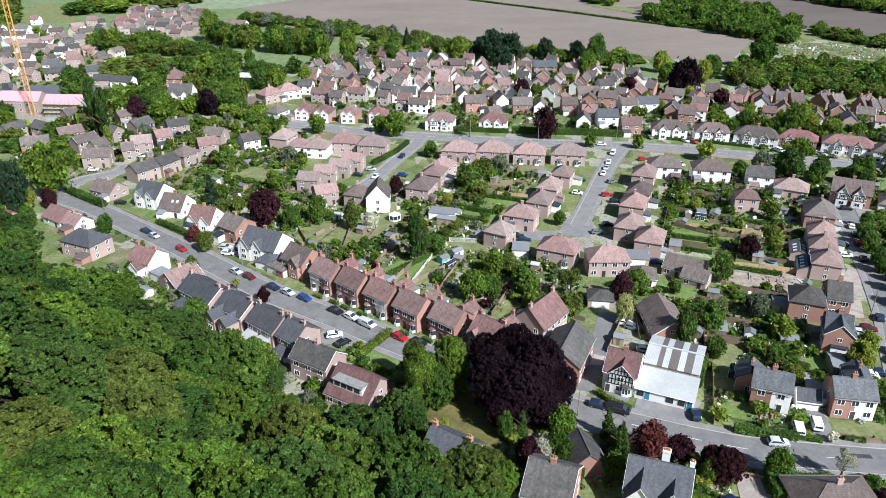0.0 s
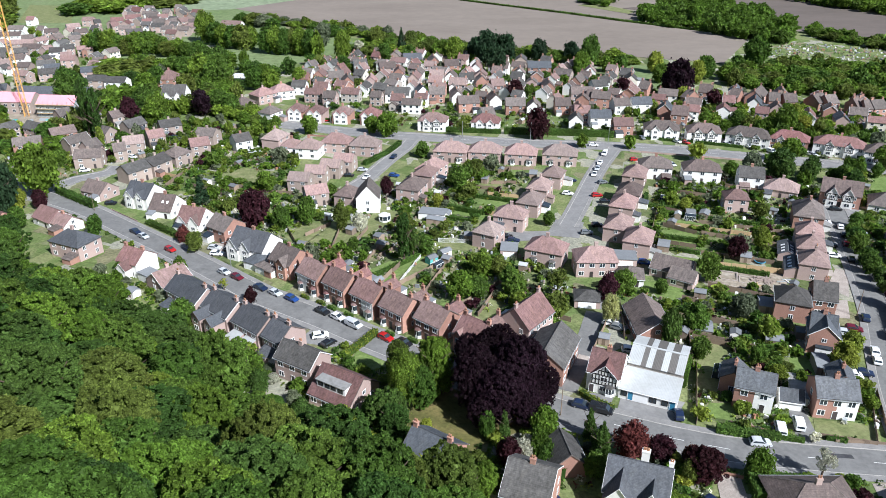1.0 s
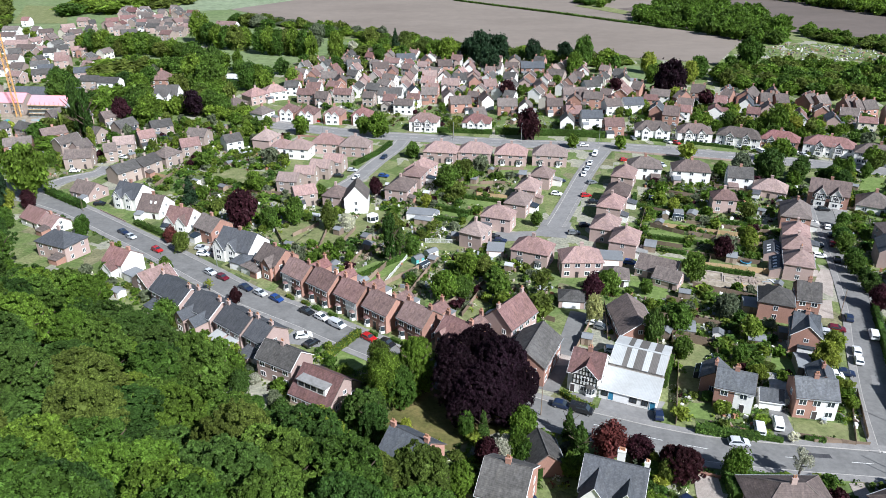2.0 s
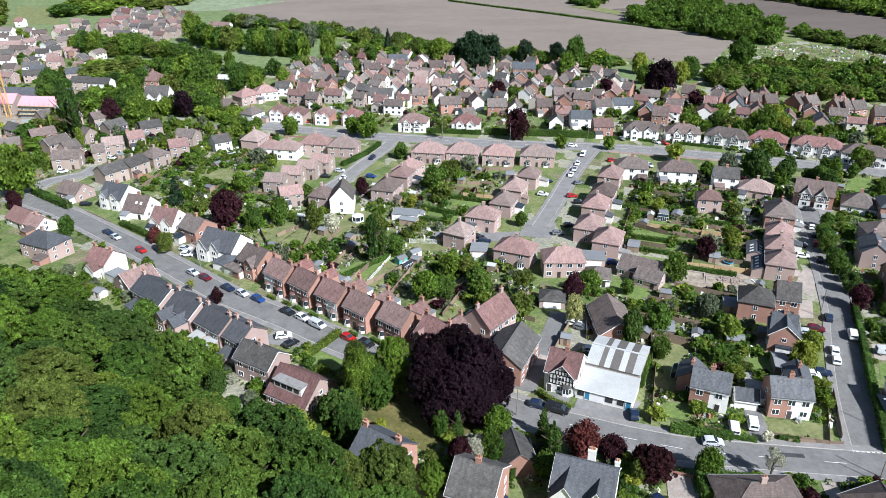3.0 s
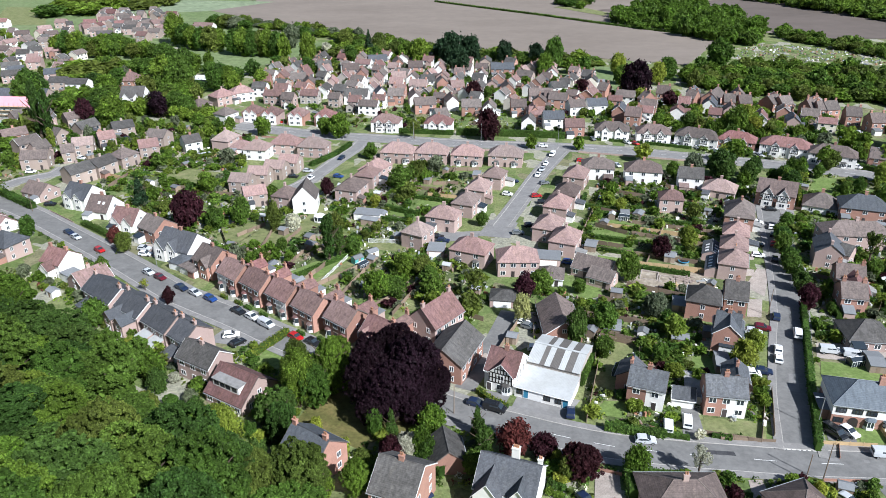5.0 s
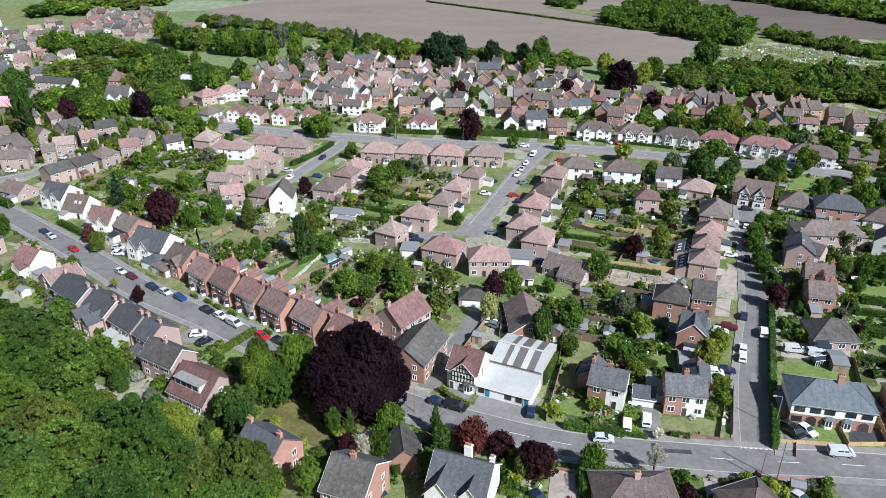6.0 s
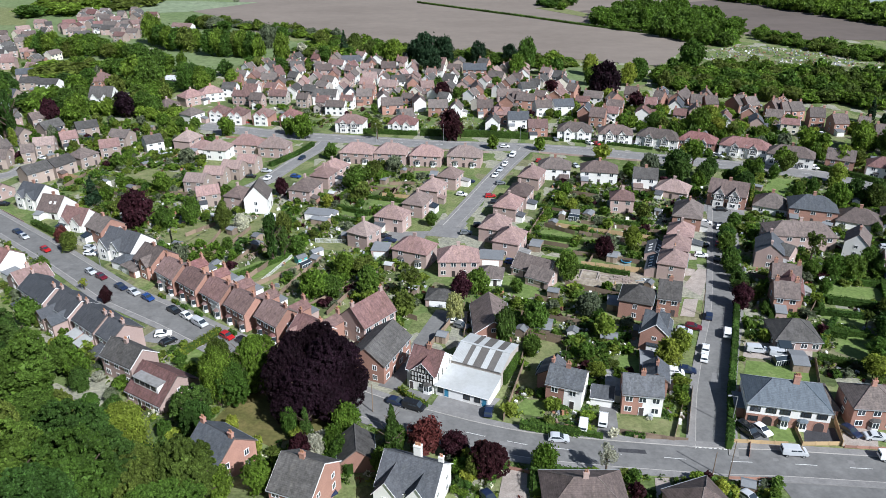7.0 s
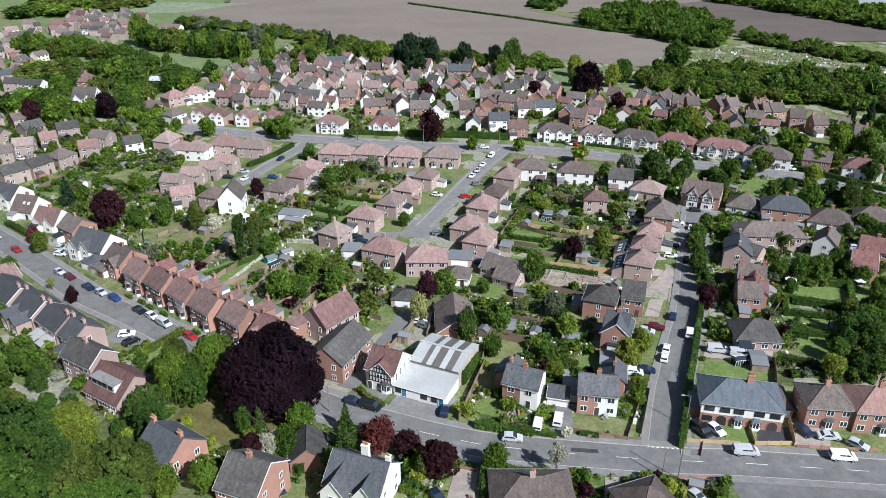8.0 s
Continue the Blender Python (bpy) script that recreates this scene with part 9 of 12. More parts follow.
# ---- garages ----
def garage(x, y, rot, w, d, wall, roof, label, h=2.4):
    t = empty("garage", x, y, ground(x, y), rot, label, "garage")
    put("wall", walls(w, d, h, 1.3, False, wall), t)
    put("roof", hip_roof(w, d, h, 1.5, 0.25, roof) if roof != "felt" else Shape().box(-w / 2 - 0.15, -d / 2 - 0.15, h, w / 2 + 0.15, d / 2 + 0.15, h + 0.18).mesh("roof", "felt"), t)
    put("garage_door", Shape().box(-w * 0.35, -d / 2 - 0.05, 0, w * 0.35, -d / 2 + 0.02, 2.0).mesh("garage_door", "trim"), t)


garage(41.2, 167, -8, 6.5, 6, "brick_pale", "roof_grey", "detached brick double garage with hipped grey roof")
garage(-45.5, 186.5, -37, 7, 7, "white", "roof_brown", "white rendered garage with hipped brown roof", 2.6)
garage(-50.5, 190, -28, 5.5, 6, "white", "roof_slate", "white rendered garage with hipped slate roof", 2.6)
garage(-77.5, 180, -35, 8, 4, "white", "felt", "low white garage with flat felt roof")
garage(23.5, 199, -8, 5, 6, "brick_pale", "felt", "flat-roofed brick side garage")
garage(56.7, 192.5, -8, 7, 6, "brick_pale", "felt", "flat-roofed brick side garage")
garage(121, 121, -7, 3.5, 9, "brick", "roof_brown", "narrow brick garage beside semi-detached houses")


# ---- building site with tower crane ----
def crane(x, y, h):
    t = empty("tower_crane", x, y, ground(x, y), 20, "yellow lattice tower crane on a building site", "crane")
    leg = Shape().box(-0.1, -0.1, -0.5, 0.1, 0.1, h).mesh("mast_leg", "yellow")
    for sx in (-1, 1):
        for sy in (-1, 1):
            put("mast_leg", leg, t, pose(sx, sy, 0))
    brace = Shape().limb((-1, 0, 0), (1, 0, 2.5), 0.06, 0.06, 5).mesh("brace", "yellow")
    for i in range(int(h / 2.5)):
        for k in range(4):
            put("brace", brace, t, pose(0, 0, i * 2.5, 0, 0, 90 * k) @ pose(0, -1, 0, 0, 0, 0 if i % 2 else 180))
    put("cab", Shape().box(1.1, -1, h - 3, 2.8, 1, h - 0.8).mesh("cab", "trim"), t)
    put("jib", Shape().hull([(-10, -0.6, h), (30, -0.4, h), (30, 0.4, h), (-10, 0.6, h)], [(-10, -0.1, h + 1.4), (30, -0.05, h + 0.9), (30, 0.05, h + 0.9), (-10, 0.1, h + 1.4)]).mesh("jib", "yellow"), t)


crane(-209.7, 368.3, 62)
for x, y, L, w, lab in ((-193, 372, 20, "scaffold", "unfinished terrace under pink roof membrane and scaffolding"), (-220, 379, 24, "brick_buff", "unfinished buff terrace under pink roof membrane"), (-205, 392, 40, "brick_buff", "long grey-roofed block behind a building site")):
    b = empty("unfinished_building", x, y, ground(x, y), -5, lab, "building")
    put("wall", walls(L, 11, 6.5, 3.6, True, w), b)
    put("roof", gable_roof(L, 11, 6.5, 3.6, 0.3, "membrane" if "pink" in lab else "roof_slate"), b)
    for i in range(int(L / 4)):
        window(b, pose(-L / 2 + 2 + 4 * i, -5.5, 1.0), 1.6, 1.4, "trim", True)
        window(b, pose(-L / 2 + 2 + 4 * i, -5.5, 4.0), 1.6, 1.4, "trim", True)
    if "scaffold" in lab:
        for i in range(9):
            put("scaffold_pole", cached("scafpole", lambda: Shape().box(-0.06, -0.06, -0.5, 0.06, 0.06, 8.5).mesh("scaffold_pole", "steel")), b, pose(-L / 2 + i * L / 8, -6.6, 0))
        for zz in (2.2, 4.4, 6.6):
            put("scaffold_board", Shape().box(-L / 2, -6.7, zz, L / 2, -5.7, zz + 0.1).mesh("scaffold_board", "newtimber"), b)
for i in range(14):
    x, y = rng.uniform(-235, -182), rng.uniform(346, 362)
    m = rng.choice(("teal", "white", "sheet", "newtimber", "plastic_grey"))
    w, d, h = rng.uniform(2, 6), rng.uniform(1.5, 2.4), rng.uniform(0.8, 2.4)
    tagged(put("material_stack", Shape().box(-w / 2, -d / 2, -0.2, w / 2, d / 2, h).mesh("material_stack", m), None, pose(x, y, ground(x, y), 0, 0, rng.uniform(0, 180))), "stacked building material on the churned site", "building material")

# ---- give-way lines where the side street meets the main road ----
def give_way(x0, y0, x1, y1, n, rows=2):
    g = empty("give_way_line", x0, y0, 0, 0, "broken white give-way line painted across the street", "road marking")
    g["kind"] = "structure"
    a = math.degrees(math.atan2(y1 - y0, x1 - x0))
    for r in range(rows):
        for i in range(n):
            x, y = x0 + (x1 - x0) * (i + 0.5) / n, y0 + (y1 - y0) * (i + 0.5) / n + r * 0.45
            put("dash", cached("gw", lambda: Shape().box(-0.3, -0.1, 0, 0.3, 0.1, 0.02).mesh("dash", "paint")), g, pose(x - x0, y - y0, ground(x, y) + 0.09, 0, 0, a))


give_way(89.0, 107.6, 96.5, 106.8, 8)
# loose things on the bare plot and in yards
for i in range(10):
    x, y = 92 + rng.uniform(-2, 14), 172 + rng.uniform(-3, 8)
    tagged(put("timber", Shape().box(-1.2, -0.15, 0, 1.2, 0.15, 0.25).mesh("timber", rng.choice(("newtimber", "trim", "plastic_grey"))), None, pose(x, y, ground(x, y) + 0.06, 0, 0, rng.uniform(0, 180))), "length of timber lying on bare earth", "timber")


def foundations(x, y, rot, rooms):
    """Low blockwork footings round the rooms of a house that is being begun."""
    t = empty("foundation", x, y, ground(x, y), rot, "low pale blockwork footings of a house being begun", "foundation")
    for x0, y0, x1, y1 in rooms:
        for a, b, c, d in ((x0, y0, x1, y0 + 0.3), (x0, y1 - 0.3, x1, y1), (x0, y0 + 0.3, x0 + 0.3, y1 - 0.3), (x1 - 0.3, y0 + 0.3, x1, y1 - 0.3)):
            put("footing", Shape().box(a, b, -0.3, c, d, 0.28).mesh("footing", "paving"), t)


pavilion = empty("pavilion", -121.6, 447.2, ground(-121.6, 447.2), -8, "pale glazed pavilion among parkland trees", "pavilion")
put("wall", walls(15, 7, 2.6, 1.8, True, "glass"), pavilion)
put("roof", gable_roof(15, 7, 2.6, 1.8, 0.3, "sheet"), pavilion, label="pale translucent roof")
foundations(88, 181.5, -20, ((-6.5, -3, -1.5, 2.5), (-1.2, -3.4, 3.2, 1.0), (3.5, -2.6, 7.0, 2.2)))
rubble = Shape()
for i in range(70):
    rx, ry = 93 + rng.gauss(0, 1.6), 180 + rng.gauss(0, 1.1)
    q, rz = rng.uniform(0.15, 0.45), ground(93, 180)
    rubble.box(rx - q, ry - q * 0.7, rz - 0.1, rx + q, ry + q * 0.7, rz + rng.uniform(0.15, 0.6))
tagged(put("rubble", rubble.mesh("rubble", "brick_buff")), "heap of broken brick and earth on the bare plot", "rubble", kind="stuff")


# ---- low roofs with rooflights behind the hipped houses ----
for x, y, n in ((103.5, 185.5, 4), (106.5, 197.0, 3)):
    t = empty("outbuilding", x, y, ground(x, y), 69, "low slate-roofed rear extension with white rooflights", "outbuilding")
    put("wall", walls(9, 5, 2.4, 1.2, True, "brick_pale"), t)
    put("roof", gable_roof(9, 5, 2.4, 1.2, 0.2, "roof_slate"), t)
    for i in range(n):
        for sy in (-1, 1):
            put("rooflight", cached("rl", lambda: Shape().box(-0.4, -0.55, 0, 0.4, 0.55, 0.08).mesh("rooflight", "trim")), t, Matrix.Translation((-3.2 + i * 2.0, sy * 1.25, 3.17)) @ Matrix.Rotation(-sy * math.atan(0.48), 4, "X"))


def parasol(x, y, m="trim"):
    t = empty("parasol", x, y, ground(x, y), 0, "open white garden parasol on a lawn", "parasol")
    put("pole", Shape().limb((0, 0, 0), (0, 0, 2.4), 0.04, 0.03, 6).mesh("pole", "timber"), t)
    n = 8
    ring = [(1.6 * math.cos(2 * math.pi * i / n), 1.6 * math.sin(2 * math.pi * i / n), 2.05) for i in range(n)]
    v = ring + [(0, 0, 2.6)] + [(a, b, c - 0.05) for a, b, c in ring] + [(0, 0, 2.52)]
    f = [(i, (i + 1) % n, n) for i in range(n)] + [(n + 1 + (i + 1) % n, n + 1 + i, 2 * n + 1) for i in range(n)] + [(i, n + 1 + i, n + 1 + (i + 1) % n, (i + 1) % n) for i in range(n)]
    put("canopy", mesh_of("canopy", v, f, m), t)


def trampoline(x, y):
    t = empty("trampoline", x, y, ground(x, y), 0, "round garden trampoline with a blue rim", "trampoline")
    put("mat", Shape().tube(0, 0, 0.72, 0.76, 1.3, 1.3, 20).mesh("mat", "black"), t)
    put("rim", Shape().tube(0, 0, 0.6, 0.71, 1.6, 1.6, 20).mesh("rim", "bluedoor"), t)
    for i in range(4):
        put("leg", cached("tleg", lambda: Shape().box(-0.05, -0.05, -0.1, 0.05, 0.05, 0.62).mesh("leg", "steel")), t, pose(1.4 * math.cos(i * 1.571), 1.4 * math.sin(i * 1.571), 0))


def greenhouse(x, y, rot, L=3.6, W=2.2):
    t = empty("greenhouse", x, y, ground(x, y), rot, "small glass greenhouse with pale frame in a garden", "greenhouse")
    put("glazing", walls(L, W, 1.5, 0.6, True, "glass"), t)
    for i in range(int(L / 0.6) + 1):
        for sy in (-1, 1):
            put("glazing_bar", cached("gbar", lambda: Shape().box(-0.03, -0.03, 0, 0.03, 0.03, 1.5).mesh("glazing_bar", "trim")), t, pose(-L / 2 + i * 0.6, sy * W / 2, 0))
    put("ridge_bar", Shape().box(-L / 2, -0.04, 2.08, L / 2, 0.04, 2.15).mesh("ridge_bar", "trim"), t)
    for sy in (-1, 1):
        put("eaves_bar", Shape().box(-L / 2, -0.04, 1.47, L / 2, 0.04, 1.54).mesh("eaves_bar", "trim"), t, pose(0, sy * W / 2, 0))


garage(0.1, 230.4, -12, 9, 5.5, "white", "felt", "low white garden building with a pale flat roof", 2.3)
shed(0.1, 192.4, 40, 2.4, 3.0, 2.0, "teal", "felt", "teal painted garden shed")
shed(4.0, 197.0, 40, 2.4, 3.6, 2.1, "white", "felt")
parasol(166.9, 175.2)
parasol(148.0, 176.0)
trampoline(12.9, 173.8)
trampoline(96.8, 191.9)
greenhouse(21.5, 168.0, 60)
greenhouse(87.5, 228.2, -20)
greenhouse(1.8, 189.1, 50)
greenhouse(64.5, 133.7, 65)
greenhouse(84.1, 246.3, -20)
greenhouse(119.4, 136.9, 10)


# ---- trees, hedges, fences, vehicles, sheds, poles ----
tree(10.6, 120.7, 15.7, 13.4, "leaf_copper", "beech", 0.06)
tree(18.8, 123.4, 17.6, 15.0, "leaf_copper", "beech", 0.06)
tree(22.8, 120, 11.9, 10.2, "leaf_copper", "beech", 0.06)
tree(14.5, 116.6, 15.4, 13.6, "leaf_copper", "beech", 0.03)
tree(12.2, 115.3, 11, 10.8, "leaf_copper", "beech", 0.03)
tree(19.6, 116.2, 10.6, 10.4, "leaf_copper", "beech", 0.03)
tree(14.5, 130.4, 15.4, 12.2, "leaf_copper", "beech", 0.22)
tree(9, 132.7, 11.3, 8.9, "leaf_copper", "beech", 0.22)
tree(1.9, 133, 11.9, 8.4, "leaf_fresh", "big", -0.04)
tree(-0.8, 125.8, 10.9, 7.6, "leaf", "big", -0.04)
tree(3.6, 126.9, 8.5, 6, "leaf_fresh", "big", -0.04)
tree(-5.9, 128.5, 12.7, 6.5, "leaf_olive", "weep", 0.1)
tree(-6.1, 110.8, 9.9, 6.9, "leaf_dark", "big", -0.04)
tree(-10.6, 116.2, 6.3, 4.4, "leaf", "mid", -0.06)
tree(-14.1, 100.1, 14.2, 9.4, "leaf_spring", "weep", 0.08)
tree(4.3, 78.8, 17.1, 11, "leaf_olive", "near", 0.15)
tree(10.3, 92, 8.2, 5.7, "leaf_fresh", "big", -0.04)
tree(15.1, 104.8, 5.3, 3.7, "leaf_plum", "mid", -0.06)
tree(19.4, 106.7, 4.6, 3.2, "blossom", "mid", -0.06)
tree(22.8, 111.5, 7.2, 5.1, "leaf_fresh", "mid", -0.06)
tree(15.1, 110.7, 7.6, 3.7, "leaf_dark", "cone", 0.06)
tree(22.3, 103.8, 5.3, 3.7, "leaf", "mid", -0.06)
tree(32.2, 103.7, 10.5, 5.7, "leaf_dark", "cone", 0.06)
tree(30.4, 100.6, 5.7, 4, "leaf", "mid", -0.06)
tree(38.5, 106.2, 7.5, 6.6, "leaf_rust", "mid", -0.06)
tree(43.9, 105.5, 5.4, 5.2, "leaf_plum", "mid", -0.06)
tree(48.8, 103.6, 4.8, 3.4, "leaf_rust", "mid", -0.06)
tree(50.3, 99.3, 8.6, 8.2, "leaf_plum", "big", -0.04)
tree(46.2, 103.4, 3.5, 2.4, "leaf_lime", "mid", -0.06)
tree(47.8, 99.1, 5.6, 4, "leaf_olive", "mid", -0.06)
tree(60.5, 100.6, 6.7, 4.7, "leaf_fresh", "mid", -0.06)
tree(71.6, 100.1, 7.4, 4.3, "blossom", "open", 0.22)
tree(56.6, 145.3, 10.8, 4.7, "leaf_dark", "mid", -0.06)
tree(65, 151.7, 8.2, 6.3, "leaf", "mid", -0.06)
tree(62.4, 140.5, 6, 4.2, "leaf", "mid", -0.06)
tree(92.5, 135, 7.7, 5.4, "leaf_lime", "mid", -0.06)
tree(75, 138.3, 5.2, 3.7, "leaf", "mid", -0.06)
tree(45.1, 156.8, 7.8, 4.6, "leaf_pale", "mid", -0.06)
tree(47.2, 168.8, 7.6, 5.3, "leaf_plum", "mid", -0.06)
tree(51.7, 171.8, 7.7, 6.0, "leaf", "mid", -0.06)
tree(77.1, 179.4, 9.2, 6.4, "leaf", "mid", -0.06)
tree(90.7, 194.7, 7.7, 5.4, "leaf_plum", "mid", -0.06)
tree(100.8, 202.4, 7.4, 5.7, "leaf_lime", "mid", -0.06)
tree(87.8, 234.9, 5.5, 4.2, "leaf_lime", "mid", -0.06)
tree(79.3, 159.7, 6.4, 6.2, "leaf_grey", "mid", -0.06)
tree(134.3, 270.1, 12.4, 9.7, "leaf_dark", "mid", -0.06)
tree(124.6, 272.1, 10.0, 7.8, "leaf_grey", "mid", -0.06)
tree(143.9, 264.6, 9.0, 7.0, "leaf_dark", "mid", -0.06)
tree(156.1, 263.2, 8.1, 6.3, "leaf_dark", "mid", -0.06)
tree(110, 293, 7.6, 7.6, "leaf_lime", "far", 0.22)
tree(116.6, 272.6, 6.7, 5.2, "leaf_fresh", "mid", -0.06)
tree(135.4, 278.3, 5.4, 4.1, "leaf", "mid", -0.06)
tree(87.7, 278.2, 4.9, 3.8, "leaf", "mid", -0.06)
tree(-41.7, 224, 10.1, 6.1, "leaf", "mid", -0.06)
tree(-58.5, 220, 14.1, 9.9, "leaf_plum", "mid", -0.06)
tree(-49.7, 220.8, 7.6, 5.8, "leaf", "mid", -0.06)
tree(-62.4, 255.6, 8.7, 6.8, "leaf_fresh", "mid", -0.06)
tree(-82.1, 241.4, 11.5, 7.8, "conifer", "cone", 0.06)
tree(-29.6, 219.3, 9.7, 5.4, "leaf_olive", "mid", -0.06)
tree(-23.6, 217.8, 6.3, 4.9, "blossom", "mid", -0.06)
tree(9.7, 256.6, 10.3, 8.0, "leaf", "mid", -0.06)
tree(16.2, 269.1, 8.5, 6.5, "leaf_olive", "mid", -0.06)
tree(-8.7, 212.8, 8.8, 5.2, "leaf_olive", "mid", -0.06)
tree(-8, 192.4, 15.6, 7.3, "leaf_dark", "tall", 0.06)
tree(-5.4, 196.4, 10.7, 5.4, "leaf_dark", "tall", 0.06)
tree(-2, 198, 6.6, 5.1, "leaf", "mid", -0.06)
tree(-23.9, 201.3, 4.5, 3.4, "leaf", "mid", -0.06)
tree(7.9, 168.5, 9.0, 7.0, "leaf_fresh", "mid", -0.06)
tree(12.5, 169, 7.1, 5.4, "leaf", "mid", -0.06)
tree(14.4, 183.1, 7.5, 5.8, "leaf_fresh", "mid", -0.06)
tree(19.1, 182.5, 6.1, 4.7, "leaf_olive", "mid", -0.06)
tree(33.7, 168.8, 9.9, 6.9, "leaf_olive", "open", 0.22)
tree(21.6, 175.6, 6.6, 5.1, "leaf", "mid", -0.06)
tree(-17.4, 253, 6.9, 4.9, "leaf_plum", "mid", -0.06)
tree(1.8, 240.4, 5.1, 4.0, "leaf_lime", "mid", -0.06)
tree(38.5, 222.7, 5.2, 4.0, "leaf", "mid", -0.06)
tree(-144, 252.9, 20, 14, "leaf_fresh", "mid", -0.06)
tree(-145.5, 230.2, 20.4, 10.2, "conifer", "mid", -0.06)
tree(-145.3, 237.4, 9.1, 6.4, "leaf_lime", "mid", -0.06)
tree(-138.7, 239.5, 7.1, 5, "leaf_plum", "mid", -0.06)
tree(-136.4, 221, 7.6, 5.3, "leaf", "mid", -0.06)
tree(-69.9, 180.9, 7.6, 3.6, "leaf", "mid", -0.06)
tree(-108.3, 214.4, 7, 4.9, "leaf", "mid", -0.06)
tree(-88.1, 183.9, 4.1, 3.1, "leaf", "mid", -0.06)
tree(-56.1, 174.4, 3.9, 2.8, "leaf_lime", "open", 0.22)
tree(-47, 167.2, 4.6, 3.2, "leaf_plum", "mid", -0.06)
tree(-72.2, 200.9, 6.6, 5.1, "leaf_olive", "mid", -0.06)
tree(-78.1, 208.8, 5.4, 4.1, "leaf_rust", "mid", -0.06)
tree(-159.5, 327.8, 27.6, 9, "leaf_dark", "tall", 0.06)
tree(-153.2, 323.1, 25, 8.9, "leaf_dark", "tall", 0.06)
tree(-149.1, 315.2, 9.4, 6.4, "leaf_lime", "tall", 0.06)
tree(-119.3, 367.7, 14, 9.8, "leaf_copper", "mid", -0.06)
tree(-150.9, 354.6, 12.8, 9, "leaf_plum", "mid", -0.06)
tree(-54.9, 525.9, 9.2, 6.4, "blossom", "far", 0.22)
tree(-84.2, 554.1, 17, 11.9, "leaf_grey", "mid", -0.06)
tree(-25, 524, 18.4, 9.1, "conifer", "cone", 0.06)
tree(46.6, 325.4, 14.5, 10.2, "leaf_plum", "mid", -0.06)
tree(12.6, 328.8, 10, 7, "leaf_olive", "open", 0.22)
tree(43.6, 398.7, 11.9, 8.3, "leaf_plum", "mid", -0.06)
tree(-8.4, 377.4, 6.8, 4.8, "leaf_lime", "far", 0.22)
tree(31.8, 486.5, 22.6, 15.8, "conifer", "mid", -0.06)
tree(44.8, 488.3, 20.8, 14.6, "conifer", "mid", -0.06)
tree(37.4, 461.6, 18, 12.6, "conifer", "mid", -0.06)
tree(25.2, 501.3, 15.5, 10.9, "conifer", "mid", -0.06)
tree(67.8, 494, 15.3, 10.8, "conifer", "mid", -0.06)
tree(89, 493.1, 14.3, 10.1, "conifer", "mid", -0.06)
tree(11.8, 495.9, 17.3, 12.1, "leaf_fresh", "mid", -0.06)
tree(136.8, 465.2, 13.6, 9.6, "leaf_lime", "mid", -0.06)
tree(133.7, 401.7, 22.1, 15.5, "leaf_copper", "mid", -0.06)
tree(131.2, 409.3, 16.1, 11.3, "leaf_copper", "mid", -0.06)
tree(154.7, 438, 13.7, 9.7, "leaf_lime", "mid", -0.06)
tree(105.5, 412.4, 9.8, 6.9, "leaf_plum", "far", 0.22)
tree(133.8, 395, 9.4, 6.6, "leaf_lime", "far", 0.22)
tree(145.1, 379.1, 10.6, 7.4, "leaf_plum", "far", 0.22)
tree(171.4, 342.5, 12.4, 8.7, "leaf_lime", "mid", -0.06)
tree(-91.5, 343.4, 8.4, 5.9, "leaf_fresh", "far", 0.22)
tree(147.9, 290.2, 10.9, 7.6, "leaf_fresh", "far", 0.22)
tree(148.2, 271.8, 8.7, 6.6, "leaf_dark", "mid", -0.06)
tree(155.1, 253.5, 9.1, 7.0, "leaf_dark", "mid", -0.06)
tree(153.6, 266.2, 5.7, 4.4, "leaf", "mid", -0.06)
tree(197.3, 240.4, 9.9, 7.7, "leaf_dark", "mid", -0.06)
tree(181.9, 282.4, 9.5, 6.7, "leaf_fresh", "far", 0.22)
tree(164.3, 335.3, 13.7, 9.6, "leaf_fresh", "mid", -0.06)
tree(185.8, 200.8, 9.0, 6.9, "leaf_dark", "mid", -0.06)
tree(210.4, 307.3, 8.9, 6.3, "leaf_fresh", "far", 0.22)
tree(193.6, 308.6, 8.3, 5.8, "leaf_grey", "far", 0.22)
tree(150.2, 314.4, 7.8, 5.5, "leaf_fresh", "far", 0.22)
tree(168.4, 273.6, 4.9, 3.8, "leaf", "mid", -0.06)
tree(202.9, 239.5, 7.0, 5.3, "leaf", "mid", -0.06)
tree(193.7, 242.9, 5.3, 4.0, "leaf", "mid", -0.06)
tree(174.2, 271.5, 5.8, 4.4, "leaf", "mid", -0.06)
tree(173.4, 335.4, 8.3, 5.8, "leaf_lime", "far", 0.22)
tree(1.5, 126, 16, 8.5, "leaf_fresh", "big", -0.04)
tree(-4.7, 121.5, 14.5, 9, "leaf_fresh", "weep", 0.05)
tree(-1.4, 121, 12.1, 9, "leaf", "big", -0.04)
tree(-7.5, 113.7, 10.2, 9.2, "leaf_dark", "big", -0.04)
tree(-15.2, 123.3, 3.7, 3.5, "leaf", "mid", -0.06)
tree(-25.3, 118.6, 3.9, 3.8, "leaf_dark", "mid", -0.06)
tree(-30.5, 119.9, 4.2, 4.1, "leaf", "big", -0.04)
tree(-38.4, 131, 7.6, 5.3, "leaf_fresh", "mid", -0.06)
tree(-43.9, 134.8, 8.4, 5.9, "leaf_lime", "big", -0.04)
tree(-33.4, 130.1, 2.8, 2.7, "blossom", "mid", -0.06)
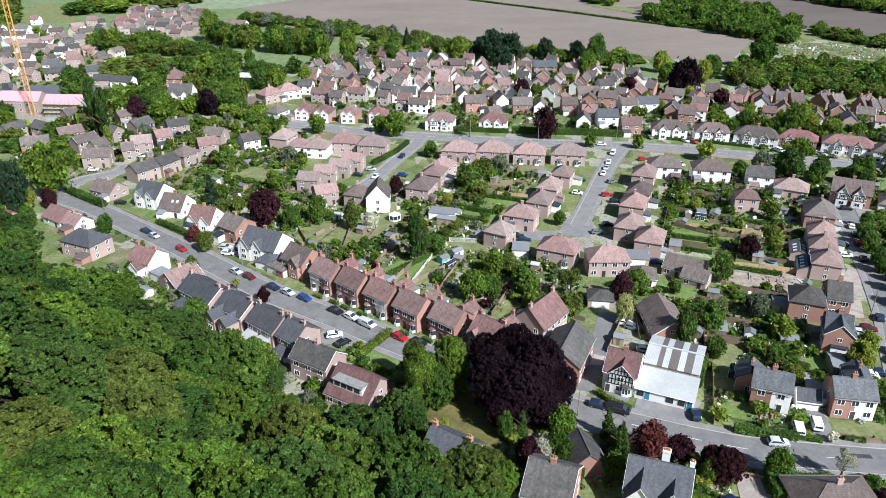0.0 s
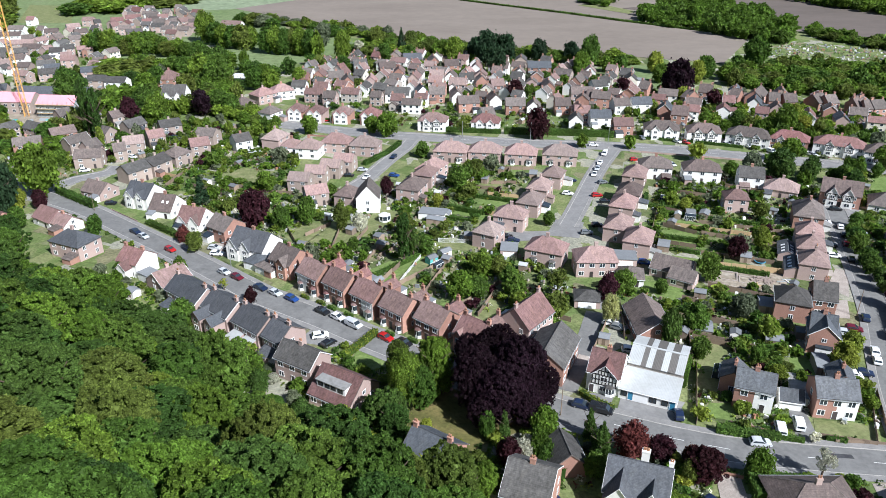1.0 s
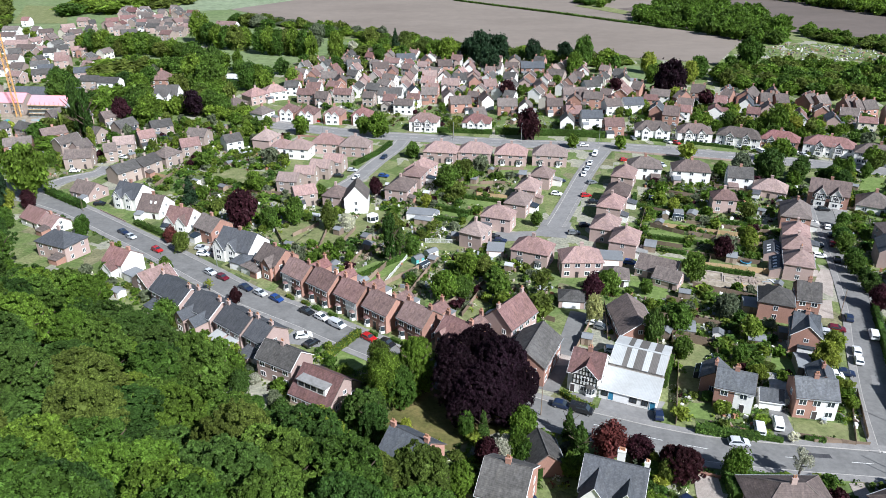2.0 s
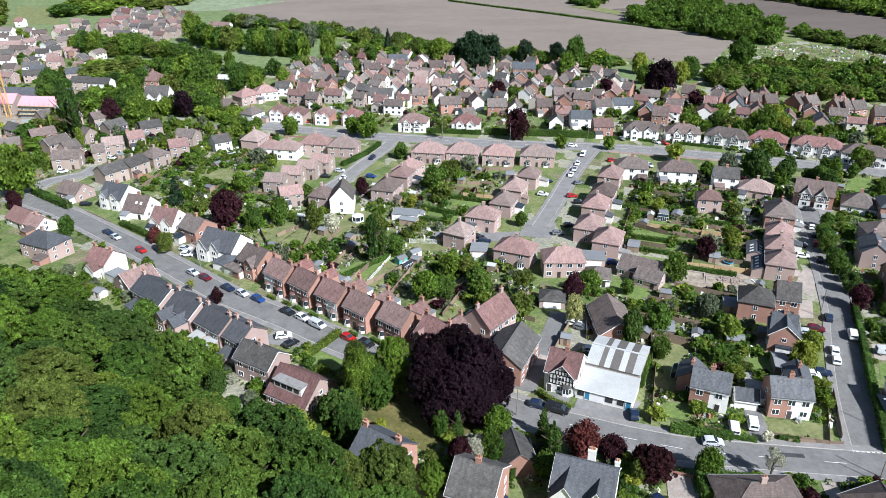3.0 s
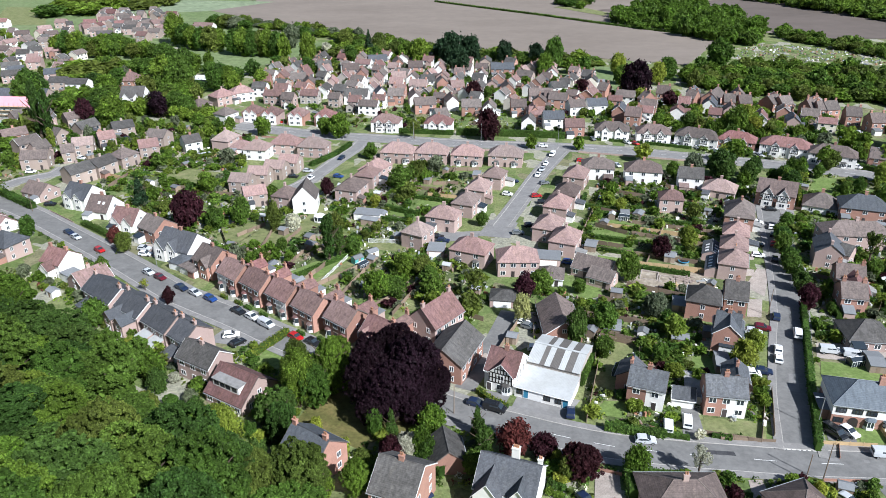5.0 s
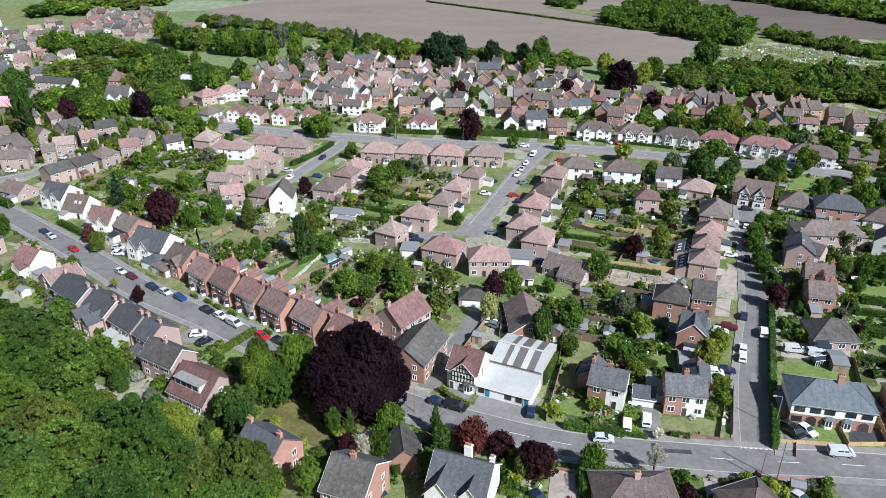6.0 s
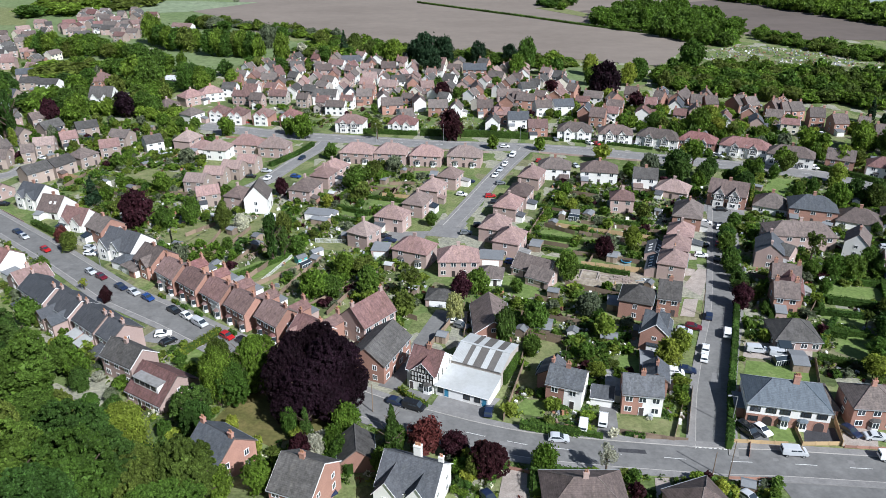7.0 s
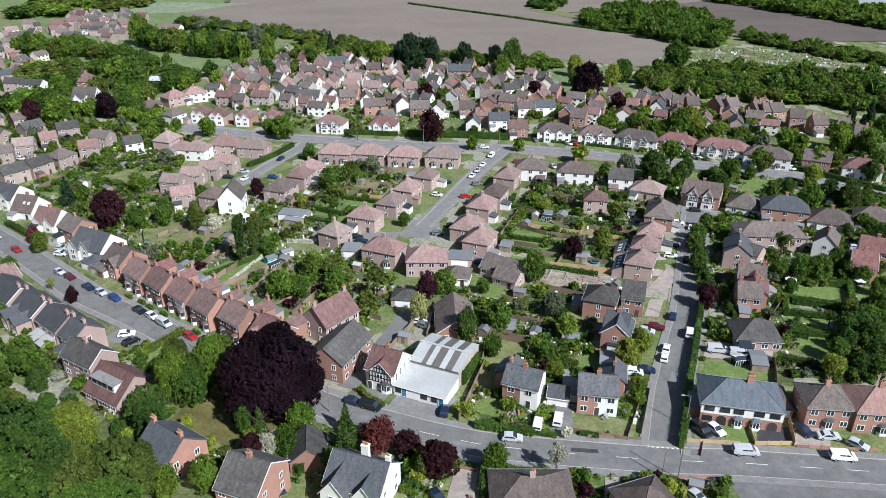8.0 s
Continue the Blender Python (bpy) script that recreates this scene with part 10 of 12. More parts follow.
tree(0.1, 113.1, 3.4, 2.4, "leaf_lime", "mid", -0.06)
tree(11.9, 111.4, 6.8, 3.2, "leaf", "mid", -0.06)
tree(15.5, 102.9, 6.4, 4.5, "leaf_plum", "mid", -0.06)
tree(17.7, 104.2, 5.9, 4.2, "blossom", "mid", -0.06)
tree(21.2, 105.6, 6.5, 4.6, "leaf_fresh", "mid", -0.06)
tree(22.8, 112, 7.4, 5.2, "leaf_fresh", "mid", -0.06)
tree(23.5, 113.3, 4.6, 3.2, "blossom", "mid", -0.06)
tree(31.8, 111.8, 7.5, 4.1, "leaf_dark", "cone", 0.06)
tree(33.1, 107.4, 5.5, 3.9, "leaf", "mid", -0.06)
tree(-1.7, 76.8, 14.5, 10, "leaf_olive", "near", 0.15)
tree(151.4, 147.8, 7.7, 5.4, "leaf_dark", "mid", -0.06)
tree(147.1, 132.7, 5.2, 3.6, "leaf", "mid", -0.06)
tree(145.8, 171.5, 4.6, 3.6, "leaf", "mid", -0.06)
tree(136, 166, 3.9, 2.9, "leaf", "mid", -0.06)
tree(146.1, 179.9, 6.1, 4.7, "leaf", "mid", -0.06)
tree(168.1, 176.3, 6.0, 4.7, "leaf", "mid", -0.06)
tree(169.1, 169.6, 5.9, 4.5, "leaf", "mid", -0.06)
tree(125.1, 160.8, 3.1, 2.4, "leaf", "mid", -0.06)
tree(182, 192.7, 5.8, 4.4, "leaf", "mid", -0.06)
tree(191.5, 214.5, 5.5, 4.2, "leaf", "mid", -0.06)
tree(183.7, 214.9, 3.9, 3.0, "leaf", "mid", -0.06)
tree(129.1, 199.3, 6.5, 5.2, "leaf", "mid", -0.06)
tree(125.1, 184.6, 6.5, 5.2, "leaf", "mid", -0.06)
tree(124.6, 178.9, 4.5, 3.4, "leaf", "mid", -0.06)
tree(120, 162.8, 7.5, 5.3, "leaf_plum", "mid", -0.06)
tree(126.8, 190, 5.6, 5, "leaf", "mid", -0.06)
tree(131.4, 205, 6.1, 5, "leaf_dark", "mid", -0.06)
tree(133.2, 210.5, 5.6, 5, "leaf", "mid", -0.06)
tree(122.6, 172.5, 6.1, 5, "leaf_dark", "mid", -0.06)
tree(139, 219.9, 5.6, 4.3, "leaf", "mid", -0.06)
tree(151.2, 191, 11.2, 6.6, "leaf_olive", "open", 0.22)
tree(152.1, 179.7, 7.5, 5.8, "leaf", "mid", -0.06)
tree(157.1, 178.7, 8.1, 6.3, "leaf", "mid", -0.06)
tree(165.3, 185.4, 7.7, 5.9, "leaf", "mid", -0.06)
tree(165.9, 179.8, 6.1, 4.7, "leaf", "mid", -0.06)
tree(178.7, 231.3, 12.4, 8.0, "leaf_fresh", "mid", -0.06)
tree(192.5, 246.1, 8.6, 6.6, "leaf_dark", "mid", -0.06)
tree(196.8, 238.7, 9.1, 7.1, "leaf_olive", "mid", -0.06)
tree(195.6, 265.4, 8.5, 6.5, "leaf_lime", "mid", -0.06)
tree(181.1, 254.1, 6.0, 4.6, "leaf", "mid", -0.06)
tree(175, 251.9, 5.5, 4.1, "leaf", "mid", -0.06)
tree(183.1, 281, 8.7, 6.8, "leaf_olive", "mid", -0.06)
tree(135.3, 266.5, 10.0, 7.7, "leaf_dark", "mid", -0.06)
tree(156.1, 259.1, 8.3, 6.3, "leaf", "mid", -0.06)
tree(145.7, 141.5, 6.1, 4.3, "leaf_dark", "mid", -0.06)
tree(150.6, 140.8, 6.8, 4.7, "leaf", "mid", -0.06)
tree(158.8, 151.1, 6.0, 4.6, "leaf", "mid", -0.06)
tree(144.1, 132.1, 5.8, 4.1, "leaf_dark", "mid", -0.06)
tree(147.7, 153.3, 5.1, 3.5, "leaf_olive", "open", 0.22)
tree(229.6, 279.2, 10.6, 7.4, "leaf", "mid", -0.06)
tree(219.9, 267.3, 9.1, 6.4, "leaf_dark", "mid", -0.06)
tree(261.4, 347.6, 14.8, 8.9, "conifer", "cone", 0.06)
tree(257.9, 356.5, 13.2, 6.5, "conifer", "cone", 0.06)
tree(90.4, 94, 3.6, 2.5, "leaf_lime", "mid", -0.06)
shrub(92.9, 93.9, 2.3, 2.5, "leaf_lime")
tree(62.2, 172, 4.6, 3.6, "leaf", "mid", -0.06)
shrub(99.3, 92.4, 2.3, 2.5, "leaf")
tree(97.2, 141.2, 6.7, 4.7, "leaf_lime", "mid", -0.06)
shrub(75.1, 110.5, 2.3, 2.6, "blossom")
hedge([(58.5, 93.7), (59.6, 101.8)], 3.2, 2.6, "hedge", "tall clipped block of green hedge beside a drive")
tree(149.0, 147.5, 7.5, 6, "leaf_dark", "mid", 0.05)
tree(152.2, 141.8, 8, 6.5, "leaf_dark", "mid", 0.05)
tree(141.7, 137.5, 6, 5, "leaf", "mid", 0.05)
tree(156.7, 152.9, 6.7, 5.5, "leaf", "mid", 0.05)
tree(149.5, 133.9, 7, 6, "leaf_dark", "mid", 0.05)
tree(155.4, 158.7, 5.0, 4.6, "leaf_olive", "mid", 0.05)
tree(163.4, 158.6, 7.6, 6.4, "leaf", "mid", 0.05)
tree(144.8, 132.8, 5, 4.5, "leaf_dark", "mid", 0.05)
thicket("far_tree", [(-174.8, 569.5, 15.0, 23.0, 0, "leaf_fresh", "mid"), (-164.1, 558.5, 13.2, 18.1, 0, "leaf", "mid"), (-155.0, 547.8, 13.2, 18.1, 0, "leaf_fresh", "mid"), (-147.7, 543.7, 13.2, 17.6, 0, "leaf", "mid"), (-140.2, 541.5, 14.3, 18.5, 0, "leaf_olive", "mid"), (-134.5, 543.5, 11.9, 16.8, 0, "leaf_fresh", "mid"), (-119.6, 527.5, 13.8, 19.3, 0, "leaf", "mid"), (-112.9, 523.6, 12.7, 20.8, 0, "leaf_fresh", "mid"), (-106.9, 521.6, 11.5, 19.2, 0, "leaf", "mid"), (-100.9, 523.4, 12.7, 19.2, 0, "leaf_olive", "mid"), (-94.3, 519.6, 12.7, 20.4, 0, "leaf_fresh", "mid"), (-87.8, 515.8, 12.2, 19.6, 0, "leaf", "mid"), (-82.5, 512.0, 8.8, 18.0, 0, "leaf_fresh", "far"), (-82.8, 489.1, 8.4, 8.0, 0, "leaf", "far")], "parkland trees in and round a meadow")
thicket("far_tree", [(-76.1, 479.1, 9.6, 9.5, 0, "leaf_olive", "far"), (-62.4, 490.6, 10.6, 22.9, 0, "leaf_fresh", "mid"), (-61.9, 477.3, 11.6, 9.5, 0, "leaf", "mid"), (-165.3, 641.6, 15.0, 10.4, 0, "leaf", "mid"), (-155.1, 638.7, 16.4, 11.9, 0, "leaf_olive", "mid"), (-145.9, 635.9, 16.4, 10.9, 0, "leaf_grey", "mid"), (-136.1, 627.7, 12.3, 8.9, 0, "leaf", "far"), (-108.4, 630.1, 9.6, 7.5, 0, "leaf_olive", "far"), (-89.2, 594.2, 11.8, 8.4, 0, "leaf_grey", "far"), (-81.0, 589.4, 12.4, 9.7, 0, "leaf", "mid"), (-74.7, 611.4, 10.4, 9.3, 0, "leaf_olive", "far"), (-244.0, 528.5, 13.8, 14.3, 0, "leaf_fresh", "mid"), (-235.6, 524.6, 14.8, 17.2, 0, "leaf", "mid"), (-228.8, 522.6, 14.8, 17.6, 0, "leaf_fresh", "mid")], "parkland trees in and round a meadow")
thicket("far_tree", [(-222.9, 522.6, 13.8, 14.8, 0, "leaf", "mid"), (-215.8, 520.6, 12.7, 12.4, 0, "leaf_olive", "mid"), (-209.3, 522.5, 14.8, 16.8, 0, "leaf_fresh", "mid"), (-202.9, 524.3, 14.8, 17.2, 0, "leaf", "mid"), (-198.0, 526.2, 12.7, 14.7, 0, "leaf_fresh", "mid"), (-192.5, 524.2, 11.5, 12.8, 0, "leaf", "mid"), (-186.0, 516.6, 12.7, 11.6, 0, "leaf_olive", "mid"), (-180.3, 518.4, 13.8, 12.0, 0, "leaf_fresh", "mid"), (-173.4, 516.5, 11.0, 10.8, 0, "leaf", "mid"), (-202.2, 496.9, 8.8, 6.0, 0, "leaf_fresh", "far"), (-194.9, 493.4, 10.0, 6.5, 0, "leaf", "far"), (-185.4, 481.6, 10.6, 8.0, 0, "leaf_olive", "mid"), (-178.4, 478.3, 11.6, 7.3, 0, "leaf_fresh", "mid"), (-166.5, 468.6, 12.3, 10.7, 0, "leaf", "mid")], "parkland trees in and round a meadow")
thicket("far_tree", [(-159.4, 465.4, 12.3, 11.3, 0, "leaf", "mid"), (-158.2, 496.6, 13.2, 15.6, 0, "leaf", "mid"), (-155.4, 479.7, 11.6, 10.7, 0, "leaf_olive", "mid"), (-141.9, 465.3, 14.3, 16.8, 0, "leaf", "mid"), (-137.0, 468.4, 13.3, 17.5, 0, "leaf", "mid"), (-132.8, 473.1, 12.3, 13.4, 0, "leaf_fresh", "mid"), (-135.0, 453.2, 12.8, 10.6, 0, "leaf", "mid"), (-142.5, 450.3, 12.8, 10.6, 0, "leaf_dark", "mid"), (-123.0, 473.0, 6.1, 14.1, 0, "leaf_fresh", "far"), (-120.0, 463.6, 8.2, 9.9, 0, "leaf", "far"), (-111.6, 456.0, 10.2, 10.6, 0, "leaf_dark", "mid"), (-105.0, 450.0, 9.9, 9.9, 0, "leaf_fresh", "mid"), (-99.5, 450.0, 9.9, 9.1, 0, "leaf", "mid"), (-93.2, 464.9, 9.2, 10.2, 0, "leaf_dark", "far")], "parkland trees in and round a meadow")
thicket("far_tree", [(-204.9, 465.8, 10.2, 6.9, 0, "leaf_fresh", "mid"), (-194.4, 458.1, 9.2, 6.6, 0, "leaf", "far"), (-181.0, 436.4, 10.5, 9.1, 0, "leaf_dark", "mid"), (-165.1, 416.5, 12.0, 12.8, 0, "leaf_fresh", "mid"), (-145.5, 436.1, 12.4, 7.0, 0, "leaf", "mid"), (-115.2, 422.5, 11.5, 7.4, 0, "leaf_dark", "mid"), (-120.4, 416.1, 12.0, 8.7, 0, "leaf_fresh", "mid"), (-219.6, 435.3, 12.4, 11.2, 0, "leaf", "mid"), (-204.0, 416.7, 11.1, 12.1, 0, "leaf_dark", "mid")], "parkland trees in and round a meadow")
thicket("far_tree", [(86, 310.5, 4.9, 6.4, 0, "leaf_fresh", "far"), (-5.2, 298.9, 5.6, 7.4, 0, "leaf", "far"), (65.4, 313.1, 4.9, 6.4, 0, "leaf_fresh", "far"), (-134.1, 347.3, 12.8, 16.7, 0, "leaf_fresh", "mid"), (-150.3, 372.9, 11.4, 14.9, 0, "leaf", "mid"), (-190.5, 379.8, 15.0, 19.6, 0, "leaf", "mid"), (-131.5, 345.5, 7.5, 9.8, 0, "leaf", "far"), (-111.6, 373.8, 10.3, 13.4, 0, "leaf", "mid"), (-104.5, 368.2, 9.0, 11.8, 0, "leaf", "mid")], "trees scattered beyond the town")
thicket("far_tree", [(-126, 424.5, 16.5, 21.6, 0, "leaf", "mid"), (-139.5, 436.9, 14.4, 18.8, 0, "leaf_fresh", "mid")], "trees scattered beyond the town")
thicket("far_tree", [(-138.9, 406.4, 11.1, 14.5, 0, "leaf_olive", "mid"), (-164.2, 429.4, 10.3, 13.5, 0, "leaf", "mid"), (-105.4, 424.9, 11.5, 15.0, 0, "leaf", "mid"), (-95.2, 422.4, 10.2, 13.3, 0, "leaf_fresh", "mid"), (-80.9, 433, 9.1, 11.9, 0, "leaf_fresh", "mid"), (-44.6, 549.9, 11.3, 14.8, 0, "leaf_olive", "mid")], "trees scattered beyond the town")
thicket("far_tree", [(-19.7, 542.7, 10.4, 13.6, 0, "leaf_olive", "mid"), (-35.1, 496.8, 10.3, 13.5, 0, "leaf", "mid"), (-21.7, 329, 9.7, 12.7, 0, "leaf_fresh", "mid"), (-29.7, 336.6, 6.8, 8.9, 0, "leaf_fresh", "far"), (-59.2, 335.3, 7.3, 9.5, 0, "leaf_fresh", "far"), (97.5, 475.2, 12.0, 21.9, 0, "leaf", "mid"), (90.4, 463.1, 11.0, 14.5, 0, "leaf_fresh", "mid"), (2.5, 501.4, 11.9, 15.5, 0, "leaf_fresh", "mid"), (-5.2, 513.6, 9.9, 12.9, 0, "leaf_olive", "mid"), (-18.3, 498.7, 8.9, 11.6, 0, "leaf", "mid"), (107.5, 468, 8.4, 11.0, 0, "leaf_fresh", "far"), (116.4, 467.9, 8.4, 11.0, 0, "leaf", "far"), (164.2, 449.8, 11.4, 15.0, 0, "leaf", "mid"), (203.6, 473.8, 16.8, 22.0, 0, "leaf", "mid")], "trees scattered beyond the town")
thicket("far_tree", [(133.1, 438.3, 9.2, 12.1, 0, "leaf_fresh", "mid"), (102.2, 365.9, 4.0, 4.6, 0, "leaf_fresh", "far"), (131.4, 347.7, 6.9, 7.8, 0, "leaf_fresh", "mid"), (145.1, 344.6, 7.6, 8.6, 0, "leaf", "mid"), (149.3, 340.7, 6.0, 6.8, 0, "leaf_olive", "far"), (158.7, 337.7, 6.8, 7.6, 0, "leaf_fresh", "mid"), (170.6, 333.9, 5.2, 5.9, 0, "leaf_fresh", "far"), (173.1, 327.4, 4.4, 5.0, 0, "leaf_fresh", "far"), (161.3, 331.1, 5.9, 6.6, 0, "leaf", "far"), (138.1, 338.9, 5.3, 6.0, 0, "leaf_fresh", "far"), (189.6, 331.9, 4.5, 5.0, 0, "leaf_fresh", "far"), (154.9, 369.9, 5.7, 6.4, 0, "leaf_fresh", "far"), (200.9, 346.4, 4.6, 5.2, 0, "leaf", "far"), (-81, 336.4, 6.3, 8.2, 0, "leaf", "far")], "trees scattered beyond the town")
thicket("far_tree", [(-75.3, 330.7, 5.2, 6.8, 0, "leaf_fresh", "far"), (-83, 330.7, 6.2, 8.1, 0, "leaf_fresh", "far"), (-77.4, 346.9, 4.9, 6.4, 0, "leaf", "far"), (227.3, 307.3, 9.7, 12.7, 0, "leaf_fresh", "mid"), (191.2, 326.7, 6.6, 7.5, 0, "leaf_fresh", "mid"), (176.1, 341.2, 7.6, 8.6, 0, "leaf_fresh", "mid"), (150, 351.4, 7.1, 7.9, 0, "leaf_fresh", "mid"), (135.3, 347.4, 6.2, 7.0, 0, "leaf_fresh", "far"), (174.4, 310, 6.9, 9.0, 0, "leaf_fresh", "far"), (205.6, 313.7, 7.4, 9.7, 0, "leaf_fresh", "far"), (171.9, 318.7, 4.3, 4.9, 0, "leaf_fresh", "far"), (206.7, 284.1, 7.7, 10.1, 0, "leaf_fresh", "far"), (229.8, 312.3, 9.9, 12.9, 0, "leaf_fresh", "mid"), (236.5, 301.5, 10.5, 13.7, 0, "leaf", "mid")], "trees scattered beyond the town")
thicket("far_tree", [(256.8, 325.5, 10.2, 13.4, 0, "leaf", "mid")], "trees scattered beyond the town")
tree(-71.3, 138.8, 14.5, 10.2, "leaf_dark", "big", -0.04)
tree(-33, 69.2, 10, 7, "leaf", "big", -0.04)
tree(-35.9, 86.3, 10.9, 7.7, "leaf_fresh", "big", -0.04)
tree(-45.5, 101.8, 11.2, 7.9, "leaf_spring", "big", -0.04)
tree(-22.8, 71.3, 9.5, 6.6, "leaf_fresh", "big", -0.04)
tree(-13, 98.8, 7.6, 5.4, "leaf_dark", "mid", -0.06)
tree(0.3, 92.2, 7.2, 5.1, "leaf_spring", "mid", -0.06)
tree(5, 88.4, 6.6, 4.6, "leaf_fresh", "mid", -0.06)
tree(-44.1, 125.3, 15.6, 10.9, "leaf", "big", -0.04)
tree(-53.8, 135.3, 12.8, 9, "leaf_dark", "big", -0.04)
tree(-41.2, 132.2, 10.7, 7.5, "leaf", "big", -0.04)
tree(-30.9, 108.9, 10.8, 7.6, "leaf_olive", "big", -0.04)
tree(-38.7, 117, 9.7, 6.8, "leaf", "big", -0.04)
tree(-27.7, 122.5, 3.3, 3.2, "leaf_grey", "mid", -0.06)
tree(-26.9, 93.9, 11.4, 8, "leaf", "big", -0.04)
tree(-18.2, 94.5, 10.7, 7.5, "leaf", "big", -0.04)
tree(-26.2, 109.5, 7.1, 5, "leaf_dark", "mid", -0.06)
tree(-35.5, 126.4, 6.1, 4.3, "leaf_dark", "mid", -0.06)
tree(-8.8, 101.7, 5.8, 4, "leaf_dark", "mid", -0.06)
tree(-5.8, 108.1, 4.9, 3.5, "leaf_dark", "mid", -0.06)
tree(-3.7, 87.3, 7.8, 5.5, "leaf_olive", "big", -0.04)
tree(-11.6, 81.6, 9.5, 6.6, "leaf_fresh", "big", -0.04)
tree(-60.7, 154.5, 7.8, 6.0, "leaf", "mid", -0.06)
tree(-12.3, 110.7, 3.9, 2.7, "leaf", "mid", -0.06)
tree(-35.2, 57.0, 15, 13, "leaf_fresh", "near", 0.1, where="hillside wood")
wood([(-153, 216), (-104, 171), (-74, 145), (-57, 133), (-48, 123), (-40, 113), (-66, 90), (-112, 130)], 10, (9, 20), ("leaf", "leaf_fresh", "leaf_dark", "leaf_dark", "leaf"), "big")
wood([(-38, 116), (-30, 105), (-21, 95), (-13, 86), (-5, 79), (4, 72), (12, 66), (8, 45), (-15, 33), (-46, 36), (-66, 90)], 10, (10, 20), ("leaf", "leaf", "leaf_fresh", "leaf_dark", "leaf", "leaf_olive", "leaf_dark"), "big")
wood([(174.2, 681.3), (216.9, 741.5), (268.4, 748.2), (285.5, 705.8), (291.4, 622.7), (256.5, 556.3), (229, 578.8), (203.3, 623.6), (172.9, 651.4)], 11, (8, 14), ("leaf_fresh", "leaf_fresh", "leaf_fresh", "leaf"), "far", "distant copse")
wood([(169.7, 433.6), (194.3, 420.1), (208.1, 407.4), (248.6, 394.8), (285.8, 461.7), (243.7, 486.1), (187.8, 475)], 9.0, (6, 10.5), ("leaf_fresh", "leaf_fresh", "leaf", "leaf_olive"), "far", "belt of woodland")
wood([(252.1, 396.9), (270.8, 384.2), (306.3, 372.1), (349, 442.8), (308, 457.8), (279.4, 457.9)], 9.0, (6, 10.5), ("leaf_fresh", "leaf_fresh", "leaf", "leaf_olive"), "far", "belt of woodland")
wood([(288.7, 588.4), (311.3, 547.8), (326.1, 517.6), (349, 493.8), (372.3, 481.7), (379.5, 493.7), (348, 537.3), (322.8, 574.3), (302.6, 613.4)], 8, (5, 8), ("leaf_fresh", "leaf", "leaf_olive"), "far", "field edge")
wood([(337, 816.5), (399, 701.6), (428.8, 640.3), (463.8, 618.5), (499, 675.8), (461.3, 762.7), (397.7, 848.5)], 12, (9, 13), ("leaf_fresh", "leaf", "leaf_fresh"), "far", "distant copse")
wood([(-150, 668), (-125.7, 636), (-103.7, 621.3), (-35.9, 572.2), (29.9, 514.4), (30.7, 529.6), (-37.5, 592), (-107.8, 640), (-150, 676)], 9, (4, 8), ("leaf_fresh", "leaf", "leaf_olive", "leaf_grey"), "far", "field edge")
wood([(-57, 524.5), (29.1, 499.9), (127.6, 482), (133.6, 499), (30.7, 529.6), (-60.4, 559.2)], 11, (5, 9), ("leaf_fresh", "leaf", "leaf_olive"), "far", "field edge")
hedge([(20, 792), (66, 749), (113.5, 707), (160.4, 660), (200, 624), (243, 587)], 2.2, 1.8, "hedge", "thin dark field hedge across the ploughed land", 0.85)
wood([(-353.9, 603.4), (-360.8, 642.8), (-429.1, 764), (-440.5, 764.1)], 16, (7, 12), ("leaf_fresh", "leaf", "leaf_olive"), "far", "distant estate")
wood([(-332.6, 686.7), (-296.7, 712.3), (-249.5, 746.9), (-240.7, 793.4), (-369.5, 795)], 24, (7, 12), ("leaf_fresh", "leaf", "leaf_olive"), "far", "distant estate")
wood([(144.5, 764.8), (160.9, 734.9), (175.9, 780.2), (157.5, 805.2)], 12, (7, 12), ("leaf_fresh", "leaf", "leaf_olive"), "far", "distant estate")
wood([(-209.2, 450.5), (-178, 422.7), (-190.4, 465.3), (-218.4, 481.4)], 20, (6, 9), ("leaf_fresh", "leaf", "leaf_olive"), "far", "distant estate")
wood([(-184.5, 323.3), (-160.6, 310.2), (-165.9, 337.1), (-185.7, 342.1)], 10, (7, 12), ("leaf_fresh", "leaf", "leaf_olive"), "far", "distant estate")
wood([(-197.9, 314.6), (-183.4, 306.2), (-212.8, 357.5), (-224.2, 362.9)], 10, (7, 12), ("leaf_fresh", "leaf", "leaf_olive"), "far", "distant estate")
clutter([(-165, 262.4), (-144.2, 268.9), (-128.1, 290.3), (-111.4, 312.4), (-153.3, 357.1), (-197.5, 323.3)], 195)
clutter([(60.5, 112.2), (89.7, 109.4), (94.1, 124.5), (96, 147.8), (64.5, 150.7)], 91)
clutter([(82, 93.2), (100.8, 93.1), (102.9, 98.6), (83.5, 99.4)], 20)
clutter([(-90, 237.2), (-37, 190.4), (-3.7, 172.2), (29.4, 148.9), (39.6, 175.3), (21, 212), (-13.5, 255.3), (-47.3, 255.5), (-79.1, 282.6)], 429)
clutter([(-19.4, 249.3), (14.3, 222), (39.6, 274.8), (23.1, 297.1), (-9.6, 268.2)], 91)
clutter([(65.4, 202.6), (108.1, 189.7), (147.5, 260.8), (90.9, 281.6)], 247)
clutter([(47.1, 148.8), (82.1, 138.9), (101.3, 175.1), (51.2, 172)], 91)
clutter([(53.4, 118.1), (61.8, 116.3), (75.6, 148.7), (63.4, 148.8)], 28)
clutter([(110.6, 137.7), (146, 124.2), (201.2, 222.2), (144.2, 227.8)], 260)
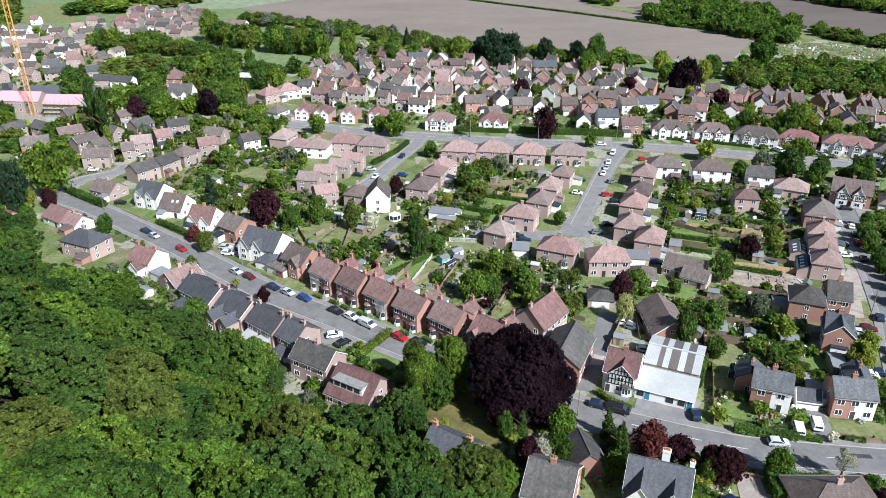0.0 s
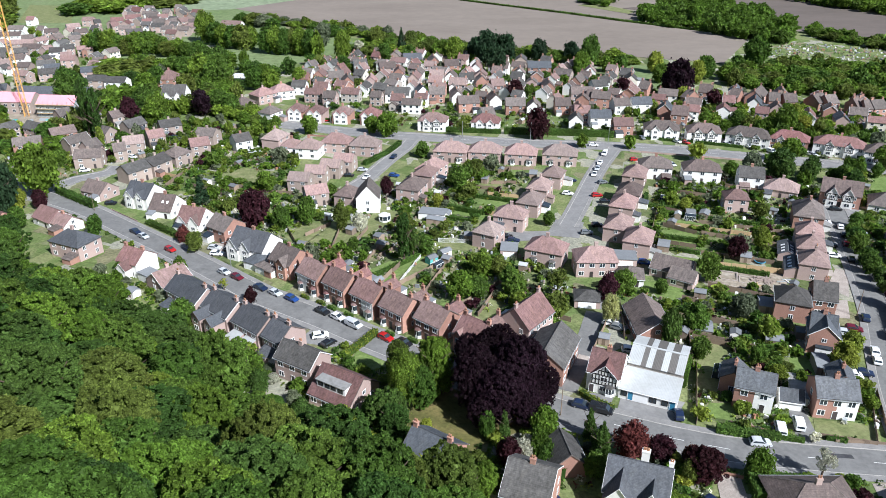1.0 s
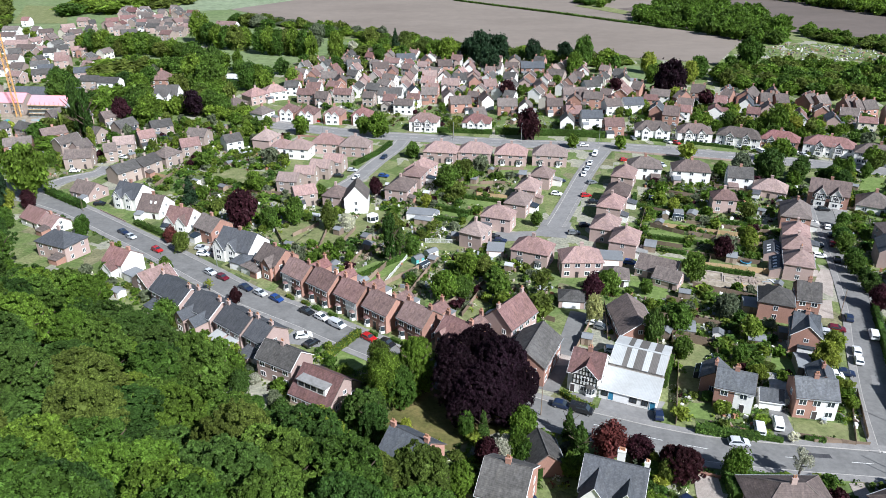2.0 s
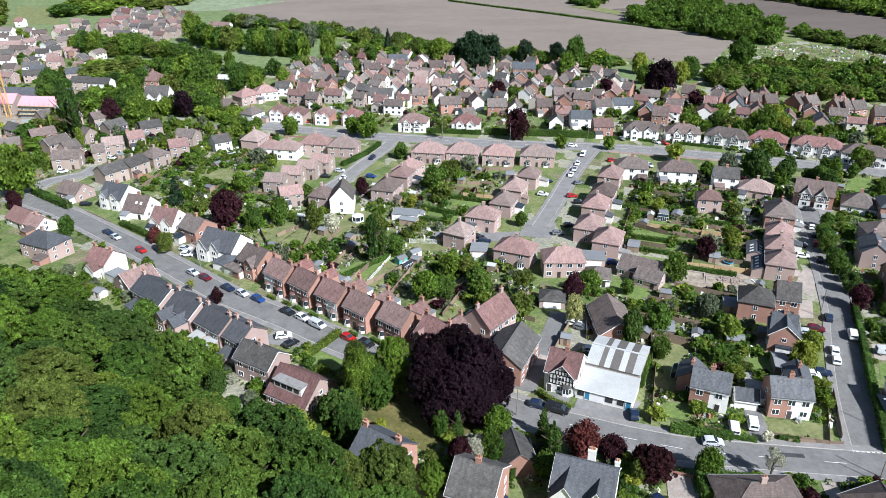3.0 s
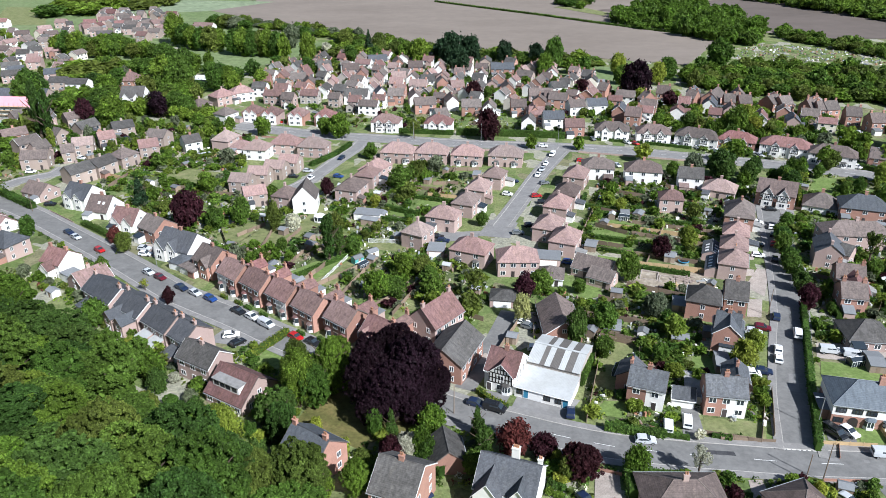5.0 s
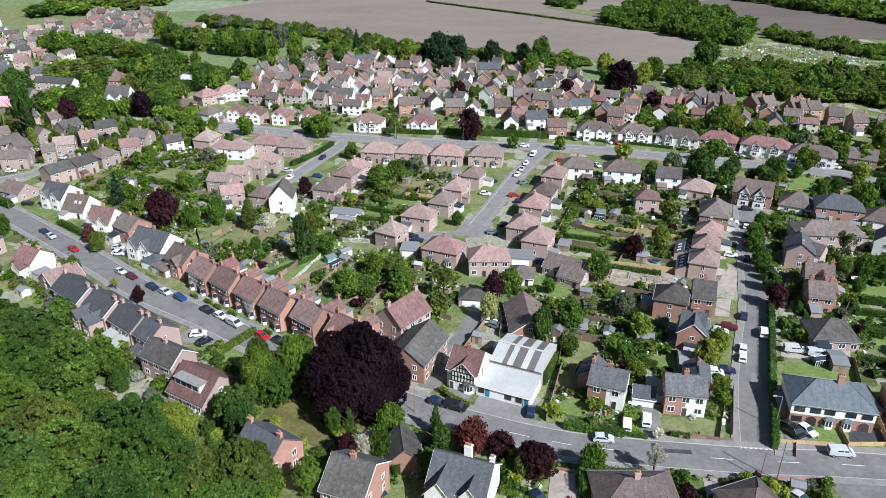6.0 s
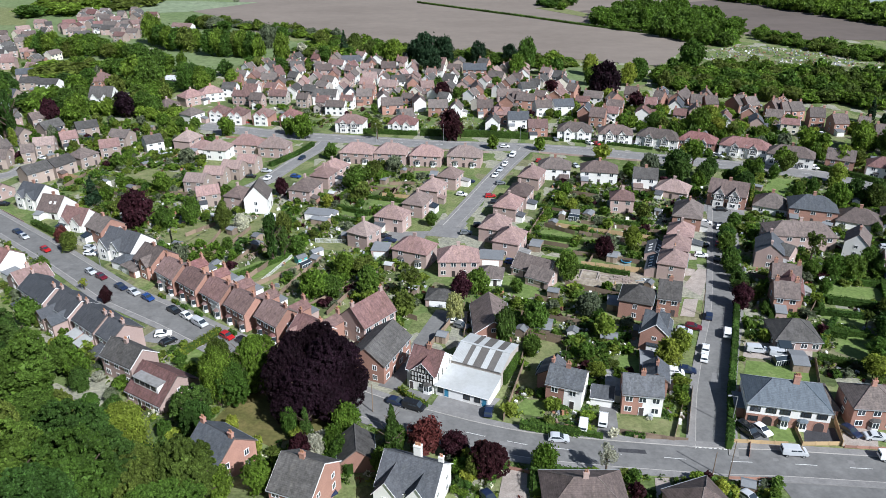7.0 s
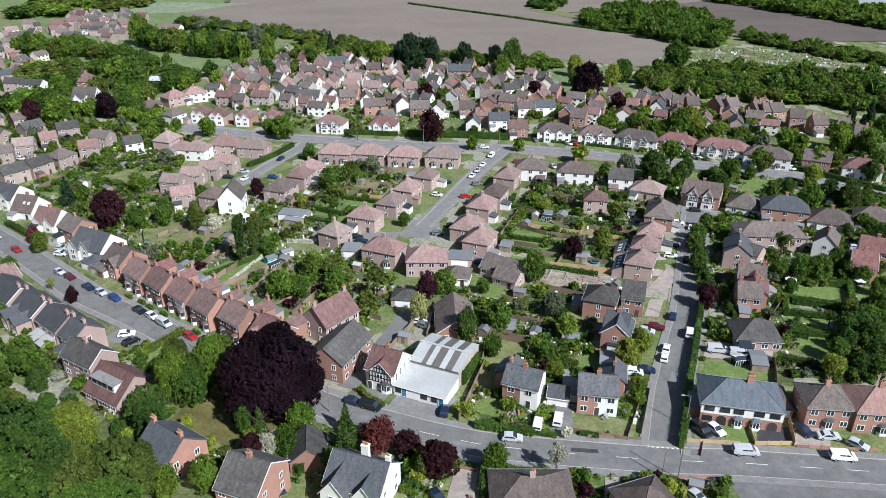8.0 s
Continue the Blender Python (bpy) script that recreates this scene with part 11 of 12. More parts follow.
clutter([(-125.3, 282.8), (-56.1, 282.4), (-64.4, 331.7), (-122.2, 356.9)], 299)
clutter([(-68.6, 356.5), (91.3, 330.7), (123.1, 462.9), (-82.1, 480.4)], 299)
clutter([(91.3, 330.7), (192.3, 304), (238.5, 388.6), (116.3, 408)], 156)
undergrowth([(-165, 262.4), (-144.2, 268.9), (-128.1, 290.3), (-111.4, 312.4), (-153.3, 357.1), (-197.5, 323.3)], 750)
undergrowth([(60.5, 112.2), (89.7, 109.4), (94.1, 124.5), (96, 147.8), (64.5, 150.7)], 350)
undergrowth([(82, 93.2), (100.8, 93.1), (102.9, 98.6), (83.5, 99.4)], 80)
undergrowth([(-90, 237.2), (-37, 190.4), (-3.7, 172.2), (29.4, 148.9), (39.6, 175.3), (21, 212), (-13.5, 255.3), (-47.3, 255.5), (-79.1, 282.6)], 1650)
undergrowth([(-19.4, 249.3), (14.3, 222), (39.6, 274.8), (23.1, 297.1), (-9.6, 268.2)], 350)
undergrowth([(65.4, 202.6), (108.1, 189.7), (147.5, 260.8), (90.9, 281.6)], 950)
undergrowth([(47.1, 148.8), (82.1, 138.9), (101.3, 175.1), (51.2, 172)], 350)
undergrowth([(53.4, 118.1), (61.8, 116.3), (75.6, 148.7), (63.4, 148.8)], 110)
undergrowth([(110.6, 137.7), (146, 124.2), (201.2, 222.2), (144.2, 227.8)], 1000)
undergrowth([(-125.3, 282.8), (-56.1, 282.4), (-64.4, 331.7), (-122.2, 356.9)], 1150)
undergrowth([(-68.6, 356.5), (91.3, 330.7), (123.1, 462.9), (-82.1, 480.4)], 1150)
undergrowth([(91.3, 330.7), (192.3, 304), (238.5, 388.6), (116.3, 408)], 600)
undergrowth([(-205.1, 327.9), (-105.2, 367.6), (-133.6, 480.8), (-264.2, 436.7)], 750)
undergrowth([(-264.2, 436.7), (-197.7, 422.8), (-272.3, 602.7), (-353.9, 603.4)], 300)
undergrowth([(42.4, 93.5), (85, 93.2), (87.1, 101.3), (41.7, 106.4)], 130)
undergrowth([(11.3, 94.9), (31.8, 98.5), (33.1, 114.5), (16.1, 112.6)], 70)
undergrowth([(-28.3, 134.4), (-2.9, 125.9), (-0.6, 139.1), (-19.4, 146.5)], 120)
undergrowth([(-67.6, 160.1), (-40.7, 139), (-15.9, 113.8), (-5.8, 106.7), (-3, 117.8), (-16.1, 125.7), (-34.3, 139.1), (-57.5, 160.2)], 300)
undergrowth([(-12.2, 117.7), (11.7, 96.3), (26.3, 107.3), (8.3, 121.7)], 120)
undergrowth([(-104.7, 190.1), (-39.3, 138.9), (-33.3, 134.4), (-40.9, 146.3), (-76.1, 179)], 150)
undergrowth([(-150.1, 250), (-107.8, 217.5), (-73.8, 186.5), (-91.2, 212.5), (-127.5, 241.2)], 150)
undergrowth([(146.2, 222.5), (195.4, 211.9), (235.9, 284.1), (170.7, 284.4)], 700)
undergrowth([(133.1, 284.6), (224, 262.8), (242.3, 295.7), (143.5, 326.1)], 200)
undergrowth([(-112, 262), (-98, 247), (-72, 234), (-54, 240), (-55, 276), (-80, 292), (-100, 280)], 260)
planting([(-112, 262), (-98, 247), (-72, 234), (-54, 240), (-55, 276), (-80, 292), (-100, 280)], 110)
planting([(-165, 262.4), (-144.2, 268.9), (-128.1, 290.3), (-111.4, 312.4), (-153.3, 357.1), (-197.5, 323.3)], 187)
planting([(60.5, 112.2), (89.7, 109.4), (94.1, 124.5), (96, 147.8), (64.5, 150.7)], 87)
planting([(82, 93.2), (100.8, 93.1), (102.9, 98.6), (83.5, 99.4)], 20)
planting([(-90, 237.2), (-37, 190.4), (-3.7, 172.2), (29.4, 148.9), (39.6, 175.3), (21, 212), (-13.5, 255.3), (-47.3, 255.5), (-79.1, 282.6)], 412)
planting([(-19.4, 249.3), (14.3, 222), (39.6, 274.8), (23.1, 297.1), (-9.6, 268.2)], 87)
planting([(65.4, 202.6), (108.1, 189.7), (147.5, 260.8), (90.9, 281.6)], 237)
planting([(47.1, 148.8), (82.1, 138.9), (101.3, 175.1), (51.2, 172)], 87)
planting([(53.4, 118.1), (61.8, 116.3), (75.6, 148.7), (63.4, 148.8)], 27)
planting([(110.6, 137.7), (146, 124.2), (201.2, 222.2), (144.2, 227.8)], 250)
planting([(-125.3, 282.8), (-56.1, 282.4), (-64.4, 331.7), (-122.2, 356.9)], 391)
planting([(-68.6, 356.5), (91.3, 330.7), (123.1, 462.9), (-82.1, 480.4)], 391)
planting([(91.3, 330.7), (192.3, 304), (238.5, 388.6), (116.3, 408)], 204)
planting([(-205.1, 327.9), (-105.2, 367.6), (-133.6, 480.8), (-264.2, 436.7)], 255)
planting([(-264.2, 436.7), (-197.7, 422.8), (-272.3, 602.7), (-353.9, 603.4)], 102)
planting([(42.4, 93.5), (85, 93.2), (87.1, 101.3), (41.7, 106.4)], 32)
planting([(11.3, 94.9), (31.8, 98.5), (33.1, 114.5), (16.1, 112.6)], 17)
planting([(-28.3, 134.4), (-2.9, 125.9), (-0.6, 139.1), (-19.4, 146.5)], 30)
planting([(-67.6, 160.1), (-40.7, 139), (-15.9, 113.8), (-5.8, 106.7), (-3, 117.8), (-16.1, 125.7), (-34.3, 139.1), (-57.5, 160.2)], 75)
planting([(-12.2, 117.7), (11.7, 96.3), (26.3, 107.3), (8.3, 121.7)], 30)
planting([(-104.7, 190.1), (-39.3, 138.9), (-33.3, 134.4), (-40.9, 146.3), (-76.1, 179)], 37)
planting([(-150.1, 250), (-107.8, 217.5), (-73.8, 186.5), (-91.2, 212.5), (-127.5, 241.2)], 37)
planting([(146.2, 222.5), (195.4, 211.9), (235.9, 284.1), (170.7, 284.4)], 175)
planting([(133.1, 284.6), (224, 262.8), (242.3, 295.7), (143.5, 326.1)], 68)
wood([(-190, 415), (-165, 410), (-140, 372), (-150.4, 357.9), (-181.5, 386.7)], 12, (6, 10), ("leaf_fresh", "leaf", "leaf_dark"), "far", "edge of the estate")
wood([(-137.9, 371.7), (-115.5, 368), (-88.5, 353), (-96.5, 378.8), (-116.2, 394.2), (-122.7, 386.5), (-143.6, 386.5)], 7, (4, 8), ("leaf_fresh", "leaf", "leaf_fresh", "leaf_fresh", "leaf_olive"), "far", "edge of the estate")
wood([(-143.3, 438.9), (-121.1, 430.2), (-106, 398.2), (-120, 394.3)], 8, (6, 10), ("leaf_fresh", "leaf", "leaf_fresh", "leaf_fresh", "leaf_olive"), "far", "edge of the estate")
for i, h in enumerate(TERRACE):
    o = h.matrix_basis.translation
    hx, hy = o.x - 0.651 * 6.3, o.y - 0.759 * 6.3
    for a, b in ((-3.6, -0.7), (0.7, 3.4)):
        if (i + (a > 0)) % 3:
            hedge([(hx + 0.759 * a, hy - 0.651 * a), (hx + 0.759 * b, hy - 0.651 * b)], 1.0, 1.1, "hedge_yellow" if (i + (a > 0)) % 4 == 1 else "hedge", "low clipped front-garden hedge before the brick terrace", 0.26)
hedge([(55.3, 128.6), (59.2, 137.2)], 0.9, 3.4, "leaf", "ivy climbing the side wall of the workshop", 0.3)
hedge([(73.2, 110.3), (64.5, 112.7), (59.6, 115.3)], 1.2, 1.2, "hedge")
hedge([(147.4, 179.1), (163.5, 174.5)], 1.5, 1.9, "hedge")
hedge([(143.9, 165.7), (158.4, 161.6)], 1.6, 2.0, "hedge")
hedge([(133.9, 150.8), (145.8, 148.1)], 1.6, 1.9, "hedge")
hedge([(152.6, 239.8), (161.3, 259.9), (168.1, 271.3)], 1.0, 2.6, "hedge_yellow", "clipped golden hedge along a garden edge")
hedge([(128.2, 137.6), (139.7, 132.9), (149.2, 131.7)], 1.6, 2.2, "hedge")
hedge([(141.9, 168), (157.3, 162.2)], 1.6, 1.7, "hedge")
hedge([(147, 178.1), (163.9, 175.2)], 1.6, 1.8, "hedge")
hedge([(165.3, 177.9), (158.9, 163.2)], 1.6, 2.0, "hedge")
hedge([(158.9, 163.2), (166.7, 161)], 1.6, 2.0, "hedge")
hedge([(131, 142.5), (141, 155.8)], 1.4, 1.8, "hedge")
hedge([(-75.6, 364.1), (-51.7, 356.4), (-25.9, 349)], 1.4, 1.8, "hedge")
hedge([(88.1, 328), (116.8, 319.7), (136.5, 310.9)], 1.0, 1.4, "hedge")
hedge([(96.6, 106.8), (100.5, 116.5), (103.4, 124.4), (109.8, 140.1), (115.6, 154.6), (119, 163.4)], 1.4, 2.4, "hedge")
hedge([(57.2, 113.7), (64.4, 111.6), (68.8, 111.2)], 1.6, 1.9, "hedge")
hedge([(32.7, 126.5), (34.8, 123.5), (38.5, 120.4)], 1.3, 1.4, "hedge_yellow", "clipped golden hedge along a garden edge")
hedge([(-7.8, 343.9), (1.7, 341.9)], 1.5, 2.6, "hedge")
hedge([(4.4, 338.9), (31, 334.9)], 1.5, 2.4, "hedge")
hedge([(32.4, 334.9), (70.3, 330.9), (82.8, 328)], 2.0, 3.2, "hedge")
hedge([(-140.4, 256), (-120, 240.1)], 3.0, 2.2, "hedge")
hedge([(-95.7, 225.2), (-77.8, 210.1)], 2.2, 1.6, "hedge")
hedge([(-29, 288.2), (-20.5, 303.6), (-15.7, 317.8)], 2.0, 2.0, "hedge")
hedge([(-38.2, 182.6), (-34.4, 178.3)], 1.2, 1.2, "hedge_yellow", "clipped golden hedge along a garden edge")
hedge([(-37.4, 149), (-33.3, 153)], 1.6, 1.6, "hedge_yellow", "clipped golden hedge along a garden edge")
hedge([(-19.4, 140.3), (-14.2, 149), (-13, 151.6)], 1.6, 1.7, "hedge_yellow", "clipped golden hedge along a garden edge")
hedge([(59.7, 100.6), (67.9, 99), (68.6, 96.7)], 1.4, 1.8, "hedge")
hedge([(66.1, 96.7), (73.8, 97.4)], 1.5, 1.8, "hedge")
hedge([(76, 240.2), (91.1, 233.1)], 1.6, 1.6, "hedge")
hedge([(71.5, 202.6), (81.3, 198.1)], 1.6, 1.5, "hedge")
hedge([(76.5, 244.2), (78.5, 251.8)], 1.5, 1.5, "hedge")
hedge([(5.2, 238.9), (16.8, 232.4), (21.1, 237.7)], 1.8, 1.8, "hedge")
hedge([(3.1, 229.8), (13.5, 224.6)], 1.6, 1.6, "hedge")
hedge([(74.8, 171.9), (91.1, 165.5)], 1.0, 1.2, "hedge")
hedge([(137.8, 160.2), (150.3, 157.2)], 1.8, 1.6, "hedge")
hedge([(133.5, 151.7), (140.1, 147.6)], 1.8, 1.8, "hedge")
hedge([(125.7, 157.4), (133.4, 178.1)], 1.5, 1.8, "hedge")
hedge([(143.3, 169.6), (139.4, 158.7)], 1.4, 1.6, "hedge")
hedge([(115.7, 149.1), (128, 145)], 1.0, 1.6, "hedge")
hedge([(133.6, 251.5), (149.9, 277.7)], 2.0, 2.6, "hedge")
hedge([(77.8, 111.2), (81.5, 110.3)], 1.2, 1.0, "hedge")
hedge([(18.6, 105.9), (24.9, 99.7)], 2.0, 2.4, "hedge")
hedge([(102.2, 187.9), (107.8, 183.9)], 1.8, 2.2, "hedge")
hedge([(196.5, 284.3), (220.3, 256.3)], 1.6, 2.2, "hedge")
hedge([(103.2, 326), (94, 330.7)], 1.5, 2.2, "hedge")
for i, (gx, gy, ux, uy, gl, gw) in enumerate(PLOTS):
    edge = [(gx + ux * s + uy * gw / 2, gy + uy * s - ux * gw / 2) for s in (0, gl)]
    if i % 2:
        fence(edge, 1.5, "newtimber" if i % 3 == 0 else "timber", "timber panel fence between back gardens")
    else:
        hedge(edge, 1.3, 1.5, "hedge", "clipped hedge dividing two back gardens")
clutter([(225.8, 508.5), (282.7, 481.9), (341.9, 454.7), (372.5, 508.1), (309.5, 543.6), (258.6, 565.3)], 430, 1.5)
village_trees([(-75.9, 409.3), (-7.3, 396.6), (99.9, 366.2), (119.5, 448), (79.8, 482.4), (6.4, 505.4), (-55.2, 505.9), (-80.1, 467.6)], 120)
village_trees([(99.9, 366.2), (153.4, 355.1), (209, 334.7), (235.2, 382.5), (163.8, 407.7), (116.3, 420.7)], 60)
village_trees([(-264.2, 436.7), (-197.7, 422.8), (-207.3, 481.4), (-272.3, 602.7), (-353.9, 603.4)], 40)
village_trees([(-197.5, 323.3), (-113.9, 312.4), (-102.5, 356.7), (-204.3, 357.4)], 40)
fence([(-8.5, 178.9), (-3.2, 196.4)], 1.1, "trim", "white picket garden fence")
fence([(-13.3, 179.9), (-8.9, 190.2)], 1.6, "timber")
fence([(82.8, 189), (102.7, 183.2)], 1.8, "newtimber", "new pale timber fence panels")
fence([(76.1, 175.8), (91.4, 168)], 1.7, "timber")
fence([(54.1, 115.9), (60.6, 136.8)], 1.7, "timber")
fence([(98.3, 108.8), (108.5, 107.9)], 1.0, "newtimber", "low pale new timber fence")
fence([(111.3, 107.9), (118.9, 107.9)], 1.0, "newtimber", "low pale new timber fence")
fence([(111.3, 107.9), (112.3, 114.2)], 1.0, "newtimber", "low pale new timber fence")
fence([(79.3, 110.3), (89.7, 109.4)], 0.8, "timber", "low weathered timber garden fence")
fence([(38.3, 142.6), (47.9, 164.2)], 1.6, "timber")
fence([(72.3, 207.1), (81.4, 202.5)], 1.5, "timber")
fence([(76.5, 221.7), (85.3, 214.1)], 1.5, "timber")
fence([(22, 264.7), (31.8, 264.6)], 1.4, "timber")
fence([(20.1, 252.1), (31.2, 249.1)], 1.4, "newtimber")
fence([(2, 208.3), (11.7, 207.4)], 1.4, "trim", "white painted garden fence")
fence([(-25.1, 203), (-21.2, 219.6)], 1.4, "timber")
fence([(-30.7, 203), (-30.2, 224.9)], 1.4, "timber")
fence([(-40.7, 213.3), (-33.8, 223.3)], 1.4, "timber")
fence([(-16, 196.4), (-11.2, 202.9)], 1.2, "timber")
fence([(63.1, 150.7), (78, 142.8)], 1.6, "timber")
fence([(65.2, 159.2), (81.5, 152)], 1.5, "timber")
fence([(59.5, 135.6), (63.1, 150.7)], 1.6, "timber")
fence([(118.8, 107.5), (121.2, 115.5)], 1.5, "newtimber")
fence([(-50.1, 225), (-42, 205.3)], 1.4, "timber")
fence([(76.8, 112.1), (86.9, 109.4), (91.9, 120.5)], 1.0, "timber", "low weathered timber garden fence")
fence([(87, 256.1), (104.1, 247.5)], 1.5, "timber")
fence([(81.3, 236.4), (98.6, 226.8)], 1.4, "timber")
fence([(86.7, 214.1), (110.6, 202.4)], 1.5, "timber")
fence([(89.2, 224.3), (115.8, 214)], 1.4, "timber")
fence([(111, 261), (126.4, 251.6)], 1.4, "timber")
fence([(90.2, 271), (110, 264.2)], 1.4, "timber")
fence([(3.6, 275), (21.5, 273.5)], 1.4, "timber")
fence([(9.9, 261.5), (23.6, 257.6)], 1.4, "timber")
fence([(-21, 187.1), (-14.9, 207.5)], 1.3, "timber")
fence([(-28.8, 193.6), (-25.6, 207.5)], 1.3, "timber")
fence([(-2.1, 170.5), (4.3, 190.2)], 1.4, "timber")
fence([(5.3, 164.3), (10.4, 178.8)], 1.4, "timber")
fence([(12.3, 159.9), (17.8, 173.7)], 1.4, "timber")
fence([(21, 159.8), (27.2, 175.3)], 1.4, "timber")
fence([(129.1, 181.8), (133.7, 178.8)], 1.5, "timber")
fence([(-91.5, 262), (-78.2, 252.6)], 1.4, "timber")
fence([(-78.5, 262), (-64.9, 258.7)], 1.4, "timber")
fence([(-59.4, 252.5), (-54.2, 258.7)], 1.3, "timber")
fence([(63.9, 142.9), (68.1, 159.2)], 1.4, "timber")
fence([(70.1, 137.9), (73.9, 153.4)], 1.4, "timber")
fence([(26.7, 282), (40.5, 281.9)], 1.5, "timber")
fence([(14.1, 282.1), (13.8, 252.1)], 1.4, "timber")
fence([(26.1, 261.4), (22.7, 246.2)], 1.4, "timber")
fence([(69.7, 211.8), (87.4, 261.1)], 1.5, "timber")
fence([(85.1, 189.8), (99.5, 221.6)], 1.5, "timber")
fence([(116, 251.6), (122.6, 274.3)], 1.5, "timber")
fence([(105.5, 245.8), (115.8, 274.3)], 1.5, "timber")
fence([(-45, 261.8), (-30.1, 252.4)], 1.5, "timber")
fence([(-66.3, 255.6), (-51, 252.5)], 1.5, "timber")
fence([(-102.3, 262.1), (-99.9, 282.7)], 1.5, "timber")
fence([(-117.8, 281.3), (-101.1, 272.1)], 1.5, "newtimber")
fence([(49.7, 165.7), (47.1, 148.8)], 1.6, "timber")
fence([(50.8, 164.2), (65.1, 158.3)], 1.6, "timber")
fence([(63.4, 148.8), (73.7, 143.7)], 1.5, "timber")
fence([(71.7, 156.8), (84.9, 151.3)], 1.5, "timber")
fence([(66.9, 168.7), (71.9, 165.6)], 1.5, "timber")
fence([(130.1, 150.3), (140.5, 164.8)], 1.5, "timber")
fence([(122.6, 124.3), (127.6, 137.6)], 1.6, "timber")
fence([(149.4, 185.6), (167.2, 181.6)], 1.5, "timber")
fence([(95.9, 126.6), (90.1, 111.1)], 1.2, "timber")
fence([(22.1, 157), (29.8, 151.5)], 1.4, "timber")
fence([(31, 159.8), (35.6, 156.9)], 1.5, "timber")
fence([(-34.6, 174.9), (-21.2, 164.4)], 0.8, "brick", "low brick garden wall beside the pavement")
fence([(-19.6, 162.9), (-6.9, 153.5)], 0.8, "brick", "low brick garden wall beside the pavement")
fence([(-49.5, 166), (-37.4, 156.6)], 0.9, "brick", "low brick garden wall beside the pavement")
fence([(-112.9, 237.3), (-99.5, 226.2)], 0.7, "brick_pale", "low brick garden wall beside the pavement")
fence([(61.7, 115.9), (68.4, 113)], 0.8, "brick", "low brick garden wall beside the pavement")
fence([(99.8, 104.7), (101.8, 109.3)], 0.6, "brick", "low brick garden wall beside the pavement")
fence([(119.2, 107.2), (134.9, 105.8)], 0.7, "brick", "low brick garden wall beside the pavement")
fence([(93.5, 98.4), (101.7, 98)], 0.8, "brick", "low brick garden wall beside the pavement")
fence([(57.6, 100.2), (52.5, 102.1)], 0.8, "brick", "low brick garden wall beside the pavement")
fence([(-37.5, 326.9), (-59.1, 331.7)], 0.8, "brick", "low brick garden wall beside the pavement")
fence([(-0.9, 316.9), (63.2, 306.4)], 0.8, "brick_pale", "low brick garden wall beside the pavement")
fence([(85.4, 306.3), (129.9, 293.4)], 0.8, "brick_pale", "low brick garden wall beside the pavement")
car(-96.6, 216.6, -39.1, "navy", "saloon")
car(-92.2, 212.2, -39.1, "silver", "hatch")
car(-80.1, 201.5, -39.1, "red", "hatch")
car(-59, 184.9, -39.1, "silver", "hatch")
car(-54.5, 181.5, -39.1, "maroon", "hatch")
car(-46.5, 175.2, -39.1, "navy", "saloon")
car(-41.7, 171.9, -39.1, "silver", "hatch")
car(-36.7, 168.7, -39.1, "blue", "hatch")
car(-27.6, 161.9, -39.1, "black", "saloon")
car(-23.2, 158.7, -39.1, "white", "hatch")
car(-18.8, 154.9, -39.1, "silver", "van")
car(-10.4, 148.8, -39.1, "red", "hatch")
car(-5.8, 146.3, -39.1, "black", "hatch")
car(-66.8, 202.8, -10, "silver", "hatch", "parked on a drive")
car(-64.9, 198.4, -10, "white", "hatch", "parked on a drive")
car(-61.7, 201.4, -15, "grey", "hatch", "parked on a drive")
car(-115.5, 243.2, 0, "black", "hatch", "parked on a drive")
car(-26.3, 149.9, 15, "white", "hatch", "parked on a drive")
car(-23.8, 146.3, 50, "black", "hatch", "parked on a drive")
car(51.3, 118.5, 80, "navy", "hatch", "parked on a drive")
car(69.9, 113.7, 75, "white", "van", "parked on a drive")
car(74.2, 115.3, 75, "white", "van", "parked on a drive")
car(66.1, 187.4, -25, "white", "van", "parked on a drive")
car(62.6, 191.1, -20, "blue", "hatch", "parked on a drive")
car(53.3, 267, 10, "navy", "hatch", "parked on a drive")
car(49.7, 252.4, -20, "white", "hatch", "parked on a drive")
car(23.8, 211.7, -10, "black", "hatch", "parked on a drive")
car(25.6, 208.3, -10, "navy", "hatch", "parked on a drive")
car(54.6, 221.5, 0, "black", "hatch", "parked on a drive")
car(50, 214.9, 0, "grey", "hatch", "parked on a drive")
car(61.7, 244, 0, "black", "hatch", "parked on a drive")
car(84.2, 293.7, 10, "red", "hatch", "parked on a drive")
car(-33.7, 273.7, -5, "black", "hatch", "parked on a drive")
car(-15.8, 273.6, -20, "blue", "hatch", "parked on a drive")
car(-29, 280.8, -10, "silver", "hatch", "parked on a drive")
car(45.1, 155.6, -20, "white", "hatch", "parked on a drive")
car(46.7, 153.4, -30, "grey", "hatch", "parked on a drive")
car(-121.8, 329.5, 20, "navy", "hatch", "parked on a drive")
car(109.9, 319.9, -60, "white", "hatch", "parked on a drive")
car(113.2, 318.1, -60, "red", "hatch", "parked on a drive")
car(130.5, 315.4, -60, "silver", "hatch", "parked on a drive")
car(134.3, 315.4, -60, "navy", "hatch", "parked on a drive")
car(146.1, 304.4, -70, "white", "van", "parked on a drive")
car(166.3, 301.8, -60, "silver", "hatch", "parked on a drive")
car(161.9, 300.2, -60, "grey", "hatch", "parked on a drive")
car(71, 314.9, -10.4, "white", "hatch", "parked on a drive")
car(-128.7, 298.7, -20, "white", "hatch", "parked on a drive")
car(-40.2, 354.7, -70, "silver", "hatch", "parked on a drive")
car(-31, 351.5, -70, "black", "hatch", "parked on a drive")
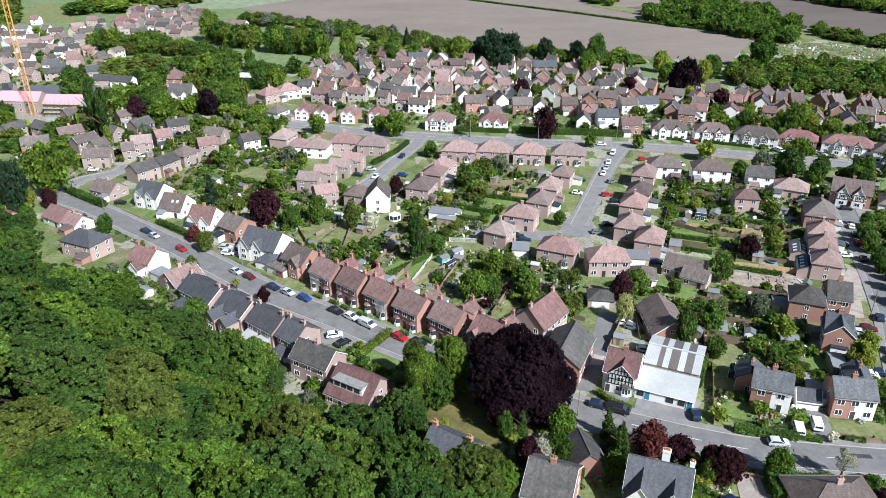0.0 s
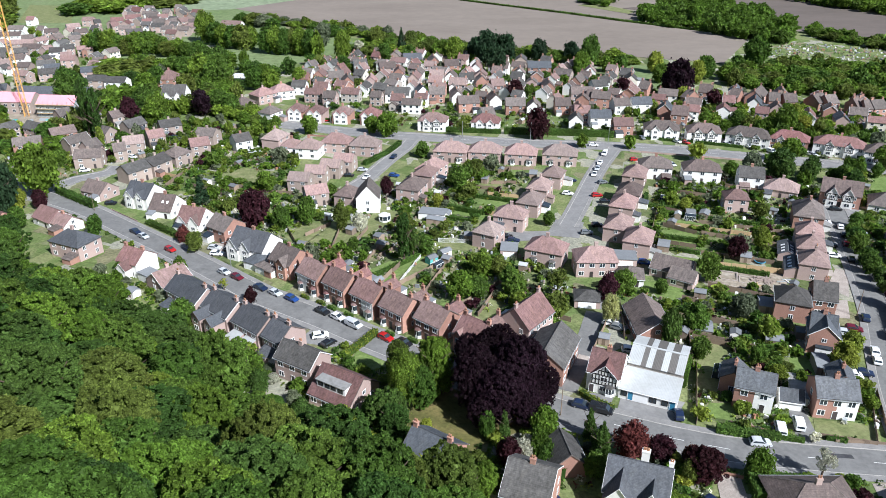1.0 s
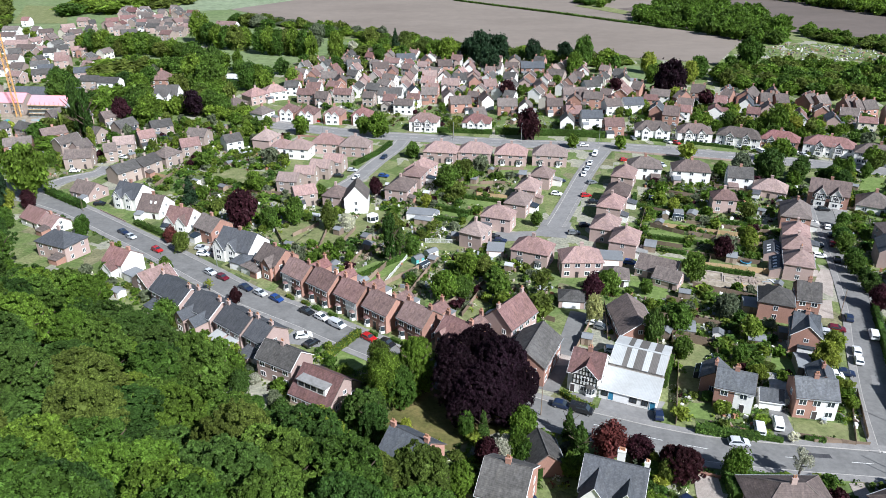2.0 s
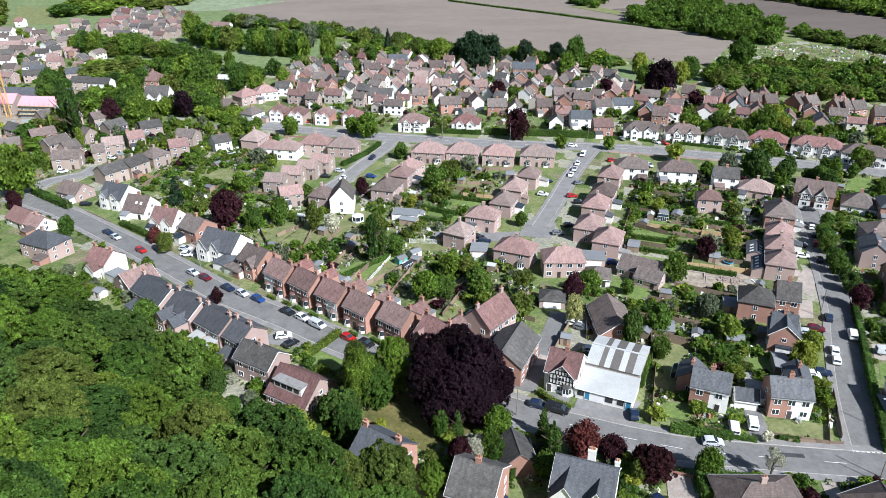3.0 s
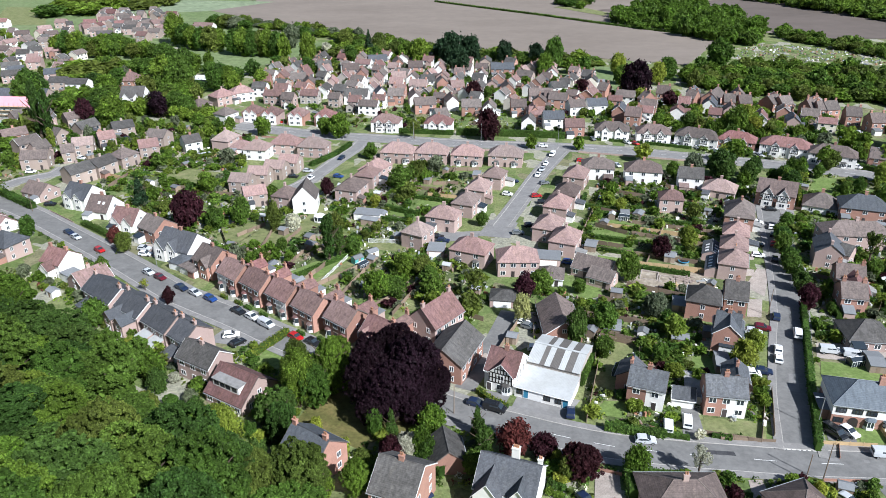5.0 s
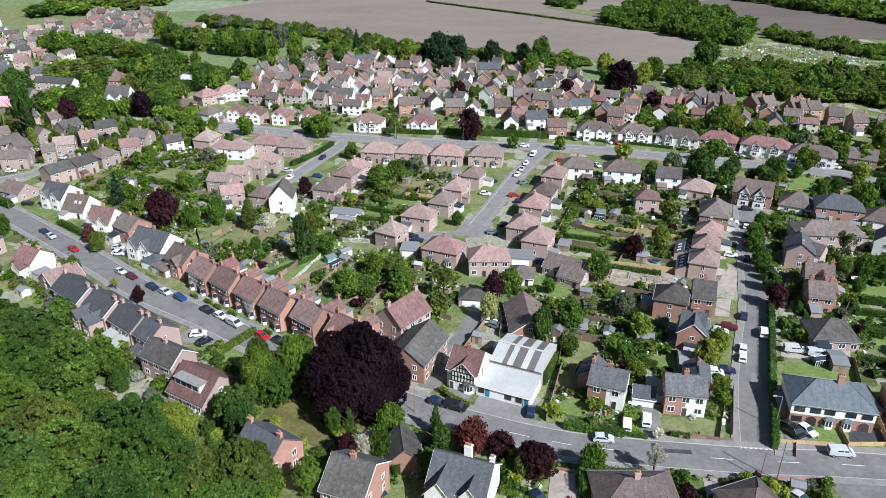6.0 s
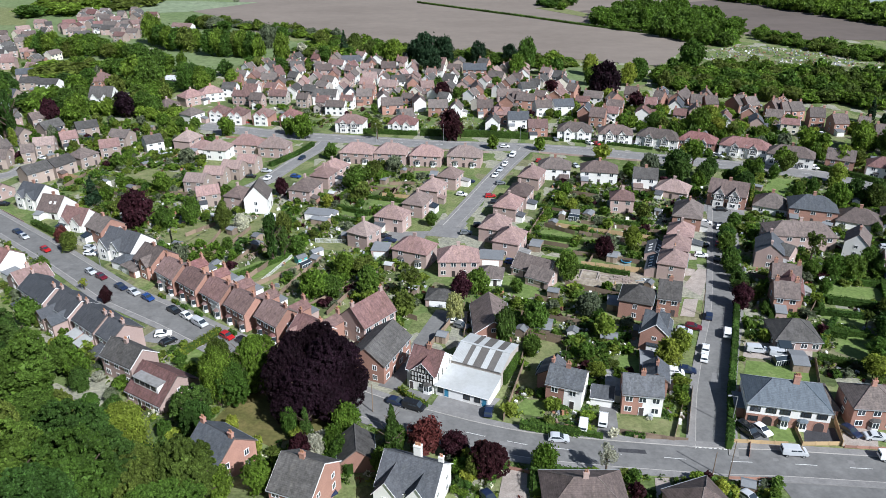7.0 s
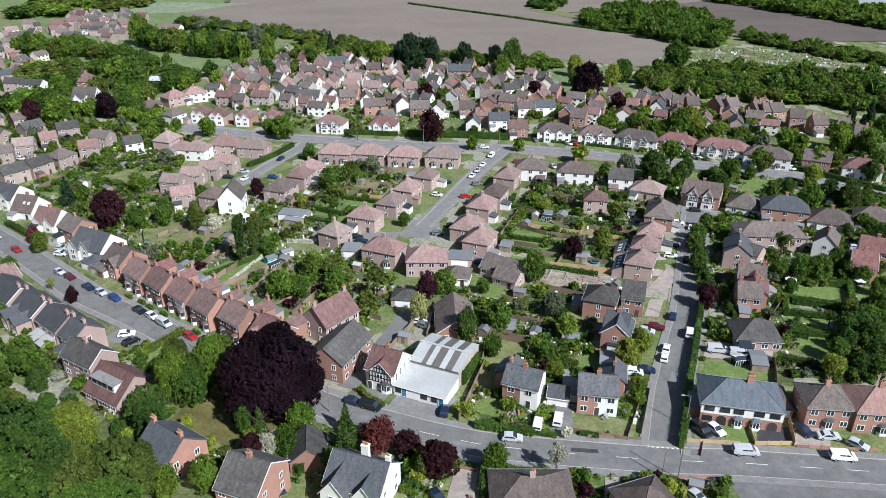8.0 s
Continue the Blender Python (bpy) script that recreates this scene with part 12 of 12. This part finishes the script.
car(-54.7, 357.9, -70, "red", "hatch", "parked on a drive")
car(-23.1, 349.4, -70, "white", "hatch", "parked on a drive")
car(95.2, 325.4, -70, "grey", "hatch", "parked on a drive")
car(121.9, 319.8, -70, "navy", "hatch", "parked on a drive")
car(139.3, 311.9, -70, "white", "hatch", "parked on a drive")
car(-79.5, 304.9, 20, "silver", "hatch", "parked on a drive")
car(-91.6, 286.3, -30, "navy", "hatch", "parked on a drive")
car(-141.4, 280.7, 10, "white", "hatch", "parked on a drive")
car(19.7, 301.1, -70, "silver", "hatch", "parked on a drive")
car(32.9, 298.6, -70, "navy", "hatch", "parked on a drive")
car(48.1, 295.4, -70, "white", "hatch", "parked on a drive")
car(98.1, 286.7, -70, "silver", "hatch", "parked on a drive")
car(32.2, 121.8, -24.5, "navy", "hatch")
car(35.9, 120.1, -24.5, "black", "van")
car(64.4, 109.7, -5.8, "silver", "hatch")
car(73.2, 301.6, -111.9, "white", "van")
car(68.8, 289.2, -111.9, "white", "hatch")
car(66.3, 281.7, -111.9, "silver", "hatch")
car(63.7, 274.5, -111.9, "white", "hatch")
car(65.1, 265, 20, "grey", "hatch")
car(60.2, 250.5, 10, "red", "hatch")
car(-17.5, 298.1, -109, "navy", "hatch")
car(-26.6, 271.5, -109, "white", "hatch")
car(134.3, 219.6, 69.1, "white", "hatch")
car(131.8, 212.5, 69.1, "black", "hatch")
car(128.7, 204.8, 69.1, "maroon", "hatch")
car(124.3, 193.2, 69.1, "black", "hatch")
car(124.5, 180.3, 69.1, "grey", "hatch")
car(110, 157.9, 69.1, "navy", "hatch")
car(111.6, 149.3, 69.1, "white", "van")
car(104, 142.5, 69.1, "white", "hatch")
car(102.4, 138.5, 69.1, "white", "hatch")
car(108.5, 105.3, -5.8, "silver", "van")
car(126.2, 103.7, -5.8, "white", "van")
car(141, 236.2, -10, "black", "hatch", "parked on a drive")
car(131.3, 223.9, -15, "white", "hatch", "parked on a drive")
car(120.5, 195.8, -15, "white", "hatch", "parked on a drive")
car(123.5, 204.3, -15, "black", "hatch", "parked on a drive")
car(104.3, 152.5, -20, "maroon", "hatch", "parked on a drive")
car(101.4, 150.6, -20, "silver", "hatch", "parked on a drive")
car(96.8, 133.4, -15, "navy", "hatch", "parked on a drive")
car(93.4, 132.4, -10, "white", "van", "parked on a drive")
car(115.8, 141.7, -10, "silver", "van", "parked on a drive")
car(120.5, 140, -10, "silver", "van", "parked on a drive")
car(102.1, 111.6, -65, "black", "van", "parked on a drive")
car(105.1, 111.9, -65, "white", "hatch", "parked on a drive")
car(126.5, 109.8, -5, "silver", "saloon", "parked on a drive")
car(122.4, 111.4, -65, "navy", "hatch", "parked on a drive")
car(130.9, 107.2, -45, "silver", "hatch", "parked on a drive")
car(21.6, 94.3, -50, "navy", "hatch", "parked on a drive")
car(95.1, 92.6, -60, "silver", "hatch", "parked on a drive")
car(47.2, 143.1, -10, "white", "hatch", "parked on a drive")
car(49.8, 92.9, -60, "navy", "hatch", "parked on a drive")
car(180, 201.7, -10, "silver", "hatch", "parked on a drive")
car(223.8, 334.6, -20, "white", "hatch", "parked on a drive")
car(179.6, 296, -60, "white", "hatch", "parked on a drive")
car(195.4, 283.5, -60, "white", "van", "parked on a drive")
car(160.8, 301.7, -60, "white", "hatch", "parked on a drive")
car(162.7, 300.1, -60, "silver", "hatch", "parked on a drive")
car(126.5, 250.3, -10, "white", "van", "parked on a drive")
car(131.1, 251.5, 60, "white", "van", "parked on a drive")
village_trees([(133.1, 284.6), (222.1, 259.5), (274.5, 353.3), (153.1, 364.7)], 60)
undergrowth([(216.4, 490.6), (342, 442.8), (385.8, 517.5), (257.9, 569.8)], 500)
finish_planting()
shed(67, 151.9, -15, 5, 4)
shed(61.3, 149.8, 60, 2.5, 2.5)
shed(81.8, 147.6, -15, 5, 3)
shed(90.1, 149.7, -15, 2.5, 3)
shed(72, 170, -20, 2.5, 3)
shed(71.3, 202.5, -20, 5, 3.5)
shed(93.1, 193.7, -20, 4, 3)
shed(49.2, 142.7, -20, 3, 3)
shed(-16.8, 209.8, -30, 3, 2.2)
shed(-15.2, 203.3, -30, 2.6, 3.2)
shed(14.6, 268.5, -30, 2.5, 3)
shed(19.9, 266.5, -20, 3, 2.4)
shed(12.7, 251.3, 70, 3, 4)
shed(11.8, 210.6, -10, 3, 3)
shed(39.3, 273.2, -10, 5, 3)
shed(88.2, 230.6, -10, 4, 3)
shed(79.4, 221.8, 60, 2.5, 2.5)
shed(92.7, 229.6, 60, 3, 4)
shed(-26.3, 215.7, -30, 2.5, 2.5)
shed(-14.6, 177, 50, 2.2, 3)
shed(87.2, 163.8, -15, 5, 4)
shed(96.4, 150.2, -15, 3, 2.5)
shed(81.9, 146.3, -15, 3, 4)
shed(122.9, 136.1, -10, 6, 3.5)
shed(88.3, 136.2, -12, 6, 3)
shed(4.6, 192.1, -30, 2.5, 2.5)
shed(41.9, 147.2, -20, 2.5, 2.5)
shed(1.2, 224.8, -20, 3, 6)
pole(93.5, 98.4, 9, "brown wooden telegraph pole beside the road", "telegraph_pole", False, 0, "timber")
pole(99.7, 113.8, 7.5, "grey steel street lamp beside the road", "street_lamp", True, 180, "steel")
pole(-58.6, 190.4, 8, "grey steel street lamp beside the road", "street_lamp", True, -130, "steel")
pole(-49.2, 336.3, 9, "grey steel street lamp beside the road", "street_lamp", True, -90, "steel")
pole(-20.4, 328.6, 9, "grey steel street lamp beside the road", "street_lamp", True, -90, "steel")
pole(12.5, 323.9, 9, "grey steel street lamp beside the road", "street_lamp", True, -90, "steel")
pole(43.4, 321.9, 9, "grey steel street lamp beside the road", "street_lamp", True, -90, "steel")
pole(77.9, 317.3, 9, "grey steel street lamp beside the road", "street_lamp", True, -90, "steel")
pole(108.6, 311.1, 9, "grey steel street lamp beside the road", "street_lamp", True, -90, "steel")
pole(167.9, 288.7, 9, "grey steel street lamp beside the road", "street_lamp", True, -90, "steel")
pole(90.7, 98.9, 6, "brown wooden telegraph pole beside the road", "telegraph_pole", False, 0, "timber")
pole(27.4, 119.1, 7, "brown wooden telegraph pole beside the road", "telegraph_pole", False, 0, "timber")
pole(-118.9, 237.3, 7, "brown wooden telegraph pole beside the road", "telegraph_pole", False, 0, "timber")
pole(108.6, 159.5, 8, "brown wooden telegraph pole beside the road", "telegraph_pole", False, 0, "timber")
pole(202.3, 284.3, 9, "grey steel street lamp beside the road", "street_lamp", True, -90, "steel")
pole(172.3, 304.1, 9, "grey steel street lamp beside the road", "street_lamp", True, -90, "steel")
pole(194.7, 299.9, 9, "grey steel street lamp beside the road", "street_lamp", True, -90, "steel")
